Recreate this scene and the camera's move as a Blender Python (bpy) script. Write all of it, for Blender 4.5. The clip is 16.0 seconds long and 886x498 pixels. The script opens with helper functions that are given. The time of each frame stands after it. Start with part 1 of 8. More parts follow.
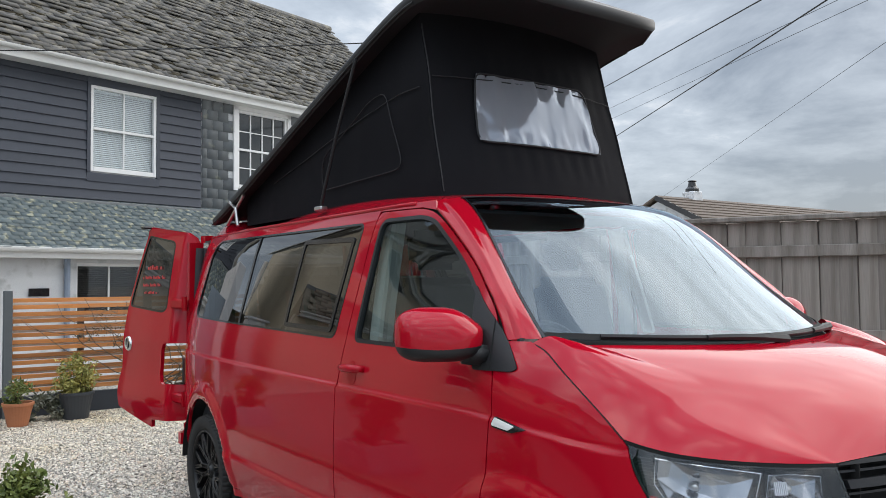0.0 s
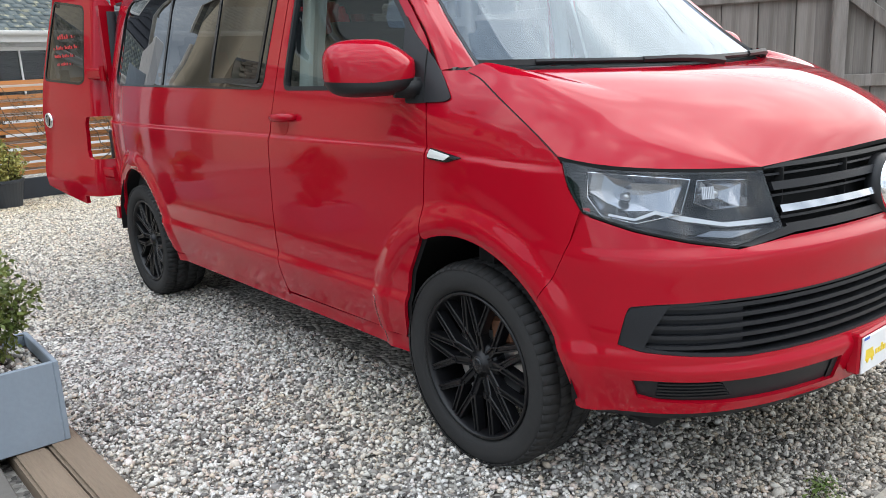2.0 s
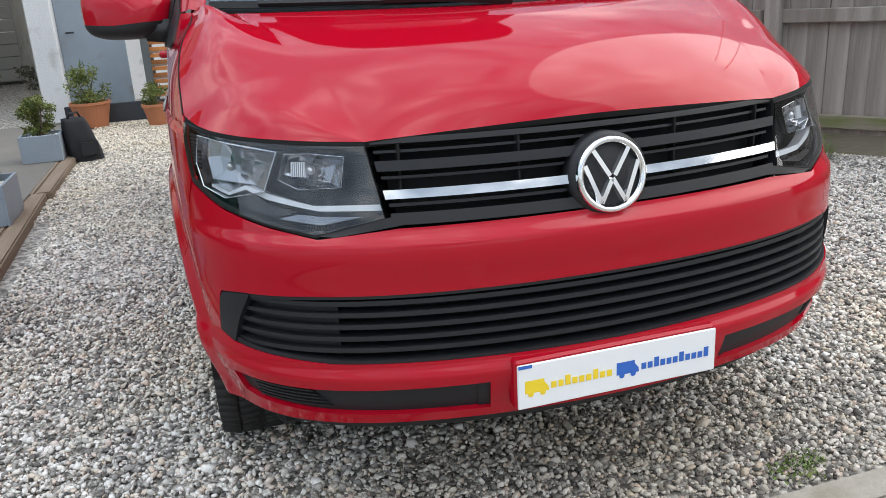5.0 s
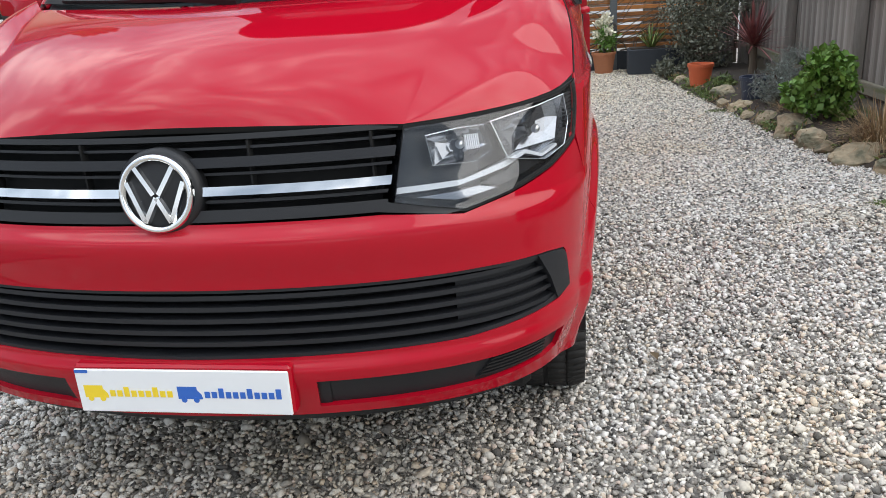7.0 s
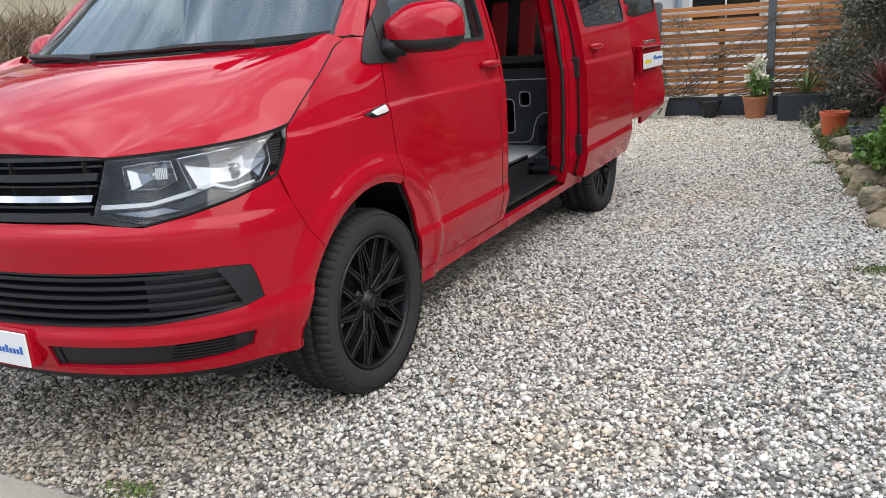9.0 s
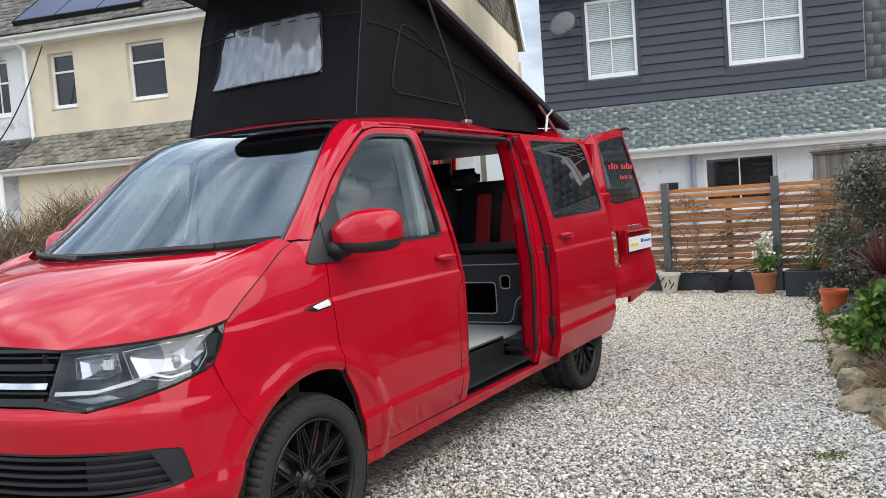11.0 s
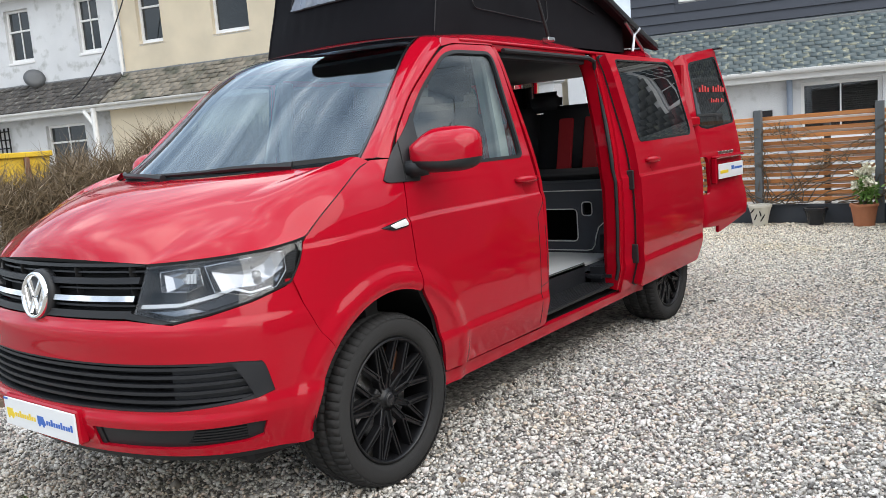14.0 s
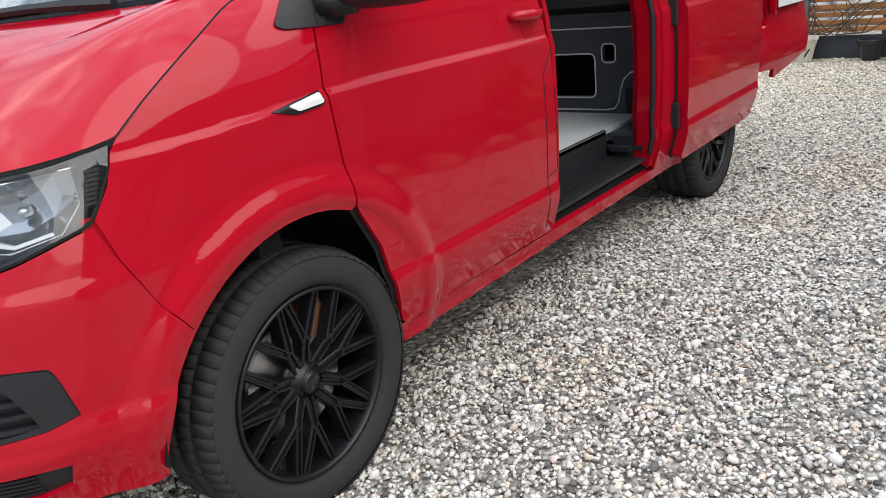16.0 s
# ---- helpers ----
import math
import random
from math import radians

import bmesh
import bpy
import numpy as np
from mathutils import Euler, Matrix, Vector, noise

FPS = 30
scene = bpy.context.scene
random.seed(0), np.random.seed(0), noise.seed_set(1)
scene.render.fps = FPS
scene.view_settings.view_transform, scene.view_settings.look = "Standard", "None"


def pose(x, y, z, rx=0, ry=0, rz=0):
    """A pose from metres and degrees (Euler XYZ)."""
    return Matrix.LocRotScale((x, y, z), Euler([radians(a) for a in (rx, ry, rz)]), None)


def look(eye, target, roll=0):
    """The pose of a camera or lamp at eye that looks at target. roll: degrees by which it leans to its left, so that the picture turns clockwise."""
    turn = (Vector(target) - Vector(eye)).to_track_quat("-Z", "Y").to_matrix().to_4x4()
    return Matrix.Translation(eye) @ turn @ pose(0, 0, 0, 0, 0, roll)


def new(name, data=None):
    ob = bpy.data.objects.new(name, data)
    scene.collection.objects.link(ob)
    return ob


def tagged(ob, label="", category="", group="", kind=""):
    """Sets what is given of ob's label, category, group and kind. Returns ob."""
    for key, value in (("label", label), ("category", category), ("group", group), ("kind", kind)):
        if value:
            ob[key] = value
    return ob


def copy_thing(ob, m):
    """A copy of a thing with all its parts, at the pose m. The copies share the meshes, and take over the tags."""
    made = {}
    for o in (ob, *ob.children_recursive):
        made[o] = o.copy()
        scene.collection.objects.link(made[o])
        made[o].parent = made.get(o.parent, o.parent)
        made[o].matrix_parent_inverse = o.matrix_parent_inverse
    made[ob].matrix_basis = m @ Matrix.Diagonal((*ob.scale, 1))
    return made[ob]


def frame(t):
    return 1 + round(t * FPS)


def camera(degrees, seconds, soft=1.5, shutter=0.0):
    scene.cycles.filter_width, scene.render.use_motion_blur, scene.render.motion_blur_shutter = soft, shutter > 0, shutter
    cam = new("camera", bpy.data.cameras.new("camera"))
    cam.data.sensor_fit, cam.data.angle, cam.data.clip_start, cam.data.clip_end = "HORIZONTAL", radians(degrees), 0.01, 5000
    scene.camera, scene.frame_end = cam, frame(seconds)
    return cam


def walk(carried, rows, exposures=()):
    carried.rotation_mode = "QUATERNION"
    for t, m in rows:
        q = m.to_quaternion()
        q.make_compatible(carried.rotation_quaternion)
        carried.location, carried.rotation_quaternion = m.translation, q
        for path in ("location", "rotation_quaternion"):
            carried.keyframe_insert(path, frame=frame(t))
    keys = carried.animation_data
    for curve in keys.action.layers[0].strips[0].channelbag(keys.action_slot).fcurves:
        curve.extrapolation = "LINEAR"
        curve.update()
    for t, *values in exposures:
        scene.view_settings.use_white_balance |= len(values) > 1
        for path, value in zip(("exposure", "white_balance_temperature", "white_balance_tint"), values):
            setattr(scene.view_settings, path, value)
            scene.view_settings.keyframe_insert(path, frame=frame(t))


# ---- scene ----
cam = camera(58.5, 16.0, soft=0.6)
PATH = [
    (0, (-2.554, -1.871, 1.477), (-1.4, -0.239, 1.563), -0.6),
    (0.5, (-2.547, -1.857, 1.445), (-1.369, -0.241, 1.412), -0.8),
    (1, (-2.526, -1.844, 1.395), (-1.327, -0.255, 1.2), -1.5),
    (1.5, (-2.529, -1.817, 1.358), (-1.316, -0.267, 1.004), -2.4),
    (2, (-2.51, -1.848, 1.311), (-1.286, -0.334, 0.852), -2.9),
    (2.5, (-2.415, -2.039, 1.284), (-1.19, -0.54, 0.784), -3.3),
    (3, (-2.246, -2.215, 1.291), (-1.046, -0.697, 0.787), -3.4),
    (3.2, (-2.143, -2.221, 1.282), (-0.969, -0.68, 0.786), -3.2),
    (5.3, (-0.592, -2.487, 1.294), (-0.177, -0.635, 0.664), -3.5),
    (5.5, (-0.413, -2.505, 1.288), (-0.071, -0.643, 0.643), -3.5),
    (6, (-0.016, -2.514, 1.288), (0.137, -0.633, 0.625), -3.4),
    (6.5, (0.44, -2.452, 1.29), (0.357, -0.567, 0.625), -3.7),
    (7, (0.878, -2.446, 1.297), (0.568, -0.58, 0.646), -3.8),
    (7.5, (1.264, -2.366, 1.267), (0.761, -0.537, 0.633), -3.9),
    (8, (1.655, -2.315, 1.267), (0.988, -0.533, 0.652), -4.1),
    (8.2, (1.835, -2.341, 1.273), (1.107, -0.58, 0.664), -4.0),
    (10.3, (2.946, -2.333, 1.339), (1.931, -0.634, 1.047), -3.9),
    (10.5, (2.963, -2.341, 1.369), (1.945, -0.637, 1.122), -3.8),
    (11, (2.974, -2.345, 1.397), (1.951, -0.63, 1.281), -4.1),
    (11.5, (2.978, -2.34, 1.42), (1.944, -0.628, 1.413), -4.5),
    (12, (2.994, -2.342, 1.436), (1.939, -0.643, 1.485), -4.9),
    (12.5, (2.998, -2.322, 1.42), (1.92, -0.638, 1.448), -5.3),
    (13, (2.992, -2.301, 1.388), (1.882, -0.639, 1.333), -5.1),
    (13.5, (2.981, -2.301, 1.358), (1.832, -0.672, 1.19), -4.6),
    (14, (2.931, -2.287, 1.327), (1.741, -0.702, 1.064), -4.4),
    (14.5, (2.757, -2.156, 1.308), (1.528, -0.617, 0.958), -4.3),
    (15, (2.554, -1.949, 1.3), (1.305, -0.448, 0.867), -4.7),
    (15.5, (2.408, -1.568, 1.275), (1.176, -0.087, 0.737), -5.3),
    (16, (2.294, -1.186, 1.273), (1.126, 0.3, 0.62), -6.0),
]
walk(cam, [(t, look(eye, target, roll)) for t, eye, target, roll in PATH], exposures=[(0.0, -0.08), (0.5, -0.02), (1.5, 0.22), (2.0, 0.26), (3.2, 0.19), (6.0, 0.0), (8.2, 0.0), (10.3, 0.14), (16.0, 0.16)])

# ---- world, sun, exposure ----
SUN_ELEV, SUN_AZ = 38.0, 95.0          # azimuth from +y towards +x
world = bpy.data.worlds.new("cloudy_sky")
scene.world = world
world.use_nodes = True
wn, wl = world.node_tree.nodes, world.node_tree.links
wn.clear()
w_out = wn.new("ShaderNodeOutputWorld")
w_bg = wn.new("ShaderNodeBackground")
w_sky = wn.new("ShaderNodeTexSky")
w_sky.sky_type = "NISHITA"
w_sky.sun_disc = False
w_sky.sun_elevation = radians(SUN_ELEV)
w_sky.sun_rotation = radians(SUN_AZ)
w_sky.air_density, w_sky.dust_density = 1.0, 2.0
w_co = wn.new("ShaderNodeTexCoord")
w_map = wn.new("ShaderNodeMapping")
w_map.inputs["Scale"].default_value = (1.0, 1.0, 2.3)
w_n1 = wn.new("ShaderNodeTexNoise")
w_n1.inputs["Scale"].default_value = 3.1
w_n1.inputs["Detail"].default_value = 9
w_n1.inputs["Roughness"].default_value = 0.60
w_n1.inputs["Distortion"].default_value = 0.35
w_r1 = wn.new("ShaderNodeValToRGB")     # cloud brightness
w_r1.color_ramp.elements[0].position = 0.36
w_r1.color_ramp.elements[0].color = (2.1, 2.5, 3.05, 1)
w_r1.color_ramp.elements[1].position = 0.665
w_r1.color_ramp.elements[1].color = (9.6, 9.5, 9.4, 1)
e = w_r1.color_ramp.elements.new(0.52)
e.color = (4.25, 4.75, 5.35, 1)
w_mix = wn.new("ShaderNodeMix")
w_mix.data_type = "RGBA"
w_mix.inputs["Factor"].default_value = 0.86
wl.new(w_co.outputs["Generated"], w_map.inputs["Vector"])
wl.new(w_map.outputs["Vector"], w_n1.inputs["Vector"])
wl.new(w_n1.outputs["Fac"], w_r1.inputs["Fac"])
wl.new(w_sky.outputs["Color"], w_mix.inputs["A"])
wl.new(w_r1.outputs["Color"], w_mix.inputs["B"])
wl.new(w_mix.outputs["Result"], w_bg.inputs["Color"])
w_sep = wn.new("ShaderNodeSeparateXYZ")
wl.new(w_co.outputs["Generated"], w_sep.inputs["Vector"])
w_up = wn.new("ShaderNodeMapRange")     # an overcast sky is brightest overhead
w_up.inputs["From Min"].default_value, w_up.inputs["From Max"].default_value = 0.34, 1.0
w_up.inputs["To Min"].default_value, w_up.inputs["To Max"].default_value = 0.80, 2.1
wl.new(w_sep.outputs["Z"], w_up.inputs["Value"])
w_side = wn.new("ShaderNodeMath")       # thinner, brighter cloud towards -x
w_side.operation = "MULTIPLY_ADD"
w_side.inputs[1].default_value, w_side.inputs[2].default_value = -0.27, 1.07
wl.new(w_sep.outputs["X"], w_side.inputs[0])
w_amt = wn.new("ShaderNodeMath")
w_amt.operation = "MULTIPLY"
wl.new(w_up.outputs["Result"], w_amt.inputs[0])
wl.new(w_side.outputs[0], w_amt.inputs[1])
w_sc = wn.new("ShaderNodeVectorMath")
w_sc.operation = "SCALE"
wl.new(w_mix.outputs["Result"], w_sc.inputs[0])
wl.new(w_amt.outputs[0], w_sc.inputs["Scale"])
wl.new(w_sc.outputs["Vector"], w_bg.inputs["Color"])
w_bg.inputs["Strength"].default_value = 0.212
wl.new(w_bg.outputs["Background"], w_out.inputs["Surface"])

sun = new("sun", bpy.data.lights.new("sun", "SUN"))
sun.data.energy, sun.data.angle, sun.data.color = 2.1, radians(75), (1.0, 0.96, 0.90)
se, sa = radians(SUN_ELEV), radians(SUN_AZ)
sun.matrix_world = look((0, 0, 0), (-math.sin(sa) * math.cos(se), -math.cos(sa) * math.cos(se), -math.sin(se)))

# ---- materials ----
def material(name, color, rough=0.6, metal=0.0, var=0.15, scale=4.0, fine=60.0, bump=0.0, bump_scale=None, second=None, second_at=0.5,
             second_width=0.12, second_scale=1.5, coat=0.0, spec=0.5, island=0.0, piece=0.0, stretch=(1, 1, 1), object_space=True):
    """Principled material: base colour varied at two scales, optional second colour in patches, bump, variation per piece or island."""
    m = bpy.data.materials.new(name)
    m.use_nodes = True
    nt = m.node_tree
    N, L = nt.nodes, nt.links
    b = N["Principled BSDF"]
    b.inputs["Metallic"].default_value = metal
    b.inputs["Roughness"].default_value = rough
    b.inputs["Specular IOR Level"].default_value = spec
    if coat:
        b.inputs["Coat Weight"].default_value = coat
        b.inputs["Coat Roughness"].default_value = 0.045
        b.inputs["Coat IOR"].default_value = 1.42
    co = N.new("ShaderNodeTexCoord")
    mp = N.new("ShaderNodeMapping")
    mp.inputs["Scale"].default_value = stretch
    L.new(co.outputs["Object"], mp.inputs["Vector"])

    def noise_node(s, detail=5):
        n = N.new("ShaderNodeTexNoise")
        n.inputs["Scale"].default_value = s
        n.inputs["Detail"].default_value = detail
        L.new(mp.outputs["Vector"], n.inputs["Vector"])
        return n

    def math_node(op, a, c):
        n = N.new("ShaderNodeMath")
        n.operation = op
        for k, v in enumerate((a, c)):
            if hasattr(v, "links"):
                L.new(v, n.inputs[k])
            else:
                n.inputs[k].default_value = v
        return n.outputs[0]

    n1, n2 = noise_node(scale), noise_node(fine, 3)
    val = math_node("ADD", math_node("MULTIPLY", math_node("SUBTRACT", n1.outputs["Fac"], 0.5), 2.2 * var),
                    math_node("MULTIPLY", math_node("SUBTRACT", n2.outputs["Fac"], 0.5), 1.2 * var))
    if island:
        g = N.new("ShaderNodeNewGeometry")
        val = math_node("ADD", val, math_node("MULTIPLY", math_node("SUBTRACT", g.outputs["Random Per Island"], 0.5), island))
    if piece:
        o = N.new("ShaderNodeObjectInfo")
        val = math_node("ADD", val, math_node("MULTIPLY", math_node("SUBTRACT", o.outputs["Random"], 0.5), piece))
    val = math_node("ADD", val, 1.0)
    if second is not None:
        n3 = noise_node(second_scale, 7)
        rmp = N.new("ShaderNodeValToRGB")
        rmp.color_ramp.elements[0].position = second_at - second_width / 2
        rmp.color_ramp.elements[1].position = second_at + second_width / 2
        L.new(n3.outputs["Fac"], rmp.inputs["Fac"])
        mx = N.new("ShaderNodeMix")
        mx.data_type = "RGBA"
        mx.inputs["A"].default_value = (*color, 1)
        mx.inputs["B"].default_value = (*second, 1)
        L.new(rmp.outputs["Color"], mx.inputs["Factor"])
        col = mx.outputs["Result"]
    else:
        rgb = N.new("ShaderNodeRGB")
        rgb.outputs[0].default_value = (*color, 1)
        col = rgb.outputs[0]
    sc = N.new("ShaderNodeVectorMath")
    sc.operation = "SCALE"
    L.new(col, sc.inputs[0])
    L.new(val, sc.inputs["Scale"])
    L.new(sc.outputs["Vector"], b.inputs["Base Color"])
    if bump:
        bn = noise_node(bump_scale or fine, 6)
        bp = N.new("ShaderNodeBump")
        bp.inputs["Strength"].default_value = bump
        bp.inputs["Distance"].default_value = 0.01
        L.new(bn.outputs["Fac"], bp.inputs["Height"])
        L.new(bp.outputs["Normal"], b.inputs["Normal"])
    return m


def glass_material(name, tint, rough=0.0, alpha=0.25, sheen=(1, 1, 1)):
    """Thin tinted pane: part clear, part reflecting."""
    m = bpy.data.materials.new(name)
    m.use_nodes = True
    N, L = m.node_tree.nodes, m.node_tree.links
    N.clear()
    out = N.new("ShaderNodeOutputMaterial")
    tr = N.new("ShaderNodeBsdfTransparent")
    tr.inputs["Color"].default_value = (*tint, 1)
    gl = N.new("ShaderNodeBsdfGlossy")
    gl.inputs["Roughness"].default_value = rough
    gl.inputs["Color"].default_value = (*sheen, 1)
    lw = N.new("ShaderNodeLayerWeight")
    lw.inputs["Blend"].default_value = 0.5
    f0 = ((alpha - 1) / (alpha + 1)) ** 2
    pw = N.new("ShaderNodeMath")
    pw.operation = "POWER"
    pw.inputs[1].default_value = 4.6
    L.new(lw.outputs["Facing"], pw.inputs[0])
    fr = N.new("ShaderNodeMath")
    fr.operation = "MULTIPLY_ADD"
    fr.inputs[1].default_value, fr.inputs[2].default_value = 1 - f0, f0
    L.new(pw.outputs[0], fr.inputs[0])
    mix = N.new("ShaderNodeMixShader")
    L.new(fr.outputs[0], mix.inputs["Fac"])
    L.new(tr.outputs["BSDF"], mix.inputs[1])
    L.new(gl.outputs["BSDF"], mix.inputs[2])
    L.new(mix.outputs["Shader"], out.inputs["Surface"])
    return m


M_RED = material("red_paint", (0.40, 0.0028, 0.0150), rough=0.5, var=0.02, coat=1.0, spec=0.0, scale=2, fine=900)
M_RED_IN = material("red_paint_inner", (0.36, 0.003, 0.012), rough=0.45, var=0.05, coat=0.6, spec=0.0)
M_BLACK_PLASTIC = material("black_plastic", (0.014, 0.0145, 0.016), rough=0.5, spec=0.4, var=0.15, fine=400, bump=0.08, bump_scale=500)
M_GREY_PLASTIC = material("dark_grey_plastic", (0.017, 0.018, 0.021), rough=0.46, spec=0.34, var=0.12, fine=300, bump=0.1, bump_scale=400)
M_GLOSS_BLACK = material("gloss_black", (0.012, 0.012, 0.014), rough=0.18, var=0.1)
M_RUBBER = material("tyre_rubber", (0.032, 0.0315, 0.031), rough=0.8, spec=0.22, var=0.2, fine=120, bump=0.15, bump_scale=260)
M_RIM = material("satin_black_alloy", (0.007, 0.007, 0.008), rough=0.33, var=0.12, fine=200, spec=0.4)
M_CHROME = material("chrome", (0.86, 0.87, 0.88), rough=0.07, metal=1.0, var=0.02)
M_STEEL = material("brushed_steel", (0.55, 0.55, 0.55), rough=0.32, metal=1.0, var=0.1)
M_RUST = material("rusty_disc", (0.22, 0.10, 0.055), rough=0.6, metal=0.5, var=0.4, fine=90)
M_SEAL = material("black_seal", (0.010, 0.010, 0.011), rough=0.6, var=0.1)
# near-black: some dark parts, and hollows whose shade is put into the colour
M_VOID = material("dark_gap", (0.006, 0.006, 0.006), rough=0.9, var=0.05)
M_TRIM = material("cabin_trim", (0.045, 0.047, 0.052), rough=0.75, var=0.06, fine=300)
M_TRIM_PALE = material("pale_grey_trim", (0.42, 0.42, 0.40), rough=0.7, var=0.08)
M_SEAT_BLACK = material("black_upholstery", (0.016, 0.017, 0.020), rough=0.8, var=0.15, fine=400, bump=0.2, bump_scale=600)
M_SEAT_RED = material("red_upholstery", (0.34, 0.012, 0.018), rough=0.75, var=0.1, fine=400, bump=0.2, bump_scale=600)
M_CARPET = material("charcoal_carpet", (0.055, 0.060, 0.070), rough=0.95, var=0.2, fine=500, bump=0.3, bump_scale=700)
M_PALE_FLOOR = material("pale_floor_vinyl", (0.52, 0.53, 0.53), rough=0.4, var=0.08)
M_PIPING = material("white_piping", (0.62, 0.62, 0.60), rough=0.6, var=0.05)
M_CANVAS = material("black_canvas", (0.0105, 0.0105, 0.0125), rough=0.75, var=0.18, scale=3, fine=700, bump=0.18, bump_scale=900, spec=0.06)
M_CANVAS_SEAM = material("canvas_piping", (0.010, 0.010, 0.012), rough=0.7, var=0.1)
M_SHELL = material("charcoal_roof_shell", (0.022, 0.023, 0.025), rough=0.45, spec=0.3, var=0.08, fine=300)
M_SHELL_UNDER = material("charcoal_shell_underside", (0.012, 0.012, 0.014), rough=0.7, var=0.15, fine=300, bump=0.1)
M_WHITE = material("white_paint", (0.80, 0.80, 0.79), rough=0.45, var=0.05, scale=3, fine=80)
M_GUTTER = material("white_gutter", (0.74, 0.74, 0.72), rough=0.4, var=0.10, scale=2.5, fine=30)
M_PLATE = material("plate_white", (0.80, 0.81, 0.82), rough=0.3, var=0.02)
M_YELLOW = material("yellow_print", (0.85, 0.62, 0.03), rough=0.4, var=0.03)
M_BLUE = material("blue_print", (0.03, 0.13, 0.50), rough=0.4, var=0.03)
M_DECAL = material("red_decal", (0.60, 0.05, 0.05), rough=0.5, var=0.05)
M_CLAD = material("slate_grey_cladding", (0.048, 0.055, 0.072), rough=0.6, var=0.12, scale=3, fine=70, piece=0.14, stretch=(0.4, 1, 4), bump=0.12, bump_scale=40)
M_SLATE_OLD = material("weathered_roof_slate", (0.135, 0.13, 0.122), rough=0.85, var=0.3, scale=5, fine=50, island=0.75,
                       second=(0.20, 0.185, 0.15), second_at=0.56, second_width=0.16, second_scale=7, bump=0.4, bump_scale=45)
M_MOSS = material("brown_moss", (0.045, 0.036, 0.018), rough=0.95, var=0.35, fine=120, bump=0.5, bump_scale=90)
M_SLATE_BLUE = material("blue_grey_slate", (0.105, 0.135, 0.140), rough=0.55, var=0.24, scale=4, fine=40, island=0.30,
                        second=(0.33, 0.33, 0.24), second_at=0.60, second_width=0.10, second_scale=9, bump=0.3, bump_scale=60)
M_SLATE_HUNG = material("hung_wall_slate", (0.15, 0.165, 0.175), rough=0.55, var=0.15, island=0.14, second=(0.26, 0.27, 0.22), second_at=0.66,
                        second_scale=4, bump=0.15)
M_SLATE_BROWN = material("brown_gable_slate", (0.22, 0.195, 0.155), rough=0.8, var=0.2, island=0.35, second=(0.10, 0.10, 0.075), second_at=0.55, bump=0.2)
M_SLATE_DARK = material("dark_lean_to_slate", (0.075, 0.068, 0.062), rough=0.85, var=0.3, scale=5, fine=45, island=0.5, second=(0.19, 0.185, 0.16), second_at=0.63, second_width=0.1, second_scale=6, bump=0.3)
M_TILE_BROWN = material("brown_roof_tile", (0.13, 0.10, 0.078), rough=0.85, var=0.2, scale=2, fine=30, island=0.2, bump=0.3)
M_CREAM = material("cream_render", (0.70, 0.61, 0.46), rough=0.9, var=0.10, scale=1.2, second=(0.58, 0.51, 0.39), second_at=0.60, second_width=0.3, second_scale=0.9, fine=90, bump=0.35, bump_scale=110)
M_WHITE_RENDER = material("white_render", (0.66, 0.67, 0.68), rough=0.9, var=0.14, scale=1.6, fine=60, second=(0.44, 0.45, 0.44), second_at=0.62, second_scale=3, bump=0.7, bump_scale=70)
M_PANE = material("dark_window_pane", (0.020, 0.024, 0.026), rough=0.04, var=0.2, scale=1.5, spec=0.8)
M_DISH = material("grey_dish", (0.11, 0.115, 0.12), rough=0.6, var=0.15)
M_LEAD = material("lead_flashing", (0.17, 0.18, 0.185), rough=0.6, var=0.2, scale=6, bump=0.2)
M_BLIND = material("white_blind", (0.86, 0.87, 0.86), rough=0.6, var=0.05)
M_BRICK = material("mossy_chimney_brick", (0.20, 0.13, 0.085), rough=0.9, var=0.3, fine=50, second=(0.27, 0.22, 0.07), second_at=0.58, second_scale=4, bump=0.5)
M_TERRA = material("terracotta", (0.42, 0.16, 0.075), rough=0.75, var=0.15, scale=6, fine=60, bump=0.1)
M_ORANGE_POT = material("orange_plastic_pot", (0.62, 0.125, 0.045), rough=0.5, var=0.08)
M_CREAM_POT = material("cream_glazed_pot", (0.66, 0.62, 0.52), rough=0.3, var=0.08)
M_BLACK_POT = material("black_glazed_pot", (0.018, 0.019, 0.022), rough=0.25, var=0.2)
M_GREY_POT = material("grey_plastic_pot", (0.040, 0.045, 0.052), rough=0.5, var=0.1)
M_BLUE_POT = material("blue_glazed_pot", (0.035, 0.045, 0.075), rough=0.3, var=0.2)
M_PLANTER = material("blue_grey_painted_planter", (0.27, 0.32, 0.37), rough=0.55, var=0.10, scale=5, fine=50, second=(0.22, 0.20, 0.17), second_at=0.68, second_scale=3, bump=0.12)
M_SLEEPER = material("weathered_sleeper", (0.22, 0.165, 0.115), rough=0.85, var=0.28, scale=3, fine=40, stretch=(6, 0.5, 6), piece=0.2, bump=0.5, bump_scale=20)
M_FENCE = material("weathered_fence_board", (0.185, 0.165, 0.142), rough=0.88, var=0.34, scale=3, fine=30, stretch=(5, 5, 0.45), piece=0.30,
                   second=(0.30, 0.275, 0.25), second_at=0.52, second_width=0.3, second_scale=2.4, bump=0.4, bump_scale=22)
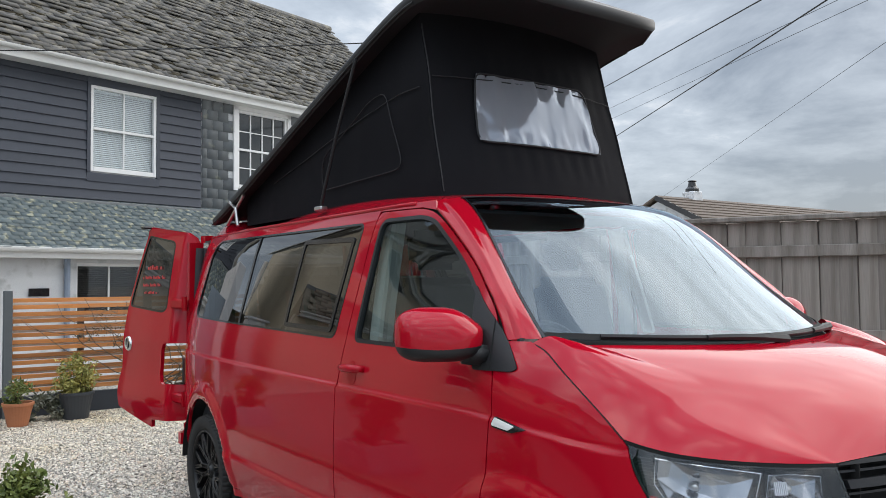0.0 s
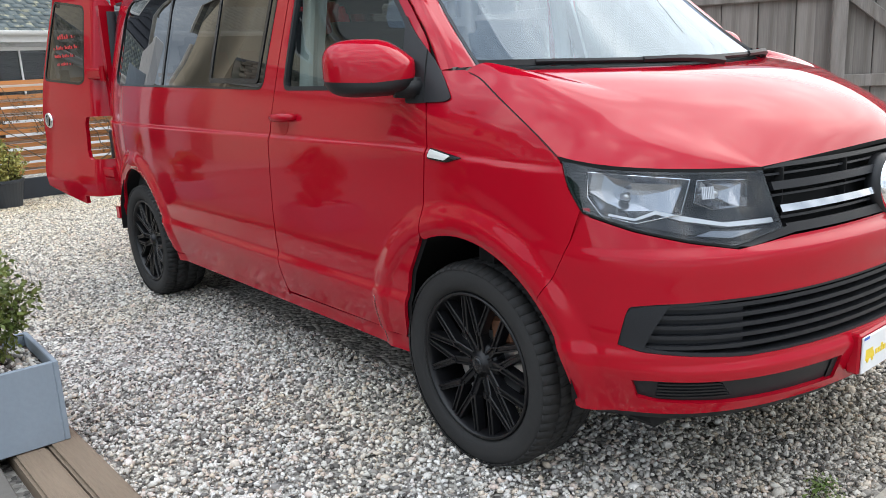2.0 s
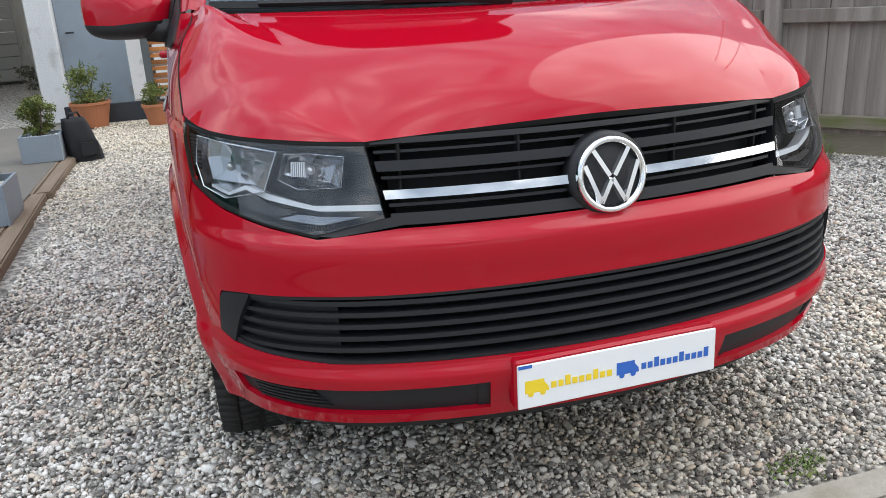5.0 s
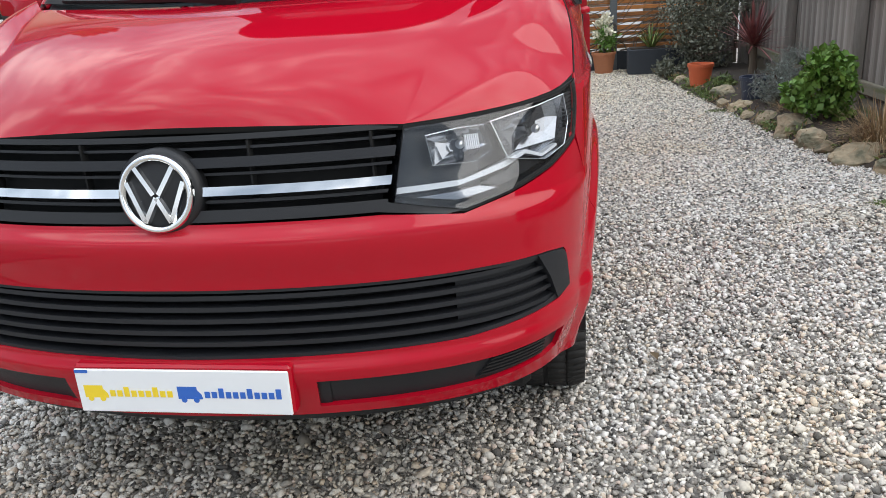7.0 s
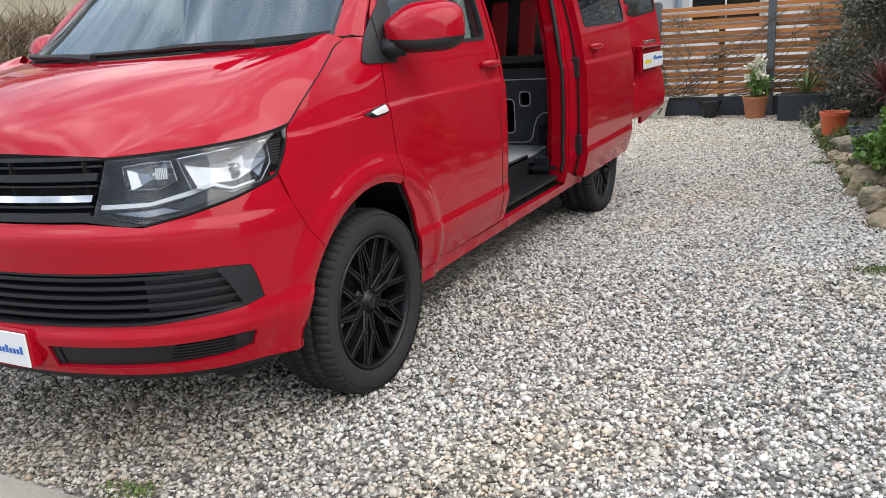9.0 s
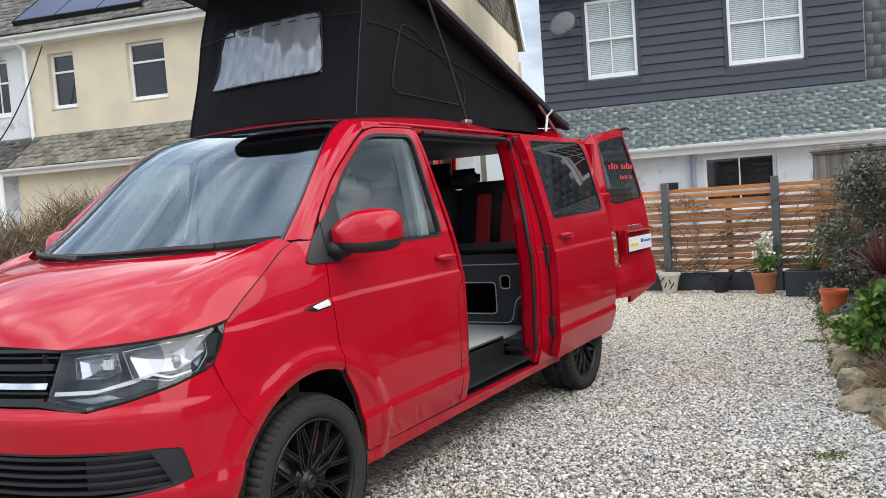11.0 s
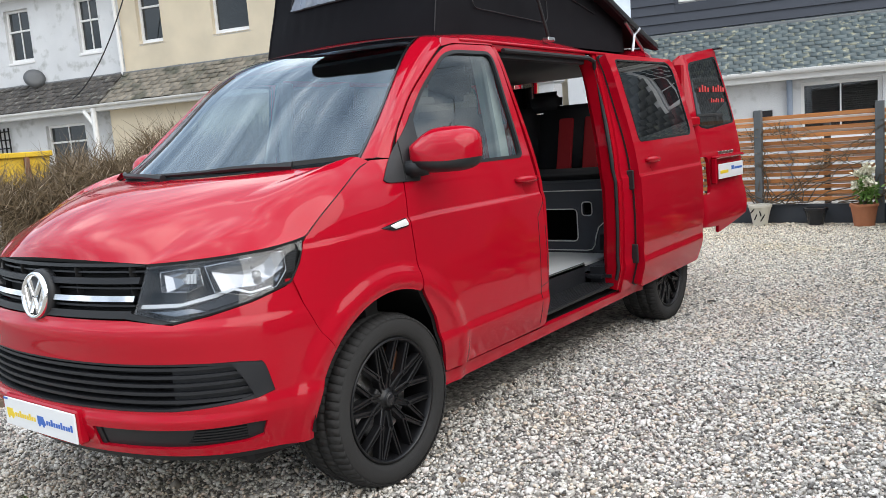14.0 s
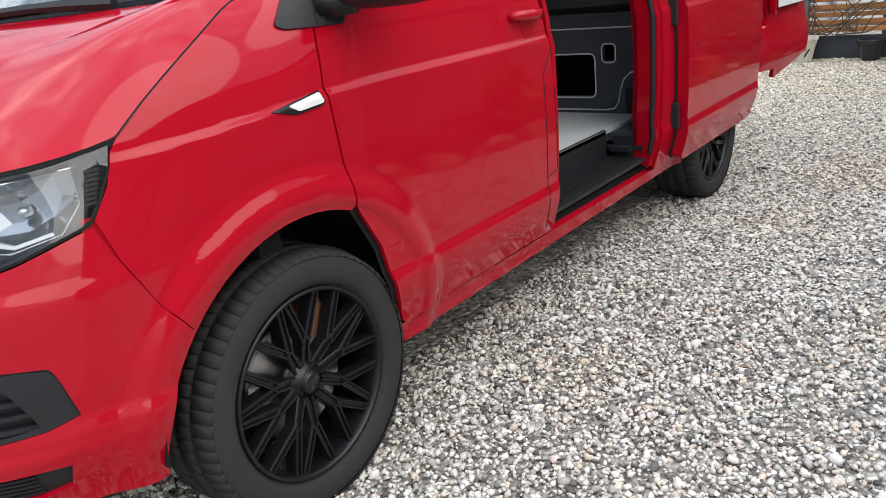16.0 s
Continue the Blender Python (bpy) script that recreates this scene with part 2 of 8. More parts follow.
M_FENCE_DAMP = material("mossy_fence_rail", (0.22, 0.20, 0.15), rough=0.9, var=0.25, scale=3, fine=30, stretch=(0.6, 0.6, 5), second=(0.14, 0.16, 0.06),
                        second_at=0.6, second_scale=2, bump=0.4, bump_scale=22)
M_SLAT = material("orange_cedar_slat", (0.50, 0.195, 0.055), rough=0.7, var=0.3, scale=2, fine=40, stretch=(0.6, 4, 8), piece=0.75, second=(0.27, 0.20, 0.145), second_at=0.62, second_width=0.2, second_scale=1.5, bump=0.2, bump_scale=30)
M_SLAT_WHITE = material("whitewashed_slat", (0.62, 0.60, 0.56), rough=0.75, var=0.12, piece=0.15, stretch=(0.6, 4, 8))
M_FENCE_POST = material("grey_painted_post", (0.105, 0.115, 0.12), rough=0.6, var=0.12)
M_PLINTH = material("dark_plinth", (0.035, 0.040, 0.048), rough=0.7, var=0.15)
M_CONCRETE = material("brushed_concrete", (0.39, 0.355, 0.30), rough=0.92, var=0.42, scale=5, fine=55, second=(0.24, 0.215, 0.175), second_at=0.54, second_width=0.25, second_scale=14, bump=1.0, bump_scale=48)
M_KERB = material("smooth_concrete_edge", (0.34, 0.31, 0.26), rough=0.9, var=0.25, scale=4, fine=60, second=(0.28, 0.25, 0.20), second_at=0.60, second_scale=6, bump=0.4, bump_scale=80)
cN, cL = M_CONCRETE.node_tree.nodes, M_CONCRETE.node_tree.links
c_w = cN.new("ShaderNodeTexWave")                   # broom marks
c_w.bands_direction = "Y"
c_w.inputs["Scale"].default_value, c_w.inputs["Distortion"].default_value, c_w.inputs["Detail"].default_value = 9.0, 5.0, 4.0
c_w.inputs["Detail Scale"].default_value = 2.5
c_m = cN.new("ShaderNodeMapping")
c_m.inputs["Scale"].default_value = (0.12, 1, 1)
c_m.inputs["Rotation"].default_value = (0, 0, 0.05)
cL.new([n for n in cN if n.type == "TEX_COORD"][0].outputs["Object"], c_m.inputs["Vector"])
cL.new(c_m.outputs["Vector"], c_w.inputs["Vector"])
c_b = cN.new("ShaderNodeBump")
c_b.inputs["Strength"].default_value, c_b.inputs["Distance"].default_value = 0.9, 0.012
cL.new(c_w.outputs["Fac"], c_b.inputs["Height"])
cL.new([n for n in cN if n.type == "BUMP" and n != c_b][0].outputs["Normal"], c_b.inputs["Normal"])
cL.new(c_b.outputs["Normal"], cN["Principled BSDF"].inputs["Normal"])
M_SLAB = material("damp_paving", (0.13, 0.12, 0.105), rough=0.8, var=0.22, scale=2, fine=40, piece=0.25, bump=0.3)
M_SOIL = material("dark_soil", (0.055, 0.042, 0.032), rough=0.95, var=0.4, fine=80, bump=0.8, bump_scale=50)
M_ROCK = material("sandstone_rock", (0.40, 0.325, 0.215), rough=0.92, var=0.30, scale=6, fine=40, piece=0.5, second=(0.15, 0.145, 0.095), second_at=0.53, second_scale=6, bump=0.9, bump_scale=25)
M_GREEN = material("garage_green", (0.02, 0.11, 0.085), rough=0.5, var=0.1)
M_SKIP = material("yellow_skip_paint", (0.70, 0.45, 0.02), rough=0.6, var=0.15, second=(0.16, 0.06, 0.025), second_at=0.64, second_scale=5)
M_CABLE = material("black_cable", (0.012, 0.012, 0.013), rough=0.6, var=0.1)
M_STONEWALL = material("garden_wall_stone", (0.20, 0.18, 0.145), rough=0.9, var=0.3, second=(0.07, 0.10, 0.04), second_at=0.55, second_scale=2, bump=0.7, bump_scale=16)


def leaf_material(name, color, other, spread=0.6):
    return material(name, color, rough=0.55, var=0.12, island=spread, second=other, second_at=0.5, second_width=0.3, second_scale=9)


M_LEAF_BOX = leaf_material("box_leaves", (0.085, 0.125, 0.022), (0.17, 0.19, 0.045))
M_LEAF_DARK = leaf_material("grey_green_leaves", (0.095, 0.105, 0.066), (0.22, 0.22, 0.165))
M_LEAF_BRIGHT = leaf_material("bright_green_leaves", (0.085, 0.19, 0.022), (0.16, 0.27, 0.05))
M_LEAF_YELLOW = leaf_material("yellow_variegated_leaves", (0.42, 0.36, 0.09), (0.18, 0.20, 0.05))
M_LEAF_LAV = leaf_material("lavender_leaves", (0.17, 0.20, 0.17), (0.26, 0.28, 0.25))
M_LEAF_RED = leaf_material("burgundy_blades", (0.13, 0.030, 0.035), (0.24, 0.085, 0.075))
M_STRAW = leaf_material("straw_blades", (0.36, 0.25, 0.13), (0.24, 0.15, 0.075))
M_TWIG = leaf_material("bare_twigs", (0.20, 0.145, 0.085), (0.12, 0.085, 0.05))
M_FLOWER = material("cream_flower", (0.80, 0.76, 0.60), rough=0.6, var=0.1, island=0.2)
M_GRASS = leaf_material("grass_blades", (0.09, 0.15, 0.03), (0.19, 0.22, 0.07))
M_BARK = material("bark", (0.11, 0.085, 0.06), rough=0.9, var=0.3, fine=80, bump=0.5)

# gravel: each stone its own shade
M_GRAVEL = bpy.data.materials.new("mixed_gravel")
M_GRAVEL.use_nodes = True
gN, gL = M_GRAVEL.node_tree.nodes, M_GRAVEL.node_tree.links
g_geo = gN.new("ShaderNodeNewGeometry")
g_r = gN.new("ShaderNodeValToRGB")
g_r.color_ramp.interpolation = "LINEAR"
for k, (p, c) in enumerate(((0.0, (0.085, 0.080, 0.075)), (0.18, (0.33, 0.31, 0.285)), (0.42, (0.64, 0.605, 0.55)), (0.68, (0.86, 0.83, 0.775)),
                            (0.86, (0.68, 0.57, 0.45)), (0.92, (0.68, 0.55, 0.48)), (1.0, (0.92, 0.905, 0.87)))):
    el = g_r.color_ramp.elements[k] if k < 2 else g_r.color_ramp.elements.new(p)
    el.position, el.color = p, (*c, 1)
g_n = gN.new("ShaderNodeTexNoise")
g_n.inputs["Scale"].default_value = 90
g_co = gN.new("ShaderNodeTexCoord")
g_big = gN.new("ShaderNodeTexNoise")
g_big.inputs["Scale"].default_value = 0.9
gL.new(g_co.outputs["Object"], g_n.inputs["Vector"])
gL.new(g_co.outputs["Object"], g_big.inputs["Vector"])
g_m = gN.new("ShaderNodeMath")
g_m.operation = "MULTIPLY_ADD"
g_m.inputs[1].default_value, g_m.inputs[2].default_value = 0.5, 0.72
gL.new(g_n.outputs["Fac"], g_m.inputs[0])
g_s = gN.new("ShaderNodeVectorMath")
g_s.operation = "SCALE"
gL.new(g_geo.outputs["Random Per Island"], g_r.inputs["Fac"])
g_sep = gN.new("ShaderNodeSeparateXYZ")           # earthier towards the end of the drive, and in patches
gL.new(g_co.outputs["Object"], g_sep.inputs["Vector"])
g_y = gN.new("ShaderNodeMapRange")
g_y.inputs["From Min"].default_value, g_y.inputs["From Max"].default_value = 2.0, 8.0
g_y.inputs["To Min"].default_value, g_y.inputs["To Max"].default_value = 0.0, 0.55
gL.new(g_sep.outputs["Y"], g_y.inputs["Value"])
g_p = gN.new("ShaderNodeMapRange")
g_p.inputs["From Min"].default_value, g_p.inputs["From Max"].default_value = 0.52, 0.72
g_p.inputs["To Min"].default_value, g_p.inputs["To Max"].default_value = 0.0, 0.40
gL.new(g_big.outputs["Fac"], g_p.inputs["Value"])
g_a = gN.new("ShaderNodeMath")
g_a.operation = "ADD"
g_a.use_clamp = True
gL.new(g_y.outputs["Result"], g_a.inputs[0])
gL.new(g_p.outputs["Result"], g_a.inputs[1])
g_t = gN.new("ShaderNodeMix")
g_t.data_type, g_t.blend_type = "RGBA", "MULTIPLY"
g_t.inputs["B"].default_value = (0.98, 0.88, 0.66, 1)
gL.new(g_a.outputs[0], g_t.inputs["Factor"])
gL.new(g_r.outputs["Color"], g_t.inputs["A"])
g_d = gN.new("ShaderNodeMapRange")                # browner and darker towards the road edge, in uneven patches
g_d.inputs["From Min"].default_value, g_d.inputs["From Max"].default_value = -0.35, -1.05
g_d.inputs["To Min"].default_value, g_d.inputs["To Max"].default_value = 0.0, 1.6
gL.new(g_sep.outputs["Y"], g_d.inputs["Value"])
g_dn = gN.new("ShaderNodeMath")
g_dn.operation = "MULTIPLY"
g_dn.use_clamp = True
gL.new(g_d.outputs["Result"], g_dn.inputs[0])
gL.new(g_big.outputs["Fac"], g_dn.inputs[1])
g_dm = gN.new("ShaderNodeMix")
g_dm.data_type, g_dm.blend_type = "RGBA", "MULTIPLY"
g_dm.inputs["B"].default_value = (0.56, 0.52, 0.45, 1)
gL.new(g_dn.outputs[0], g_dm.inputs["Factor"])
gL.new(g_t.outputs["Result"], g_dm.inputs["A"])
gL.new(g_dm.outputs["Result"], g_s.inputs[0])
gL.new(g_m.outputs[0], g_s.inputs["Scale"])
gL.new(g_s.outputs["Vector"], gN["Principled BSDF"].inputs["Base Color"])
gN["Principled BSDF"].inputs["Roughness"].default_value = 0.82

# the sheet under and beyond the loose stones: cells of stone colours, darkened for the shade between stones
M_GROUND = bpy.data.materials.new("gravel_ground")
M_GROUND.use_nodes = True
hN, hL = M_GROUND.node_tree.nodes, M_GROUND.node_tree.links
h_co = hN.new("ShaderNodeTexCoord")
h_v = hN.new("ShaderNodeTexVoronoi")
h_v.inputs["Scale"].default_value = 42
hL.new(h_co.outputs["Object"], h_v.inputs["Vector"])
h_r = hN.new("ShaderNodeValToRGB")
for k, (p, c) in enumerate(((0.0, (0.13, 0.12, 0.108)), (1.0, (0.56, 0.53, 0.47)), (0.5, (0.33, 0.305, 0.27)))):
    el = h_r.color_ramp.elements[k] if k < 2 else h_r.color_ramp.elements.new(p)
    el.position, el.color = p, (*c, 1)
h_sep = hN.new("ShaderNodeSeparateColor")
hL.new(h_v.outputs["Color"], h_sep.inputs["Color"])
hL.new(h_sep.outputs["Red"], h_r.inputs["Fac"])
hL.new(h_r.outputs["Color"], hN["Principled BSDF"].inputs["Base Color"])
hN["Principled BSDF"].inputs["Roughness"].default_value = 0.9
h_b = hN.new("ShaderNodeBump")
h_b.inputs["Strength"].default_value, h_b.inputs["Distance"].default_value = 1.0, 0.015
h_b.invert = True
hL.new(h_v.outputs["Distance"], h_b.inputs["Height"])
hL.new(h_b.outputs["Normal"], hN["Principled BSDF"].inputs["Normal"])

G_WIND = glass_material("windscreen_glass", (0.56, 0.66, 0.70), alpha=1.98, sheen=(0.78, 0.90, 1.0))
G_DOOR = glass_material("door_glass", (0.52, 0.62, 0.61), alpha=1.80, sheen=(0.86, 0.95, 1.0))
G_DARK = glass_material("privacy_glass", (0.07, 0.075, 0.078), alpha=1.85)
G_CLEAR = glass_material("lamp_lens", (0.93, 0.95, 0.96), alpha=1.5)
G_LENS = glass_material("headlamp_lens", (0.90, 0.92, 0.94), alpha=1.75)
G_VINYL = glass_material("clear_vinyl", (0.48, 0.52, 0.58), rough=0.10, alpha=1.9, sheen=(0.76, 0.86, 1.0))
vN, vL = G_VINYL.node_tree.nodes, G_VINYL.node_tree.links
v_haze = vN.new("ShaderNodeBsdfDiffuse")            # grey haze, stands for the light inside the tent
v_haze.inputs["Color"].default_value = (0.40, 0.42, 0.47, 1)
v_mix = vN.new("ShaderNodeMixShader")
v_mix.inputs["Fac"].default_value = 0.5
vL.new([n for n in vN if n.type == "BSDF_TRANSPARENT"][0].outputs[0], v_mix.inputs[1])
vL.new(v_haze.outputs[0], v_mix.inputs[2])
vL.new(v_mix.outputs[0], [n for n in vN if n.type == "MIX_SHADER" and n != v_mix][0].inputs[1])

# ---- tools ----
def link(name, mesh, mat, parent=None, label="", smooth=False):
    ob = new(name, mesh)
    if mat is not None and not mesh.materials:
        mesh.materials.append(mat)
    if smooth:
        mesh.shade_smooth()
    if parent is not None:
        ob.parent = parent
    if label:
        ob["label"] = label
    return ob


def part(name, bm, mat, parent=None, label="", smooth=False, normals=True):
    """One bmesh as one mesh object under a thing or a part."""
    if normals:
        bmesh.ops.recalc_face_normals(bm, faces=bm.faces[:])
    me = bpy.data.meshes.new(name)
    bm.to_mesh(me)
    bm.free()
    return link(name, me, mat, parent, label, smooth)


def thing(name, m, label, category, group="", kind=""):
    """An empty at a thing's base, to parent its parts."""
    ob = new(name)
    ob.empty_display_size = 0.05
    ob.matrix_world = m
    return tagged(ob, label, category, group, kind)


def box_bm(x0, x1, y0, y1, z0, z1, bevel=0.0, seg=1):
    bm = bmesh.new()
    bmesh.ops.create_cube(bm, size=1, matrix=Matrix.LocRotScale(((x0 + x1) / 2, (y0 + y1) / 2, (z0 + z1) / 2), None, (x1 - x0, y1 - y0, z1 - z0)))
    if bevel:
        bmesh.ops.bevel(bm, geom=bm.edges[:], offset=bevel, segments=seg, affect="EDGES")
    return bm


def merge(*bms):
    """Joins bmeshes into the first."""
    out = bms[0]
    for b in bms[1:]:
        me = bpy.data.meshes.new("tmp")
        b.to_mesh(me)
        b.free()
        out.from_mesh(me)
        bpy.data.meshes.remove(me)
    return out


def tube_bm(points, radius, sides=8, radii=None, caps=True, flat=1.0):
    """A round bar along a line of points."""
    bm = bmesh.new()
    pts = [Vector(p) for p in points]
    rings = []
    up = None
    for i, p in enumerate(pts):
        d = (pts[min(i + 1, len(pts) - 1)] - pts[max(i - 1, 0)]).normalized()
        if up is None:
            up = Vector((0, 0, 1)) if abs(d.z) < 0.9 else Vector((0, 1, 0))
        a = d.cross(up).normalized()
        up = a.cross(d).normalized()
        r = radii[i] if radii else radius
        rings.append([bm.verts.new(p + r * (math.cos(2 * math.pi * k / sides) * a + flat * math.sin(2 * math.pi * k / sides) * up)) for k in range(sides)])
    for r0, r1 in zip(rings, rings[1:]):
        for k in range(sides):
            bm.faces.new((r0[k], r0[(k + 1) % sides], r1[(k + 1) % sides], r1[k]))
    if caps:
        bm.faces.new(rings[0][::-1])
        bm.faces.new(rings[-1])
    return bm


def lathe_bm(profile, sides=32, closed=False):
    """Profile of (radius, z) turned round z."""
    bm = bmesh.new()
    rings = [[bm.verts.new((r * math.cos(2 * math.pi * k / sides), r * math.sin(2 * math.pi * k / sides), z)) for k in range(sides)] for r, z in profile]
    pairs = list(zip(rings, rings[1:])) + ([(rings[-1], rings[0])] if closed else [])
    for r0, r1 in pairs:
        for k in range(sides):
            bm.faces.new((r0[k], r0[(k + 1) % sides], r1[(k + 1) % sides], r1[k]))
    return bm


def grid_mesh(name, P, flip=False):
    """A mesh from an array of points (n, m, 3)."""
    P = np.asarray(P, float)
    n, m = P.shape[:2]
    idx = np.arange(n * m).reshape(n, m)
    f = np.stack([idx[:-1, :-1], idx[1:, :-1], idx[1:, 1:], idx[:-1, 1:]], -1).reshape(-1, 4)
    if flip:
        f = f[:, ::-1]
    me = bpy.data.meshes.new(name)
    me.from_pydata(P.reshape(-1, 3).tolist(), [], f.tolist())
    me.update()
    return me


def extrude_poly_bm(poly, depth, axis="y"):
    """A flat polygon (a, b) made into a plate; axis y: (a, b) is (x, z)."""
    bm = bmesh.new()

    def put(a, b, d):
        return {"y": (a, d, b), "x": (d, a, b), "z": (a, b, d)}[axis]

    v0 = [bm.verts.new(put(a, b, 0)) for a, b in poly]
    v1 = [bm.verts.new(put(a, b, depth)) for a, b in poly]
    bm.faces.new(v0)
    bm.faces.new(v1[::-1])
    for k in range(len(poly)):
        j = (k + 1) % len(poly)
        bm.faces.new((v0[k], v1[k], v1[j], v0[j]))
    return bm


def round_poly(poly, r, seg=5):
    """Rounds the corners of a polygon; r one radius or one a corner."""
    out = []
    n = len(poly)
    for i in range(n):
        p0, p, p1 = (Vector(poly[j % n]) for j in (i - 1, i, i + 1))
        rr = r[i] if hasattr(r, "__len__") else r
        a, b = p0 - p, p1 - p
        k = min(rr, 0.48 * a.length, 0.48 * b.length)
        if k < 1e-5:
            out.append(tuple(p))
            continue
        s, e_ = p + a.normalized() * k, p + b.normalized() * k
        for q in range(seg + 1):
            t = q / seg
            out.append(tuple((1 - t) ** 2 * s + 2 * t * (1 - t) * p + t * t * e_))
    return out


def stuff_mesh(name, base_verts, base_faces, mats):
    """Many copies of small shapes in one mesh. base_verts: list of (n,3); mats: list of (variant, 4x4 numpy)."""
    V, F, off = [], [], 0
    for k in range(len(base_verts)):
        ms = np.array([m for j, m in mats if j == k])
        if len(ms) == 0:
            continue
        bv = np.c_[base_verts[k], np.ones(len(base_verts[k]))]
        v = np.einsum("nij,vj->nvi", ms, bv)[:, :, :3].reshape(-1, 3)
        f = (np.asarray(base_faces[k])[None] + (np.arange(len(ms)) * len(bv))[:, None, None]).reshape(-1, np.asarray(base_faces[k]).shape[1]) + off
        off += len(v)
        V.append(v)
        F.append(f)
    V = np.concatenate(V)
    me = bpy.data.meshes.new(name)
    sizes = np.concatenate([np.full(len(f), f.shape[1]) for f in F])
    loops = np.concatenate([f.ravel() for f in F])
    me.vertices.add(len(V))
    me.vertices.foreach_set("co", V.astype(np.float32).ravel())
    me.loops.add(len(loops))
    me.loops.foreach_set("vertex_index", loops.astype(np.int32))
    me.polygons.add(len(sizes))
    me.polygons.foreach_set("loop_start", np.r_[0, np.cumsum(sizes)[:-1]].astype(np.int32))
    me.update(calc_edges=True)
    me.validate()
    return me


def rot_mats(n, rng, tilt=None):
    """n random turns as (n,3,3)."""
    q = rng.normal(size=(n, 4))
    q /= np.linalg.norm(q, axis=1)[:, None]
    w, x, y, z = q.T
    return np.stack([np.stack([1 - 2 * (y * y + z * z), 2 * (x * y - z * w), 2 * (x * z + y * w)], -1),
                     np.stack([2 * (x * y + z * w), 1 - 2 * (x * x + z * z), 2 * (y * z - x * w)], -1),
                     np.stack([2 * (x * z - y * w), 2 * (y * z + x * w), 1 - 2 * (x * x + y * y)], -1)], 1)


def placed(R, S, T):
    """4x4 from turns (n,3,3), sizes (n,) or (n,3), places (n,3)."""
    n = len(T)
    S = np.asarray(S, float)
    S = np.repeat(S[:, None], 3, 1) if S.ndim == 1 else S
    m = np.zeros((n, 4, 4))
    m[:, :3, :3] = R * S[:, None, :]
    m[:, :3, 3] = T
    m[:, 3, 3] = 1
    return m

# ---- ground ----
GX0, GX1, GY0, GY1 = -1.9, 3.3, -0.98, 8.2      # the gravelled drive
gbm = bmesh.new()
bmesh.ops.create_grid(gbm, x_segments=60, y_segments=60, size=1500)
ground = tagged(part("ground", gbm, M_GROUND), "pale grey crushed-stone gravel ground", "ground", kind="structure")
ground.location.z = -0.012

tagged(part("kerb", box_bm(-2.14, 9, -1.098, -1.0, -0.10, 0.008, 0.005), M_KERB), "pale smooth concrete edging along the gravel", "kerb", kind="structure")
tagged(part("road", box_bm(-7, 9, -6.5, -1.104, -0.10, 0.006, 0.004), M_CONCRETE), "worn brushed concrete road edge beside the gravel", "road", kind="structure")
# run on unseen past the path, to darken what the van's side reflects
path = tagged(part("pavement", box_bm(-13.5, -2.16, -3.0, 8.2, -0.10, 0.055, 0.004), M_SLAB), "damp dark paving path beside the drive, with unseen dark ground beyond", "pavement", kind="structure")

# loose stones
rng = np.random.default_rng(5)
ico = bmesh.new()
bmesh.ops.create_icosphere(ico, subdivisions=1, radius=1)
ico_f = np.array([[v.index for v in f.verts] for f in ico.faces])
ico_v = np.array([v.co[:] for v in ico.verts])
ico.free()
bases = []
for k in range(9):
    v = ico_v * (1 + rng.uniform(-0.36, 0.36, (12, 1))) * np.array([1.0, rng.uniform(0.6, 0.95), rng.uniform(0.42, 0.7)])
    bases.append(v)


def stones(n, x0, x1, y0, y1, size, lift):
    T = np.c_[rng.uniform(x0, x1, n), rng.uniform(y0, y1, n), rng.uniform(-0.012, lift - 0.005, n)]
    S = size * np.exp(rng.normal(0, 0.33, n))
    a = rng.uniform(0, 2 * np.pi, n)
    t1, t2 = rng.normal(0, 0.35, (2, n))
    ca, sa_ = np.cos(a), np.sin(a)
    z0_, o1 = np.zeros(n), np.ones(n)
    Rz = np.stack([np.stack([ca, -sa_, z0_], -1), np.stack([sa_, ca, z0_], -1), np.stack([z0_, z0_, o1], -1)], 1)
    Rx = np.stack([np.stack([o1, z0_, z0_], -1), np.stack([z0_, np.cos(t1), -np.sin(t1)], -1), np.stack([z0_, np.sin(t1), np.cos(t1)], -1)], 1)
    Ry = np.stack([np.stack([np.cos(t2), z0_, np.sin(t2)], -1), np.stack([z0_, o1, z0_], -1), np.stack([-np.sin(t2), z0_, np.cos(t2)], -1)], 1)
    m = placed(Rz @ Rx @ Ry, S, T)
    v = rng.integers(0, len(bases), n)
    return list(zip(v, m))


def open_ground(lot_, van_y=3.75):
    """Leaves out the stones that the van hides for good."""
    return [(k, m) for k, m in lot_ if not (abs(m[0, 3]) < 0.62 and 0.45 < m[1, 3] < van_y)]


lot = open_ground(stones(86000, GX0, GX1, GY0, 1.7, 0.0080, 0.009))
octa = np.array([(1, 0, 0), (-1, 0, 0), (0, 1, 0), (0, -1, 0), (0, 0, 1), (0, 0, -1)], float)
octa_f = np.array([(0, 2, 4), (2, 1, 4), (1, 3, 4), (3, 0, 4)])        # half sunk: no undersides
small = [octa * (1 + rng.uniform(-0.3, 0.3, (6, 1))) * np.array([1.1, rng.uniform(0.7, 1.0), rng.uniform(0.5, 0.75)]) for _ in range(9)]
lot += [(v + len(bases), m) for v, m in open_ground(stones(60000, GX0, GX1, 1.7, 3.2, 0.0079, 0.009)) + open_ground(stones(128000, -2.1, 3.1, 3.2, 8.3, 0.0080, 0.009))]
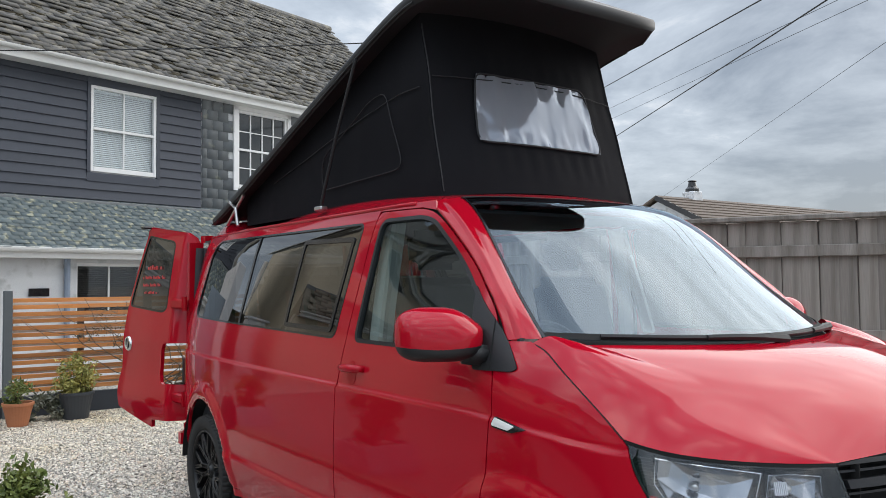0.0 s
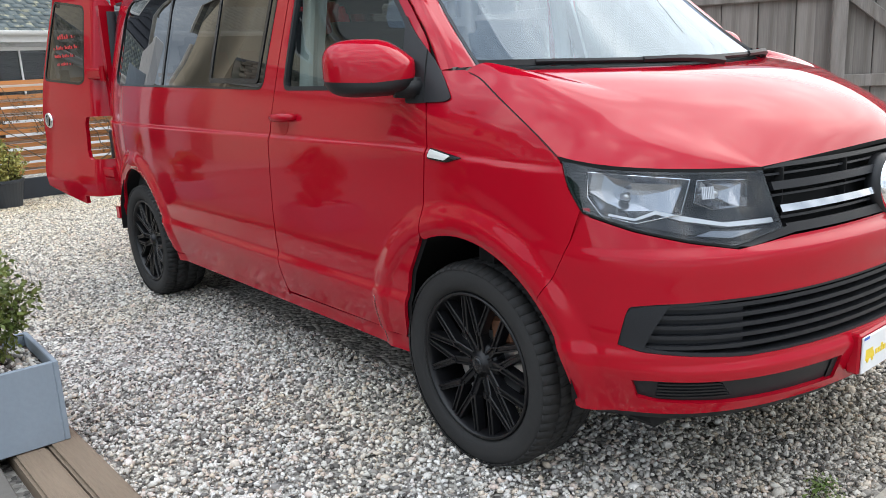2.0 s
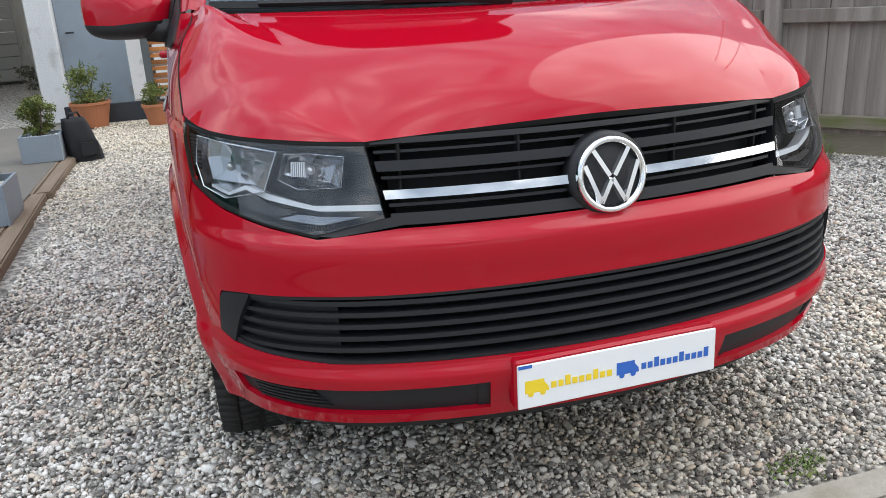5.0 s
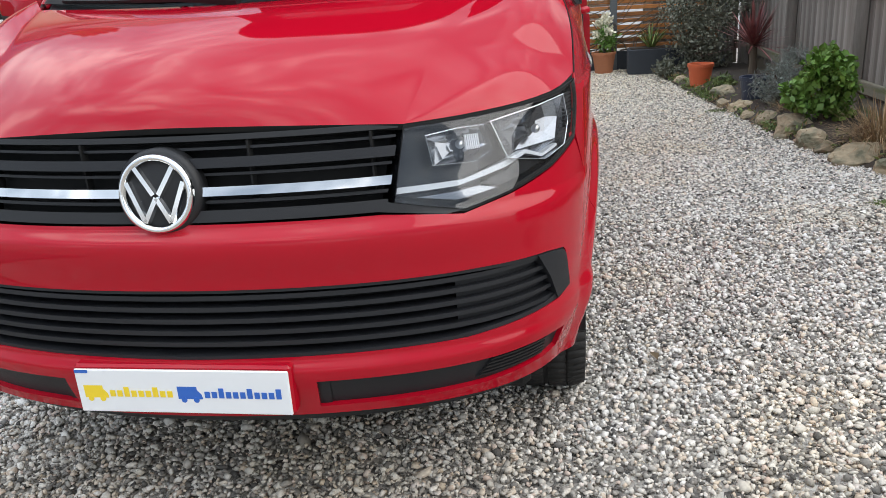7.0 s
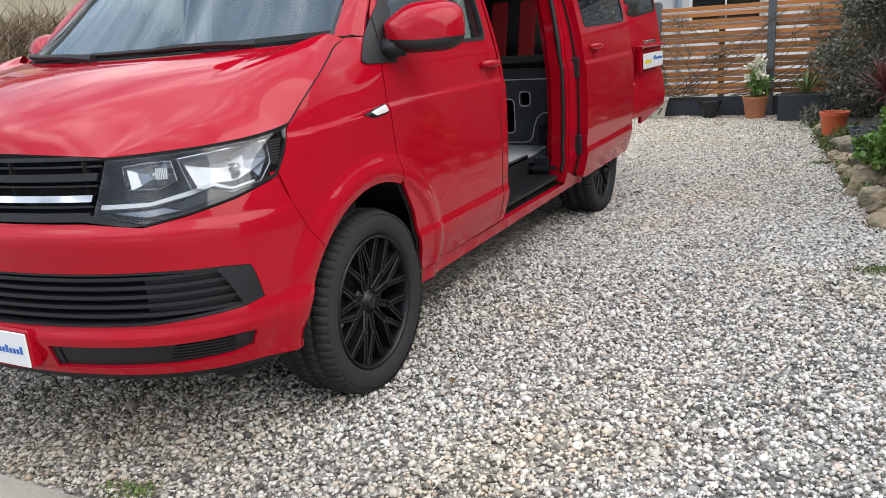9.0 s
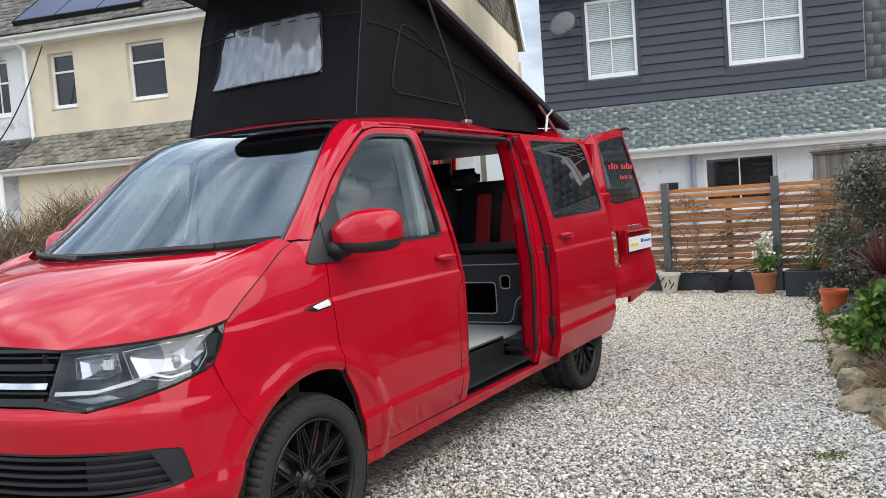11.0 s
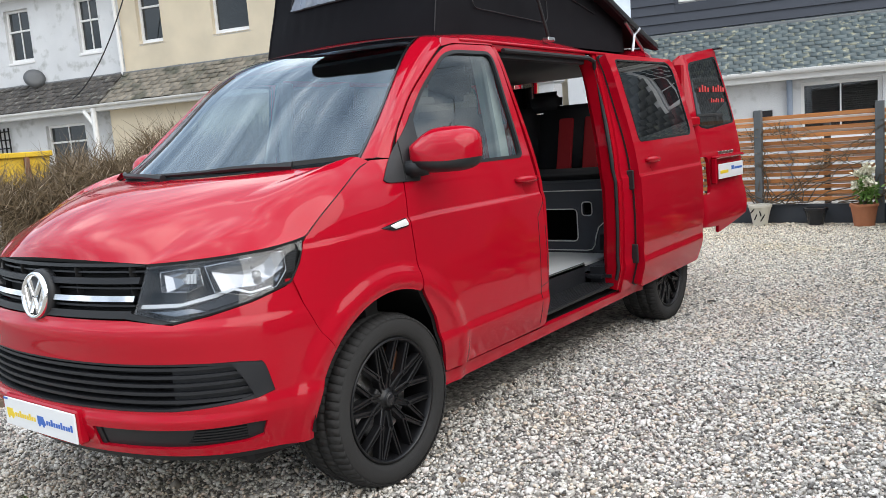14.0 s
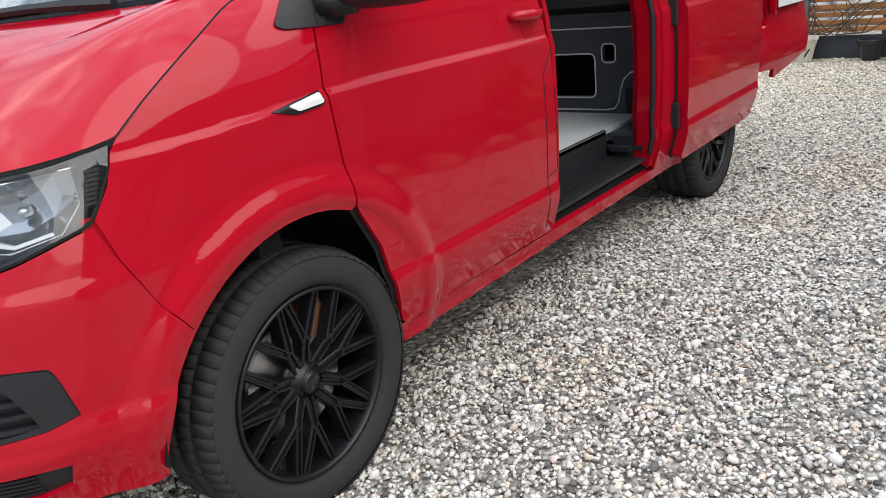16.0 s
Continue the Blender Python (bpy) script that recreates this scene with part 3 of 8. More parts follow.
lot += [(v + len(bases), m) for v, m in stones(34000, GX1, 6.0, GY0, 2.9, 0.0088, 0.009) if m[0, 3] < 3.35 + (2.78 - m[1, 3]) * 0.6]
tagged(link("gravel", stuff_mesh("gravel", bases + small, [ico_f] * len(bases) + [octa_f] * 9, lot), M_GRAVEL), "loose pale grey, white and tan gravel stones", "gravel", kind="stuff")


def leaf_base(w=0.5, fold=0.15):
    """A small pointed leaf, folded on its rib, with its stalk at the origin."""
    return np.array([(0, 0, 0), (w * 0.5, 0.45, fold * 0.5), (0, 1, 0.05), (-w * 0.5, 0.45, fold * 0.5), (0, 0.5, 0)]), np.array([(0, 1, 4), (1, 2, 4), (2, 3, 4), (3, 0, 4)])


def crown_mesh(name, n, centres, size, seed, w=0.5, hollow=0.35):
    """Leaves spread over many clumps; centres: (x, y, z, rx, ry, rz)."""
    r = np.random.default_rng(seed)
    c = np.array(centres, float)
    vol = np.cbrt(c[:, 3] * c[:, 4] * c[:, 5]) ** 2
    pick = r.choice(len(c), n, p=vol / vol.sum())
    d = r.normal(size=(n, 3))
    d /= np.linalg.norm(d, axis=1)[:, None]
    rad = (hollow + (1 - hollow) * r.uniform(0, 1, n)) * (1 + 0.10 * r.normal(size=n))
    T = c[pick, :3] + d * c[pick, 3:] * rad[:, None]
    T[:, 2] = np.maximum(T[:, 2], 0.01)
    R = rot_mats(n, r)
    S = size * np.exp(r.normal(0, 0.25, n))
    v, f = leaf_base(w)
    return stuff_mesh(name, [v], [f], [(0, m) for m in placed(R, S, T)])


def blades_mesh(name, n, origin, length, width, seed, spread=(20, 80), curve=0.5, rad=0.05):
    """Strap leaves fanning from one root."""
    r = np.random.default_rng(seed)
    V, F = [], []
    for i in range(n):
        az, el = r.uniform(0, 2 * math.pi), radians(r.uniform(*spread))
        l = length * r.uniform(0.6, 1.1)
        d = np.array([math.cos(az) * math.cos(el), math.sin(az) * math.cos(el), math.sin(el)])
        side = np.array([-math.sin(az), math.cos(az), 0])
        base = np.array(origin) + np.array([math.cos(az), math.sin(az), 0]) * rad * r.uniform(0, 1)
        k0 = len(V)
        cv = curve * r.uniform(0.3, 1.2)
        for j in range(5):
            t = j / 4
            p = base + d * l * t - np.array([0, 0, cv * l * t * t])
            p[2] = max(p[2], 0.01)
            wd = width * (0.7 + 0.6 * t) * (1 - t) ** 0.6 + 0.0008
            V += [p - side * wd / 2, p + side * wd / 2]
        F += [(k0 + 2 * j, k0 + 2 * j + 1, k0 + 2 * j + 3, k0 + 2 * j + 2) for j in range(4)]
    me = bpy.data.meshes.new(name)
    me.from_pydata([tuple(v) for v in V], [], F)
    me.update()
    return me


# ---- houses: local x runs along the terrace front, local y into the houses ----
HOUSE = pose(0.27, 12.46, 0, 0, 0, 15.48)


def wall_with_holes(x0, x1, z0, z1, holes, y0, y1):
    """A wall in the local x-z plane, y0 to y1 thick, with openings right through."""
    xs = sorted({x0, x1, *[h[0] for h in holes], *[h[1] for h in holes]})
    zs = sorted({z0, z1, *[h[2] for h in holes], *[h[3] for h in holes]})
    bm = bmesh.new()

    def solid(i, j):
        if not (0 <= i < len(xs) - 1 and 0 <= j < len(zs) - 1):
            return False
        cx, cz = (xs[i] + xs[i + 1]) / 2, (zs[j] + zs[j + 1]) / 2
        return not any(h[0] < cx < h[1] and h[2] < cz < h[3] for h in holes)

    def quad(*p):
        bm.faces.new([bm.verts.new(q) for q in p])

    for i in range(len(xs) - 1):
        for j in range(len(zs) - 1):
            if not solid(i, j):
                continue
            a, b, c, d = xs[i], xs[i + 1], zs[j], zs[j + 1]
            quad((a, y0, c), (b, y0, c), (b, y0, d), (a, y0, d))
            quad((a, y1, d), (b, y1, d), (b, y1, c), (a, y1, c))
            if not solid(i - 1, j):
                quad((a, y0, d), (a, y1, d), (a, y1, c), (a, y0, c))
            if not solid(i + 1, j):
                quad((b, y0, c), (b, y1, c), (b, y1, d), (b, y0, d))
            if not solid(i, j - 1):
                quad((a, y0, c), (a, y1, c), (b, y1, c), (b, y0, c))
            if not solid(i, j + 1):
                quad((b, y0, d), (b, y1, d), (a, y1, d), (a, y0, d))
    bmesh.ops.remove_doubles(bm, verts=bm.verts[:], dist=1e-5)
    return bm


def window_part(parent, x0, x1, z0, z1, y, sash=True, blind=None, panes=(2, 1), top_panes=None, fw=0.055, sill=True, split=0.5):
    """A framed window set in its opening: frame, glazing bars, panes and sill."""
    win = new("window")
    win.parent = parent
    f = [box_bm(x0, x0 + fw, y, y + 0.07, z0, z1, 0.006), box_bm(x1 - fw, x1, y, y + 0.07, z0, z1, 0.006),
         box_bm(x0 + fw, x1 - fw, y, y + 0.07, z1 - fw, z1, 0.006), box_bm(x0 + fw, x1 - fw, y, y + 0.07, z0, z0 + fw * 1.5, 0.006)]
    zm = z0 + (z1 - z0) * split
    if sash:
        f.append(box_bm(x0 + fw, x1 - fw, y + 0.005, y + 0.06, zm - 0.022, zm + 0.022, 0.004))
    part("frame", merge(*f), M_WHITE, win)
    bars = []
    for a, b, (nx, nz) in ((z0 + fw, zm, panes), (zm, z1 - fw, top_panes or panes)) if sash else ((z0 + fw, z1 - fw, panes),):
        for i in range(1, nx):
            xc = x0 + fw + (x1 - x0 - 2 * fw) * i / nx
            bars.append(box_bm(xc - 0.011, xc + 0.011, y + 0.02, y + 0.045, a, b))
        for j in range(1, nz):
            zc = a + (b - a) * j / nz
            bars.append(box_bm(x0 + fw, x1 - fw, y + 0.02, y + 0.045, zc - 0.010, zc + 0.010))
    if bars:
        part("glazing_bar", merge(*bars), M_WHITE, win)
    if blind:
        sl = [box_bm(x0 + fw, x1 - fw, y + 0.075, y + 0.078, z1 - fw - 0.04, z1 - fw)]
        z = z1 - fw - 0.045
        while z > z0 + fw:
            b = box_bm(x0 + fw, x1 - fw, -0.017, 0.017, -0.001, 0.001)
            b.transform(pose(0, y + 0.085, z, 52))
            sl.append(b)
            z -= 0.034
        part("blind", merge(*sl), blind, win, "slatted blind")
        part("pane", box_bm(x0 + fw, x1 - fw, y + 0.045, y + 0.046, z0 + fw, z1 - fw), G_CLEAR, win).visible_shadow = False
        # added sheet behind the slats, sets how bright the blind reads
        part("blind_back", box_bm(x0 + fw, x1 - fw, y + 0.115, y + 0.118, z0 + fw, z1 - fw), M_TRIM_PALE if blind is M_BLIND else blind, win)
        # near-black plate: the unlit room's shade is put into its colour
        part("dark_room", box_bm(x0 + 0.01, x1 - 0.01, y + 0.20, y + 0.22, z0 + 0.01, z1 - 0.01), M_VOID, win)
    else:
        part("pane", box_bm(x0 + fw, x1 - fw, y + 0.045, y + 0.052, z0 + fw, z1 - fw), M_PANE, win)
    if sill:
        part("sill", box_bm(x0 - 0.03, x1 + 0.03, y - 0.10, y + 0.05, z0 - 0.05, z0 + 0.004, 0.006), M_WHITE, win)
    return win


def slate_course(width, rows, pitch, exposed, seed, jitter=0.004, rise=0.006, lap=0.05, thick=0.008, ragged=0.01):
    """Slates laid up a slope from z=0 (local x along, y up the slope, z out), as one stuff mesh base list."""
    r = np.random.default_rng(seed)
    V = np.array([(-.5, 0, 0), (.5, 0, 0), (.5, 1, 0), (-.5, 1, 0), (-.5, 0, 1), (.5, 0, 1), (.5, 1, 1), (-.5, 1, 1)])
    F = np.array([(4, 5, 6, 7), (0, 1, 5, 4), (1, 2, 6, 5), (3, 0, 4, 7)])
    out = []
    for j in range(rows):
        n = int(width / pitch) + 1
        for i in range(n):
            x = (i + 0.5 * (j % 2)) * pitch
            if x > width:
                continue
            w = pitch * 0.97
            x0_, x1_ = max(0, x - w / 2), min(width, x + w / 2)
            if x1_ - x0_ < 0.02:
                continue
            m = np.eye(4)
            tilt = (rise + jitter * r.uniform(-1, 1)) / exposed
            m[0, 0] = x1_ - x0_
            m[1, 1] = exposed + lap
            m[2, 1] = -tilt * (exposed + lap)
            m[2, 2] = thick * r.uniform(0.8, 1.3)
            m[:3, 3] = ((x0_ + x1_) / 2, j * exposed - ragged * r.uniform(0, 1), tilt * (exposed + lap) + 0.002)
            out.append((0, m))
    return stuff_mesh("slates", [V], [F], out)


def slope_matrix(x, y, z, angle):
    """Local frame of a roof slope: x along the eaves, y up the slope."""
    return pose(x, y, z, angle, 0, 0)


# grey clad house
grey = thing("house", HOUSE, "house with dark grey board cladding, slate roofs and white sash windows", "house")
EX0, EX1 = -3.27, 8.4
holesG = [(-2.45, -1.55, 3.46, 4.88), (0.0, 1.23, 3.44, 4.92), (2.99, 4.25, 3.40, 4.98)]
part("wall", wall_with_holes(EX0, EX1, 2.70, 5.12, holesG, 0.03, 0.30), M_WHITE_RENDER, grey)
part("wall", wall_with_holes(EX0, EX1, -0.1, 2.20, [(-0.55, 0.62, 0.95, 1.86)], -0.70, -0.40), M_WHITE_RENDER, grey)
part("wall", box_bm(EX0 - 0.02, EX0 + 0.25, 0.302, 8.0, -0.1, 5.3), M_WHITE_RENDER, grey)
part("wall", box_bm(EX0, EX0 + 0.25, -0.40, 0.028, -0.1, 2.45), M_WHITE_RENDER, grey)
window_part(grey, -2.45, -1.55, 3.46, 4.88, -0.005, blind=M_BLIND, sill=False)
window_part(grey, 0.0, 1.23, 3.44, 4.92, -0.005, blind=M_BLIND, sill=False)
window_part(grey, 2.99, 4.25, 3.40, 4.98, 0.0, panes=(4, 2), top_panes=(4, 2), sill=False)
window_part(grey, -0.55, 0.62, 0.95, 1.86, -0.62, sash=False, panes=(2, 1), blind=M_SEAL)
part("downpipe", tube_bm([(-0.72, -0.75, 0), (-0.72, -0.75, 2.0)], 0.045, 10), material("pale_blue_pipe", (0.25, 0.30, 0.38), 0.5), grey, "pale blue-grey downpipe")
part("wall_sign", box_bm(-1.28, -0.98, -0.73, -0.70, 1.34, 1.46, 0.004), M_GLOSS_BLACK, grey, "small black plaque")
# main roof
ROOF_A = 43.0
RL = 5.1
part("roof", box_bm(-3.45, 8.62, 0, RL, -0.12, -0.02), M_SLATE_OLD, grey).matrix_local = slope_matrix(0, -0.30, 5.20, ROOF_A)
sl = link("slate_course", slate_course(12.05, 30, 0.30, 0.172, 11, jitter=0.022, rise=0.026, ragged=0.050, thick=0.024), M_SLATE_OLD, grey)
sl.matrix_local = slope_matrix(-3.45, -0.30, 5.20, ROOF_A)
sl["kind"] = "stuff"
ry = -0.30 + RL * math.cos(radians(ROOF_A))
rz = 5.20 + RL * math.sin(radians(ROOF_A))
part("roof", box_bm(-3.45, 8.62, 0, RL, -0.12, -0.02), M_SLATE_OLD, grey).matrix_local = pose(0, ry, rz, -ROOF_A)
part("ridge_tile", tube_bm([(-3.46, ry, rz + 0.02), (8.63, ry, rz + 0.02)], 0.10, 10), M_SLATE_OLD, grey)
for x in (EX0, 8.1):
    part("gable_wall", extrude_poly_bm([(0.31, 5.10), (2 * ry - 0.02, 5.10), (ry, rz - 0.18)], 0.25, "x"), M_WHITE_RENDER, grey).location = (x, 0, 0)
moss = np.random.default_rng(3)
mv = []
for i in range(2600):
    x, y = moss.uniform(0, 12), moss.beta(0.9, 1.4) * RL
    m = np.eye(4)
    s_ = moss.uniform(0.015, 0.06)
    m[:3, :3] = np.diag([s_ * moss.uniform(1, 2.5), s_, s_ * 0.5])
    m[:3, 3] = (x, y, 0.03)
    mv.append((int(moss.integers(0, len(bases))), m))
ms = link("moss", stuff_mesh("moss", bases, [ico_f] * len(bases), mv), M_MOSS, grey)
ms.matrix_local = slope_matrix(-3.45, -0.30, 5.20, ROOF_A)
ms["kind"] = "stuff"


def gutter_part(parent, x0, x1, y, z, r=0.055, board=0.17):
    prof = [(-r * math.cos(a), -r * math.sin(a)) for a in np.linspace(0, math.pi, 9)]
    prof += [((r - 0.008) * math.cos(a), -(r - 0.008) * math.sin(a)) for a in np.linspace(0, math.pi, 9)]
    bm = extrude_poly_bm([(a, b) for a, b in prof], x1 - x0, "x")
    bm.transform(Matrix.Translation((x0, y, z)))
    part("gutter", bm, M_GUTTER, parent)
    part("fascia", box_bm(x0 + 0.03, x1 - 0.03, y + r + 0.002, y + r + 0.027, z - board, z + 0.02, 0.003), M_GUTTER, parent)
    part("soffit", box_bm(x0 + 0.03, x1 - 0.03, y + r + 0.03, y + 0.36, z - board + 0.005, z - board + 0.02), M_GUTTER, parent)


gutter_part(grey, -3.52, 8.6, -0.36, 5.22)
# cladding boards
zc, step = 2.80, 0.166
boards = 0
while zc < 5.05:
    spans = [(EX0, 2.17)]
    for a, b, c, d in holesG[:2]:
        nxt = []
        for p, q in spans:
            if zc + step > c - 0.02 and zc < d + 0.04 and p < a and q > b:
                nxt += [(p, a - 0.06), (b + 0.06, q)]
            else:
                nxt.append((p, q))
        spans = nxt
    for p, q in spans:
        bm = bmesh.new()
        top = min(zc + step + 0.012, 5.12)
        vs = [bm.verts.new((x, y, z)) for x in (p, q) for y, z in ((0.028, zc), (-0.014, zc), (-0.010, zc + 0.012), (0.016, top), (0.028, top))]
        bm.faces.new(vs[:5]), bm.faces.new(vs[5:][::-1])
        for k in range(5):
            bm.faces.new((vs[k], vs[(k + 1) % 5], vs[5 + (k + 1) % 5], vs[5 + k]))
        part("board", bm, M_CLAD, grey)
    zc += step
for a, b, c, d in holesG[:2]:
    part("board", box_bm(a - 0.06, b + 0.06, -0.008, 0.028, c - 0.17, c - 0.021), M_CLAD, grey)
    part("board", box_bm(a - 0.06, b + 0.06, -0.008, 0.028, d + 0.041, min(d + 0.20, 5.11)), M_CLAD, grey)
    part("window_surround", merge(box_bm(a - 0.06, a, -0.02, 0.06, c - 0.02, d + 0.04), box_bm(b, b + 0.06, -0.02, 0.06, c - 0.02, d + 0.04),
                                  box_bm(a, b, -0.02, 0.06, d, d + 0.04)), M_CLAD, grey)
# hung slates on the wall
hs = slate_course(6.2, 13, 0.24, 0.19, 21, jitter=0.002, rise=0.006, thick=0.006, ragged=0.0)
ho = link("wall_slate", hs, M_SLATE_HUNG, grey)
ho.matrix_local = pose(2.19, 0.028, 2.78, 90, 0, 0)
ho["kind"] = "stuff"
_bm = bmesh.new()
_bm.from_mesh(hs)
bmesh.ops.delete(_bm, geom=[f for f in _bm.faces if 0.62 < f.calc_center_median().x < 2.20 and f.calc_center_median().y > 0.52], context="FACES")
_bm.to_mesh(hs)
_bm.free()
part("window_surround", merge(box_bm(2.90, 2.99, -0.03, 0.10, 3.36, 5.05), box_bm(4.25, 4.34, -0.03, 0.10, 3.36, 5.05), box_bm(2.90, 4.34, -0.03, 0.10, 4.98, 5.10)), M_WHITE, grey)
# lean-to roof
LA = math.degrees(math.atan2(0.90, 1.05))
part("roof", box_bm(EX0, 8.4, 0, 1.40, -0.10, -0.02), M_SLATE_BLUE, grey).matrix_local = slope_matrix(0, -1.02, 2.05, LA)
lo = link("slate_course", slate_course(11.6, 14, 0.19, 0.099, 31, jitter=0.004, rise=0.006, thick=0.005, ragged=0.012), M_SLATE_BLUE, grey)
lo.matrix_local = slope_matrix(EX0, -1.02, 2.05, LA)
lo["kind"] = "stuff"
part("flashing", box_bm(EX0, 8.4, -0.06, 0.026, 2.875, 2.93, 0.01), M_LEAD, grey, "dull lead flashing")
gutter_part(grey, EX0 - 0.1, 8.4, -1.08, 2.06, r=0.06, board=0.15)
# satellite dish
dish = new("satellite_dish")
dish.parent = grey
bm = lathe_bm([(0.0, 0.05), (0.10, 0.042), (0.20, 0.018), (0.245, 0.0), (0.25, 0.004), (0.20, 0.024), (0.10, 0.05), (0.0, 0.058)], 28)
d_ = part("reflector", bm, M_DISH, dish, "grey mesh dish", True)
d_.matrix_local = pose(-2.82, -0.42, 4.45, 68, 18, -25)
part("arm", merge(tube_bm([(-2.80, 0.0, 4.35), (-2.80, -0.25, 4.35), (-2.81, -0.38, 4.45)], 0.018, 8), tube_bm([(-2.80, -0.28, 4.33), (-2.70, -0.62, 4.30)], 0.012, 8),
                  box_bm(-2.73, -2.67, -0.68, -0.60, 4.27, 4.34, 0.01)), M_DISH, dish)

# cream terrace and end gable
ter = thing("house", HOUSE, "cream rendered terraced houses with slate roof and solar panels", "house")
SE = -5.3
holesT = [(-12.23, -11.29, 4.08, 5.32), (-14.26, -13.59, 4.10, 5.32), (-8.75, -7.65, 4.05, 5.32), (-6.75, -5.95, 4.05, 5.32)]
part("wall", wall_with_holes(-14.75, SE, -0.5, 5.75, holesT, 0.0, 0.3), M_CREAM, ter)
window_part(ter, -12.23, -11.29, 4.08, 5.32, 0.10, panes=(1, 1), split=0.66, fw=0.06)
window_part(ter, -14.26, -13.59, 4.10, 5.32, 0.10, panes=(1, 1), split=0.66, fw=0.06)
for tx0, tx1 in ((-8.75, -7.65), (-6.75, -5.95)):
    window_part(ter, tx0, tx1, 4.05, 5.32, 0.10, panes=(2, 1), split=0.66, fw=0.06)
TA = 38.0
TL = 4.3
part("roof", box_bm(-24, -9.3, 0, TL, -0.12, -0.02), M_SLATE_OLD, ter).matrix_local = slope_matrix(0, -0.30, 5.78, TA)
so = link("slate_course", slate_course(14.7, 22, 0.34, 0.20, 41, jitter=0.008, rise=0.010, ragged=0.012, thick=0.010), M_SLATE_OLD, ter)
so.matrix_local = slope_matrix(-24, -0.30, 5.78, TA)
so["kind"] = "stuff"
ty, tz = -0.30 + TL * math.cos(radians(TA)), 5.78 + TL * math.sin(radians(TA))
part("roof", box_bm(-24, -9.3, 0, TL, -0.12, -0.02), M_SLATE_OLD, ter).matrix_local = pose(0, ty, tz, -TA)
part("ridge_tile", tube_bm([(-24, ty, tz + 0.02), (-9.3, ty, tz + 0.02)], 0.11, 8), M_TERRA, ter, "terracotta ridge tiles")
gutter_part(ter, -24, SE, -0.36, 5.72)
part("downpipe", tube_bm([(-14.85, -0.36, 5.66), (-14.78, -0.10, 5.45), (-14.78, -0.07, 3.4)], 0.04, 8), M_WHITE, ter)
# solar array on the slope
for i in range(3):
    for j in range(3):
        b = box_bm(0, 1.06, 0, 1.15, 0, 0.04, 0.004)
        p_ = part("solar_panel", b, material("solar_cells", (0.014, 0.030, 0.085), 0.35, var=0.15, spec=0.15) if i + j == 0 else bpy.data.materials["solar_cells"], ter)
        p_.matrix_local = slope_matrix(0, -0.30, 5.78, TA) @ pose(-15.0 + i * 1.09, 0.42 + j * 1.18, 0.09)
part("panel_frame", merge(box_bm(-15.05, -11.70, 0.38, 0.42, 0.03, 0.135), box_bm(-15.05, -11.70, 3.94, 3.98, 0.03, 0.135), box_bm(-15.05, -15.01, 0.38, 3.98, 0.03, 0.135)), M_VOID, ter).matrix_local = slope_matrix(0, -0.30, 5.78, TA)
# lean-to of the terrace
part("roof", box_bm(-24, SE, 0, 1.15, -0.10, -0.02), M_SLATE_BROWN, ter).matrix_local = slope_matrix(0, -0.98, 2.78, 38)
for lx, lw, lm, ls in ((-14.70, 9.3, M_SLATE_BROWN, 51), (-24.0, 9.27, M_SLATE_DARK, 52)):
    lt = link("slate_course", slate_course(lw, 7, 0.26, 0.165, ls, jitter=0.010, rise=0.012, ragged=0.020, thick=0.012), lm, ter)
    lt.matrix_local = slope_matrix(lx, -0.98, 2.78, 38)
    lt["kind"] = "stuff"
part("flashing", box_bm(-24, SE, -0.10, 0.0, 3.40, 3.52, 0.01), M_LEAD, ter, "dull lead flashing")
gutter_part(ter, -24, SE, -1.04, 2.76, r=0.05, board=0.13)
part("wall", wall_with_holes(-14.7, SE, -0.5, 2.7, [(-9.5, -8.3, 1.0, 2.2)], -0.72, -0.45), M_CREAM, ter)
window_part(ter, -9.5, -8.3, 1.0, 2.2, -0.64, panes=(2, 1))
# chimneys
def chimney(parent, x, y, z0, z1, w=1.3, d=0.7, pots=3):
    c = new("chimney")
    c.parent = parent
    part("shaft", merge(box_bm(x - w / 2, x + w / 2, y - d / 2, y + d / 2, z0, z1, 0.02), box_bm(x - w / 2 - 0.06, x + w / 2 + 0.06, y - d / 2 - 0.06, y + d / 2 + 0.06, z1 - 0.18, z1 - 0.02, 0.02)), M_BRICK, c)
    for k in range(pots):
        b = lathe_bm([(0.12, 0), (0.11, 0.28), (0.135, 0.30), (0.135, 0.36), (0.10, 0.36), (0.09, 0.0)], 14)
        o = part("chimney_pot", b, M_TERRA, c, smooth=True)
        o.location = (x + (k - (pots - 1) / 2) * w / pots, y, z1 - 0.02)


chimney(ter, -17.95, 2.7, 7.0, 8.62, 1.5, 0.8, 4)
chimney(ter, -10.7, ty, 8.0, 9.4, 1.3, 0.8, 3)
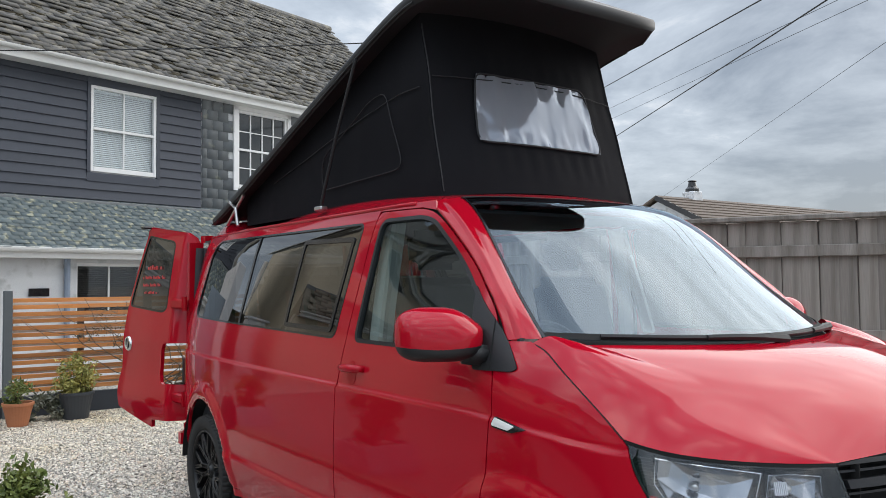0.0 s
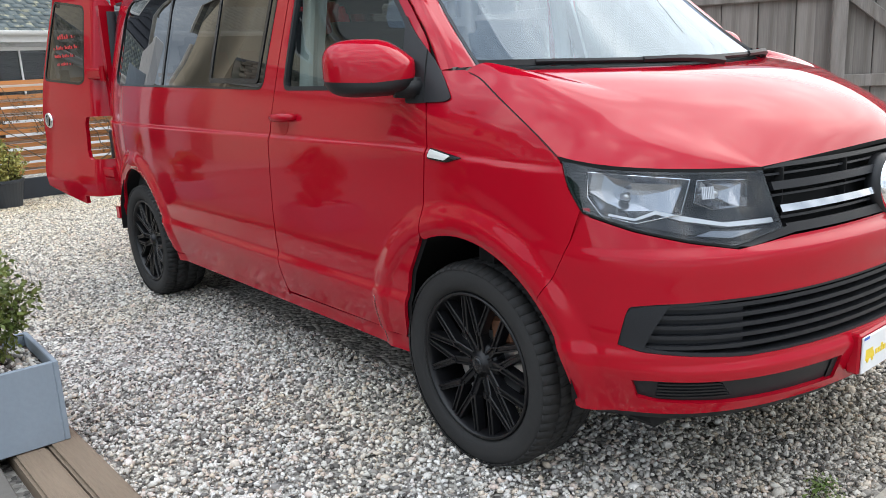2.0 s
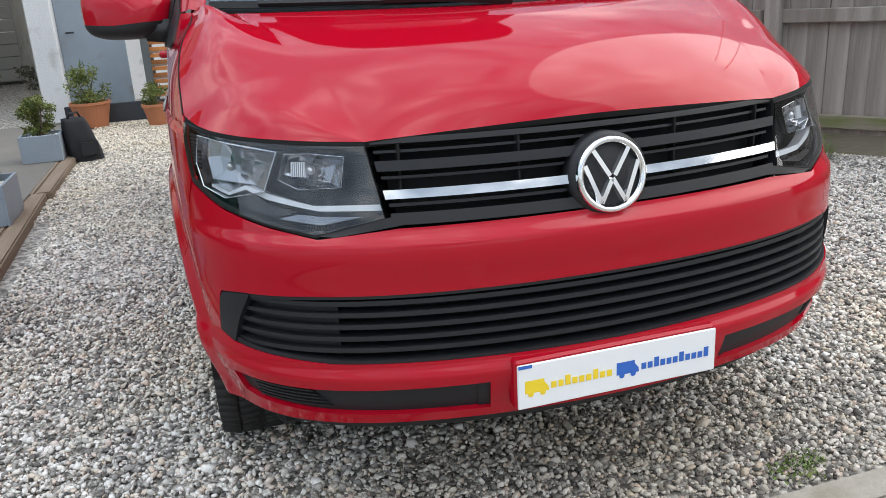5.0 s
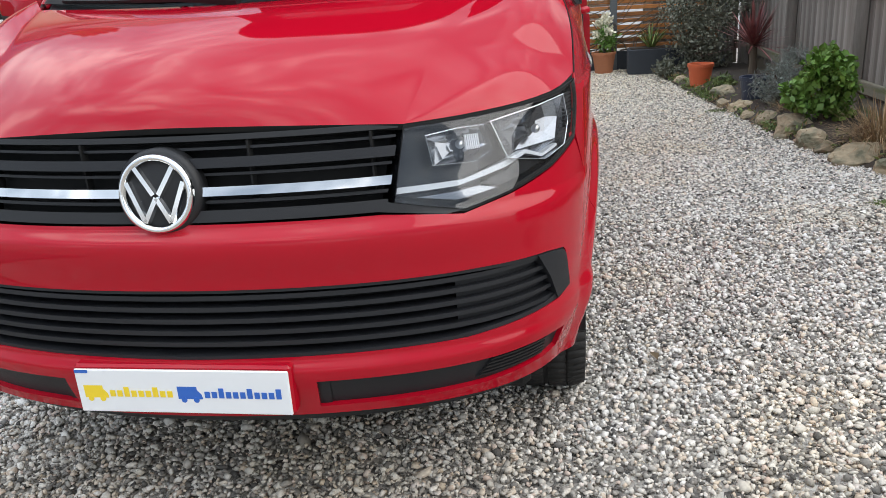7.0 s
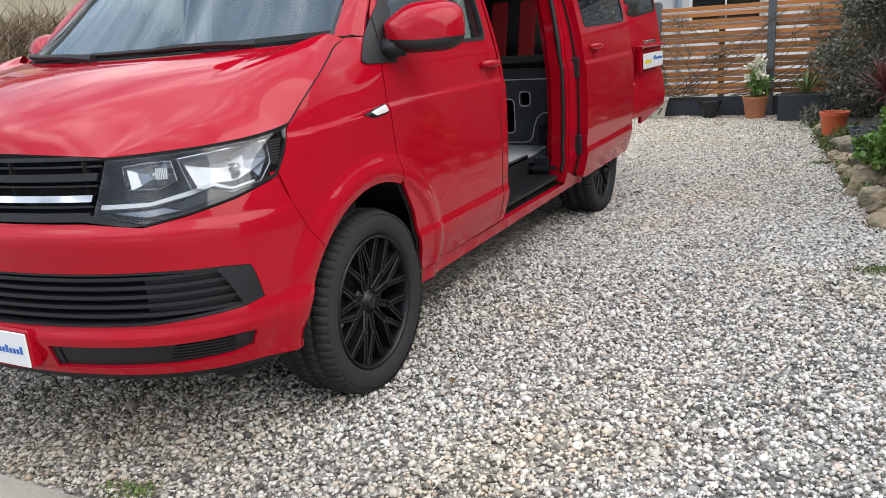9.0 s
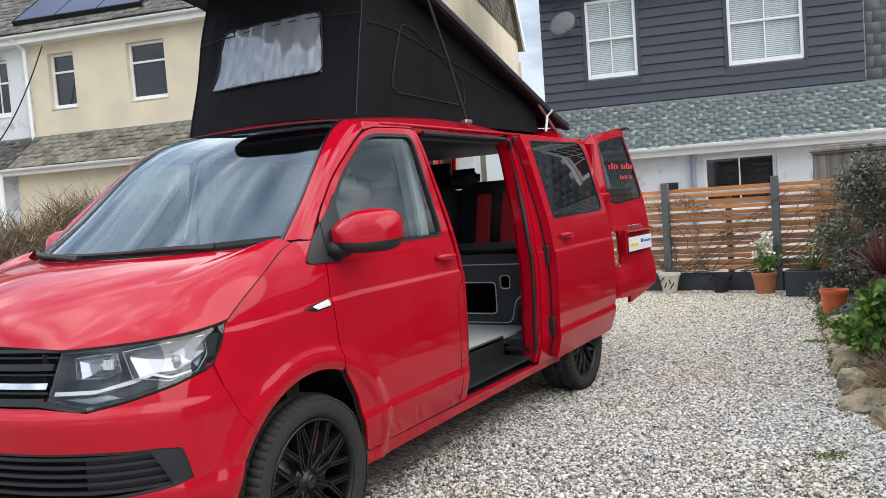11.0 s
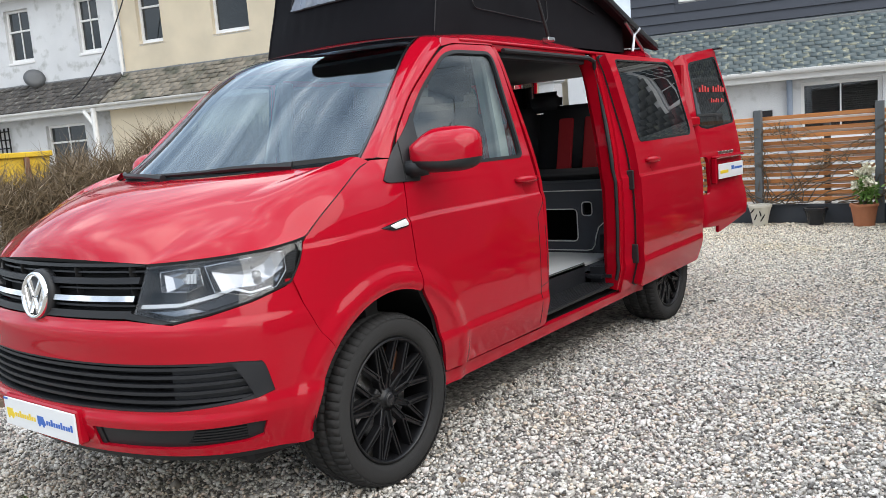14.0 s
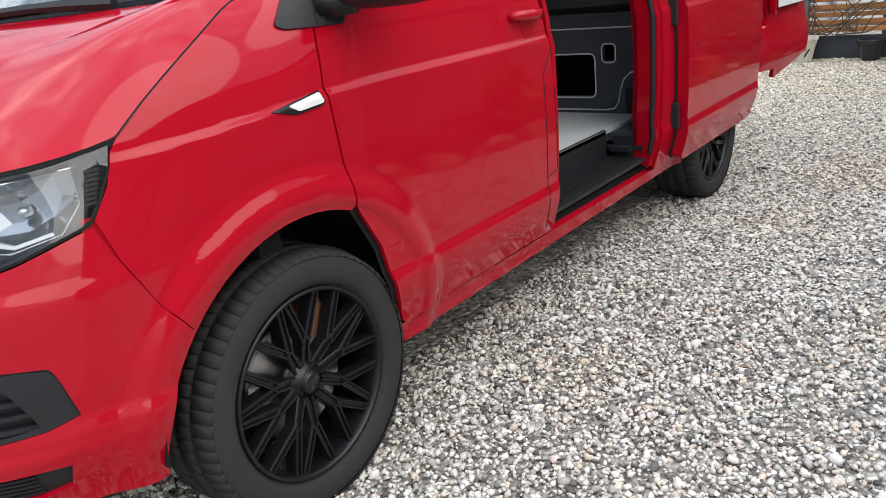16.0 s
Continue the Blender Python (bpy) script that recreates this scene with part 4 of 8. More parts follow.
# end block with a slate-hung gable
GE, PK = 6.25, 10.65
part("gable_wall", extrude_poly_bm([(0, GE), (10.0, GE), (5.0, PK)], 0.25, "x"), M_SLATE_BROWN, ter).location = (SE - 0.25, 0, 0)
part("wall", box_bm(SE - 0.26, SE - 0.002, 0.302, 10.0, -0.5, GE), M_CREAM, ter)
part("wall", box_bm(-9.6, SE - 0.262, 0.0, 0.30, 5.752, GE), M_CREAM, ter)
GA = math.degrees(math.atan2(PK - GE, 5.0))
gl = math.hypot(5.0, PK - GE) + 0.35
for sgn in (1, -1):
    o = part("roof", box_bm(-9.6, SE + 0.18, 0, gl, -0.10, 0.0), M_SLATE_OLD, ter)
    o.matrix_local = pose(0, -0.25, GE - 0.20, GA) if sgn > 0 else pose(0, 10.25, GE - 0.20, 180 - GA) @ pose(0, 0, 0.10)
    o = part("bargeboard", box_bm(SE + 0.15, SE + 0.21, 0, gl, -0.24, 0.02, 0.006), M_WHITE, ter)
    o.matrix_local = pose(0, -0.25, GE - 0.20, GA) if sgn > 0 else pose(0, 10.25, GE - 0.20, 180 - GA) @ pose(0, 0, 0.12)
go = link("wall_slate", slate_course(10.0, 26, 0.34, 0.17, 61, jitter=0.002, rise=0.006, thick=0.006), M_SLATE_BROWN, ter)
go.matrix_local = pose(SE + 0.002, 0, GE) @ pose(0, 0, 0, 90, 0, 90)
go["kind"] = "stuff"
# slates outside the triangle are cut off
_bm = bmesh.new()
_bm.from_mesh(go.data)
_k = (PK - GE) / 5.0
bmesh.ops.delete(_bm, geom=[f for f in _bm.faces if f.calc_center_median().y > _k * min(f.calc_center_median().x, 10 - f.calc_center_median().x) - 0.10], context="FACES")
_bm.to_mesh(go.data)
_bm.free()
w_ = new("window")
w_.parent = ter
part("frame", box_bm(SE + 0.0, SE + 0.06, 3.4, 4.0, 7.1, 8.2, 0.01), M_WHITE, w_)
part("pane", box_bm(SE + 0.062, SE + 0.066, 3.47, 3.93, 7.18, 8.12), M_PANE, w_)
part("downpipe", tube_bm([(SE + 0.08, 9.9, 5.6), (SE + 0.08, 9.9, 0)], 0.06, 8), M_WHITE, ter)

# white neighbour at the end of the terrace
wh = thing("house", HOUSE, "white rendered terraced house with slate lean-to", "house")
part("wall", wall_with_holes(-24, -14.752, -0.5, 5.75, [(-16.03, -15.37, 4.08, 5.33), (-18.3, -17.5, 4.08, 5.33)], 0.0, 0.3), M_WHITE_RENDER, wh)
window_part(wh, -16.03, -15.37, 4.08, 5.33, 0.08, panes=(2, 1), top_panes=(2, 1), split=0.6)
window_part(wh, -18.3, -17.5, 4.08, 5.33, 0.08, panes=(2, 1), split=0.6)
part("wall", wall_with_holes(-24, -14.8, -0.5, 2.7, [(-16.9, -15.7, 1.1, 2.45)], -0.5, -0.3), M_WHITE_RENDER, wh)
window_part(wh, -16.9, -15.7, 1.1, 2.45, -0.42, panes=(2, 1), split=0.7)
part("trellis", merge(*[box_bm(-18.9 + 0.14 * i, -18.87 + 0.14 * i, -0.56, -0.54, 0.9, 2.5) for i in range(7)], *[box_bm(-18.95, -18.0, -0.58, -0.56, 1.0 + 0.2 * i, 1.03 + 0.2 * i) for i in range(8)]), M_VOID, wh)
part("satellite_dish", lathe_bm([(0.0, 0.05), (0.12, 0.035), (0.235, 0.0), (0.243, 0.01), (0.12, 0.05), (0.0, 0.06)], 24), M_DISH, wh, "grey dish", True).matrix_local = pose(-17.3, -0.25, 3.62, 68, 0, 52)
part("post", merge(tube_bm([(-14.9, -1.0, 0), (-14.9, -1.0, 2.7)], 0.06, 8), tube_bm([(-14.9, -1.0, 2.3), (-15.15, -1.02, 2.65)], 0.05, 8)), M_WHITE, wh)
for o in (grey, ter, wh):
    o["kind"] = ""
    del o["kind"]

# garage between the houses
gar = thing("garage", HOUSE @ pose(-4.3, 5.2, 0), "stone garage with a pale roller door, half hidden by bushes", "garage")
part("wall", merge(box_bm(-0.8, 3.2, 0.2, 0.6, 0, 1.0, 0.02), box_bm(-0.8, 3.2, 0.2, 0.6, 2.35, 3.0, 0.02), box_bm(-0.8, 0.0, 0.2, 0.6, 1.0, 2.35, 0.02)), M_STONEWALL, gar)
dgar = new("garage_door")
dgar.parent = gar
for k in range(9):
    part("slat", box_bm(0.0, 2.3, 0.16, 0.20, 0.05 + k * 0.255, 0.295 + k * 0.255, 0.012), M_TRIM_PALE, dgar)

# neighbouring roof and chimney beyond the fence
far = thing("house", pose(24.0, 16.5, 0), "low bungalow with brown tiled roof behind the fence", "house")
part("wall", box_bm(0.2, 18, 0.3, 7, 0, 3.3), M_WHITE_RENDER, far)
RB = math.degrees(math.atan2(1.75, 3.5))
rl_ = math.hypot(1.75, 3.5) + 0.3
for k in range(12):
    part("tile_course", box_bm(-0.1, 18.2, 0, rl_ / 12 + 0.03, 0, 0.05, 0.008), M_TILE_BROWN, far).matrix_local = pose(0, -0.27, 3.12, RB) @ pose(0, k * rl_ / 12, 0.05, -6)
part("roof", box_bm(-0.1, 18.2, 0, rl_, -0.06, 0.0), M_TILE_BROWN, far).matrix_local = pose(0, 7.27, 3.12, 180 - RB)
part("gable_wall", extrude_poly_bm([(0.3, 3.3), (6.9, 3.3), (3.5, 4.85)], 0.2, "x"), M_WHITE_RENDER, far).location = (0.1, 0, 0)
part("bargeboard", box_bm(-0.16, -0.10, 0, rl_, -0.14, 0.07, 0.005), M_GLOSS_BLACK, far).matrix_local = pose(0, -0.27, 3.12, RB)
chimf = new("chimney")
chimf.parent = far
part("shaft", box_bm(2.0, 2.65, 3.2, 3.8, 4.5, 5.35, 0.03), M_WHITE_RENDER, chimf)
part("chimney_pot", lathe_bm([(0.30, 0), (0.30, 0.12), (0.20, 0.22), (0.15, 0.42), (0.20, 0.46), (0.16, 0.50), (0.0, 0.50)], 14), M_GLOSS_BLACK, chimf, "black cowl").location = (2.32, 3.5, 5.35)
far2 = thing("house", pose(46, 14, 0, 0, 0, -20), "distant house with dark roof and brick chimney", "house")
part("wall", box_bm(-4, 8, 0, 6, 0, 4.0), M_WHITE_RENDER, far2)
part("roof", extrude_poly_bm([(-0.4, 3.9), (6.4, 3.9), (3.0, 6.4)], 12.4, "x"), M_SLATE_OLD, far2).location = (-4.2, 0, 0)
chimney(far2, -1.0, 3.0, 5.8, 7.4, 1.0, 0.7, 2)
chimney(far2, 3.0, 3.0, 5.8, 7.2, 1.0, 0.7, 2)

# ---- slatted screen at the end of the drive ----
screen = thing("slat_fence", pose(0, 8.32, 0), "slatted cedar screen fence with grey posts and dark plinth", "fence")
slat_rng = random.Random(4)
posts = (-1.40, 0.13, 1.50, 2.85)
for x in posts:
    part("post", box_bm(x - 0.045, x + 0.045, -0.05, 0.04, 0, 1.44, 0.006), M_FENCE_POST, screen)
slat_me = {}
for a, b in zip(posts, posts[1:]):
    z = 0.27
    k = 0
    while z < 1.38:
        h = 0.048
        key = (round(b - a, 2), 0)
        if key not in slat_me:
            bm = box_bm(0, b - a - 0.004, -0.010, 0.010, 0, h, 0.003)
            me = bpy.data.meshes.new("slat")
            bm.to_mesh(me)
            bm.free()
            me.materials.append(M_SLAT)
            slat_me[key] = me
        o = new("slat", slat_me[key])
        o.parent = screen
        o.matrix_local = pose(a + 0.002, 0.052 + 0.003 * slat_rng.uniform(-1, 1), z, 0, slat_rng.uniform(-0.25, 0.25), 0)
        z += 0.0795
        k += 1
part("plinth", box_bm(-2.45, 2.9, 0.0, 0.06, 0.0, 0.235, 0.006), M_PLINTH, screen)
back = thing("slat_fence", pose(0, 8.46, 0), "whitewashed slats behind the cedar screen fence", "fence")
for k in range(7):
    part("slat", box_bm(-1.40, 2.0, -0.010, 0.010, 0.318 + 0.159 * k, 0.348 + 0.159 * k, 0.003), M_SLAT_WHITE, back)
for x in (-1.36, -0.6, 0.9):
    part("post", box_bm(x - 0.035, x + 0.035, 0.012, 0.08, 0, 1.34, 0.005), M_FENCE_POST, back)

# ---- tall board fence ----
board_me = None


def board_fence(p0, p1, top, label, rails=(0.24, 1.0, 1.72), post_at=(), flip=1):
    """Close boards with posts, rails and a cap, rails on the drive side; local x runs from p0 to p1."""
    global board_me
    d = Vector((p1[0] - p0[0], p1[1] - p0[1]))
    L_ = d.length
    f = thing("board_fence", pose(p0[0], p0[1], 0, 0, 0, math.degrees(math.atan2(d.y, d.x))), label, "fence")
    if board_me is None:
        bm = box_bm(0, 0.1455, -0.010, 0.010, 0.05, 1.0, 0.003)
        board_me = bpy.data.meshes.new("board")
        bm.to_mesh(board_me)
        bm.free()
        board_me.materials.append(M_FENCE)
    x = 0.0
    fr = random.Random(int(p0[0] * 100))
    while x < L_ - 0.05:
        o = new("board", board_me)
        o.parent = f
        o.matrix_local = pose(x, fr.uniform(-0.003, 0.003) - flip * 0.012, 0, 0, fr.uniform(-0.3, 0.3), 0) @ Matrix.Diagonal((1, 1, (top - 0.06) + fr.uniform(-0.006, 0.006), 1))
        x += 0.146
    for z in rails:
        part("rail", box_bm(0, L_, min(flip * 0.002, flip * 0.042), max(flip * 0.002, flip * 0.042), z - 0.05, z + 0.05, 0.006), M_FENCE_DAMP if z < 0.5 else M_FENCE, f)
    for x in post_at:
        part("post", box_bm(x - 0.055, x + 0.055, min(flip * 0.003, flip * 0.115), max(flip * 0.003, flip * 0.115), 0, top - 0.07, 0.008), M_FENCE, f)
    part("cap", box_bm(-0.02, L_ + 0.02, -0.06, 0.07, top - 0.055, top - 0.01, 0.008), M_FENCE, f)
    # added sheet behind the boards, keeps sky light out of their gaps
    part("backing_board", box_bm(0, L_, -flip * 0.034 - 0.006, -flip * 0.034 + 0.006, 0.1, top - 0.07), M_FENCE, f)
    part("gravel_board", box_bm(0, L_, -flip * 0.010 - 0.010, -flip * 0.010 + 0.010, 0, 0.15), M_FENCE_DAMP, f)
    return f


fa = board_fence((3.35, 2.78), (6.3, -2.13), 2.04, "tall weathered grey board fence with rails and posts", post_at=(0.06, 1.78, 3.55, 5.3), flip=-1)
br = box_bm(0, 1.75, -0.075, -0.045, -0.05, 0.05, 0.006)
br.transform(pose(1.86, 0, 1.68, 0, 40, 0))
part("brace", br, M_FENCE, fa)
fb = board_fence((3.35, 2.82), (3.10, 8.50), 2.00, "weathered board fence behind the planted border", post_at=(1.75, 3.5, 5.2), flip=1)
fc = board_fence((3.08, 8.52), (1.9, 8.7), 1.75, "weathered board fence closing the corner", post_at=(0.1,), flip=1)

# ---- planted border ----
BED = [(3.30, 2.55), (2.95, 2.15), (2.72, 2.75), (2.58, 3.30), (2.48, 3.75), (2.38, 4.35), (2.32, 4.95), (2.22, 5.45), (2.15, 6.1), (2.05, 6.9), (1.95, 8.2), (3.08, 8.2)]
bed = bmesh.new()
ctr = bed.verts.new((2.85, 5.2, 0.11))
rim_v = [bed.verts.new((x, y, 0.0)) for x, y in BED]
mid_v = [bed.verts.new((x * 0.7 + 2.85 * 0.3, y * 0.85 + 5.2 * 0.15, 0.085)) for x, y in BED]
for k in range(len(BED)):
    j = (k + 1) % len(BED)
    bed.faces.new((rim_v[k], rim_v[j], mid_v[j], mid_v[k]))
    bed.faces.new((mid_v[k], mid_v[j], ctr))
tagged(part("flower_bed", bed, M_SOIL, smooth=True), "dark soil of the planted border", "soil", kind="structure")



def rock(x, y, sx, sy, sz, seed):
    bm = bmesh.new()
    bmesh.ops.create_icosphere(bm, subdivisions=4, radius=1)
    rr_ = random.Random(seed * 7 + 1)
    cuts = [(Vector((rr_.gauss(0, 1), rr_.gauss(0, 1), rr_.gauss(0.2, 0.8))).normalized(), rr_.uniform(0.52, 0.86)) for _ in range(11)]
    for v in bm.verts:
        for n_, d_ in cuts:                       # broken faces
            k_ = v.co.dot(n_) - d_
            if k_ > 0:
                v.co -= n_ * k_ * 0.92
        n = 0.16 * noise.noise(v.co * 1.6 + Vector((seed * 3.1, 0, 0))) + 0.12 * noise.noise(v.co * 4.1 + Vector((0, seed * 1.7, 0))) + 0.07 * noise.noise(v.co * 10 + Vector((0, 0, seed)))
        v.co *= 1.12 + n
        v.co.z = max(v.co.z, -0.5)
    for v in bm.verts:
        v.co = Vector((v.co.x * sx, v.co.y * sy, v.co.z * sz))
    o = part("rock", bm, M_ROCK)
    o.matrix_world = pose(x, y, sz * 0.30, 0, 0, seed * 57 % 360)
    return tagged(o, "rough tan sandstone edging rock beside the gravel", "rock", "border rocks")


for k, (x, y, s) in enumerate(((2.98, 2.24, 0.14), (2.84, 2.54, 0.19), (2.72, 2.90, 0.21), (2.60, 3.20, 0.11), (2.55, 3.42, 0.15), (2.52, 3.80, 0.20), (2.43, 4.24, 0.13), (2.37, 4.55, 0.09),
                               (2.36, 4.88, 0.14), (2.28, 5.20, 0.10), (2.34, 5.58, 0.21), (2.13, 6.75, 0.12))):
    rock(x + 0.05, y, s * 0.88, s * 0.74, s * 0.56, k + 1)


def shrub(name, x, y, z, clumps, n, size, mat, label, seed, w=0.5, stem=True, hollow=0.35):
    t = thing(name, pose(x, y, z), label, "shrub")
    if stem:
        for k, c in enumerate(clumps[:6]):
            part("stem", tube_bm([(0, 0, 0), (c[0] * 0.4, c[1] * 0.4, c[2] * 0.5), (c[0], c[1], c[2])], 0.01, 5, radii=[0.012, 0.008, 0.004]), M_BARK, t)
    o = link("leaves", crown_mesh("leaves", n, clumps, size, seed, w, hollow), mat, t)
    o["kind"] = "stuff"
    return t


def clumps(n, rx, ry, z0, z1, r, seed):
    g_ = np.random.default_rng(seed)
    out = []
    for _ in range(n):
        h = g_.uniform(0, 1)
        k = math.sqrt(max(0.05, 1 - (2 * h - 0.9) ** 2))
        a = g_.uniform(0, 2 * math.pi)
        q = math.sqrt(g_.uniform(0, 1)) * k
        rr = r * g_.uniform(0.7, 1.3)
        out.append((rx * q * math.cos(a), ry * q * math.sin(a), z0 + (z1 - z0) * h, rr, rr, rr * 0.9))
    return out


wd_r = np.random.default_rng(91)
wd_c = []
for _ in range(150):
    q = wd_r.uniform(0, 1)
    wy = 2.3 + 5.6 * q
    wx = np.interp(wy, [2.2, 2.75, 3.75, 4.95, 6.1, 8.2], [3.0, 2.76, 2.52, 2.36, 2.20, 2.0]) + abs(wd_r.normal(0, 0.28)) - 0.03
    wd_c.append((min(wx, 3.08), wy, 0.03 + 0.05 * min(1, max(0, wx - 2.4)), 0.12, 0.14, 0.055))
weeds = thing("weeds", pose(0, 0, 0), "low green weeds and moss over the border soil", "weeds")
link("leaves", crown_mesh("leaves", 9000, wd_c[:90], 0.030, 92, 0.45, 0.1), M_GRASS, weeds)["kind"] = "stuff"
litter = thing("leaf_litter", pose(0, 0, 0), "dry brown leaf litter over the border soil", "litter")
link("leaves", crown_mesh("leaves", 5200, wd_c[60:], 0.034, 93, 0.30, 0.1), M_STRAW, litter)["kind"] = "stuff"
shrub("bush", 2.55, 7.45, 0.0, clumps(60, 0.50, 0.45, 0.15, 1.45, 0.20, 3), 15000, 0.036, M_LEAF_DARK, "large dense grey-green evergreen bush by the fence", 5, 0.55)
shrub("shrub", 2.78, 3.85, 0.08, clumps(22, 0.26, 0.26, 0.08, 0.48, 0.10, 6), 2600, 0.050, M_LEAF_BRIGHT, "bright green leafy shrub in the border", 7, 0.75)
shrub("lavender", 2.72, 4.75, 0.06, clumps(20, 0.24, 0.30, 0.05, 0.34, 0.10, 8), 3800, 0.040, M_LEAF_LAV, "silvery grey lavender in the border", 9, 0.14)
shrub("lavender", 2.95, 5.35, 0.06, clumps(16, 0.22, 0.30, 0.05, 0.36, 0.10, 28), 2600, 0.040, M_LEAF_LAV, "silvery grey lavender in the border", 10, 0.14)
shrub("shrub", 2.45, 5.95, 0.02, clumps(10, 0.20, 0.25, 0.02, 0.12, 0.07, 18), 900, 0.035, M_GRASS, "low weeds at the foot of the pot", 13, 0.3, stem=False)
shrub("shrub", 2.15, 7.35, 0.0, clumps(14, 0.20, 0.25, 0.02, 0.20, 0.08, 19), 1200, 0.04, M_LEAF_DARK, "low ivy below the evergreen bush", 14, 0.6, stem=False)
gr = thing("grass_clump", pose(2.92, 3.02, 0.06), "dry straw-coloured ornamental grass clump", "grass")
link("blade", blades_mesh("blade", 620, (0, 0, 0), 0.50, 0.006, 21, (35, 88), 0.75, 0.13), M_STRAW, gr)["kind"] = "stuff"
gr2 = thing("grass_clump", pose(2.70, 4.35, 0.05), "dry straw-coloured ornamental grass clump", "grass")
link("blade", blades_mesh("blade", 260, (0, 0, 0), 0.30, 0.005, 22, (15, 80), 0.7, 0.10), M_STRAW, gr2)["kind"] = "stuff"
for k, (x, y) in enumerate(((3.42, 2.60), (3.55, 2.35), (4.35, 1.12), (4.20, 1.30), (4.7, 0.55), (3.20, 2.55))):
    t = thing("grass_tuft", pose(x - 0.08, y - 0.08, 0), "green grass tuft at the foot of the fence", "grass", "grass tufts")
    link("blade", blades_mesh("blade", 90, (0, 0, 0), 0.20, 0.006, 40 + k, (30, 85), 0.5, 0.10), M_GRASS, t)["kind"] = "stuff"
cor = thing("cordyline", pose(2.72, 5.95, 0.08), "burgundy cordyline palm with spiky strap leaves", "plant")
part("trunk", tube_bm([(0, 0, 0), (0.01, 0, 0.2), (0.0, 0.01, 0.40)], 0.04, 10, radii=[0.05, 0.04, 0.035]), M_BARK, cor)
link("leaves", blades_mesh("leaves", 120, (0, 0, 0.38), 0.52, 0.026, 31, (-5, 86), 0.22, 0.02), M_LEAF_RED, cor)["kind"] = "stuff"
cl_ = thing("climber", pose(0.9, 8.28, 0), "thin bare climber spread over the slatted fence", "plant")
cr = np.random.default_rng(33)
for k in range(30):
    x, z, pts = cr.uniform(-1.0, 0.8), 0.25, []
    dx = cr.uniform(-0.16, 0.22)
    for j in range(12):
        pts.append((float(x), float(cr.uniform(-0.03, 0.03)), float(z)))
        x, z = x + dx + cr.normal(0, 0.05), min(z + cr.uniform(0.02, 0.15), 1.62)
    part("stem", tube_bm(pts, 0.006, 5, radii=[0.008 - 0.0005 * j for j in range(12)]), M_BARK, cl_)
link("leaves", crown_mesh("leaves", 2300, [(cr.uniform(-1.6, 1.6), 0, cr.uniform(0.30, 1.30), 0.18, 0.04, 0.10) for _ in range(40)], 0.032, 34, 0.35), M_TWIG, cl_)["kind"] = "stuff"


def pot(name, x, y, r0, r1, h, mat, label, rim=0.02, group=""):
    p = thing(name, pose(x, y, 0), label, "pot", group)
    part("body", lathe_bm([(0.0, 0.0), (r0, 0.0), (r0 + (r1 - r0) * 0.5, h * 0.5), (r1, h - rim * 1.6), (r1 + rim * 0.5, h - rim * 1.5), (r1 + rim * 0.5, h), (r1 - 0.012, h), (r1 - 0.02, h - 0.05), (0.0, h - 0.05)], 28), mat, p, smooth=False)
    part("soil", lathe_bm([(0.0, h - 0.028), (r1 - 0.014, h - 0.032)], 20), M_SOIL, p)
    return p


pot("plant_pot", 0.18, 8.12, 0.085, 0.135, 0.26, M_CREAM_POT, "cream glazed plant pot with dark leaf pattern")
for k, (dx, z, r) in enumerate(((-0.02, 0.12, 22), (0.03, 0.17, -18), (-0.05, 0.20, 40), (0.06, 0.10, 30))):
    b = box_bm(-0.007, 0.007, -0.003, 0.003, -0.05, 0.05, 0.002)
    b.transform(pose(0.18 + dx, 8.12 - 0.112 - (z - 0.1) * 0.13, z, -8, r, 0))
    part("painted_leaf", b, M_GLOSS_BLACK, bpy.data.objects["plant_pot"]).matrix_parent_inverse = pose(0.18, 8.12, 0).inverted()
pot("plant_pot", 0.83, 8.14, 0.085, 0.13, 0.21, M_BLACK_POT, "black glazed plant pot on the gravel")
pt = pot("plant_pot", 1.37, 8.06, 0.11, 0.145, 0.26, M_TERRA, "terracotta plant pot with white flowering plant")
shrub("flowering_plant", 1.37, 8.06, 0.22, clumps(14, 0.11, 0.11, 0.02, 0.42, 0.07, 15), 700, 0.055, M_LEAF_BRIGHT, "leafy plant with cream white flower heads", 16, 0.35)
fl = shrub("flower_heads", 1.37, 8.06, 0.22, clumps(12, 0.14, 0.14, 0.20, 0.50, 0.05, 17), 900, 0.042, M_FLOWER, "cream white flower heads in the terracotta pot", 17, 0.7, stem=False)
pot("plant_pot", 2.28, 6.28, 0.095, 0.125, 0.27, M_ORANGE_POT, "orange plastic plant pot by the border")
pot("plant_pot", 2.55, 5.05, 0.09, 0.12, 0.28, M_BLUE_POT, "dark blue glazed pot in the border")
bx = thing("planter_box", pose(1.93, 7.85, 0), "dark slate-coloured planter box at the fence", "planter")
part("body", box_bm(-0.28, 0.28, -0.14, 0.14, 0, 0.30, 0.008), M_PLINTH, bx)
part("soil", box_bm(-0.25, 0.25, -0.11, 0.11, 0.302, 0.315), M_SOIL, bx)
gp = thing("strap_plant", pose(1.93, 7.85, 0.30), "green strap-leaved plant in the planter box", "plant")
link("leaves", blades_mesh("leaves", 46, (0, 0, 0), 0.42, 0.022, 51, (40, 86), 0.3, 0.05), M_GRASS, gp)["kind"] = "stuff"
pot("plant_pot", -1.36, 7.72, 0.10, 0.15, 0.25, M_TERRA, "terracotta plant pot by the slatted fence")
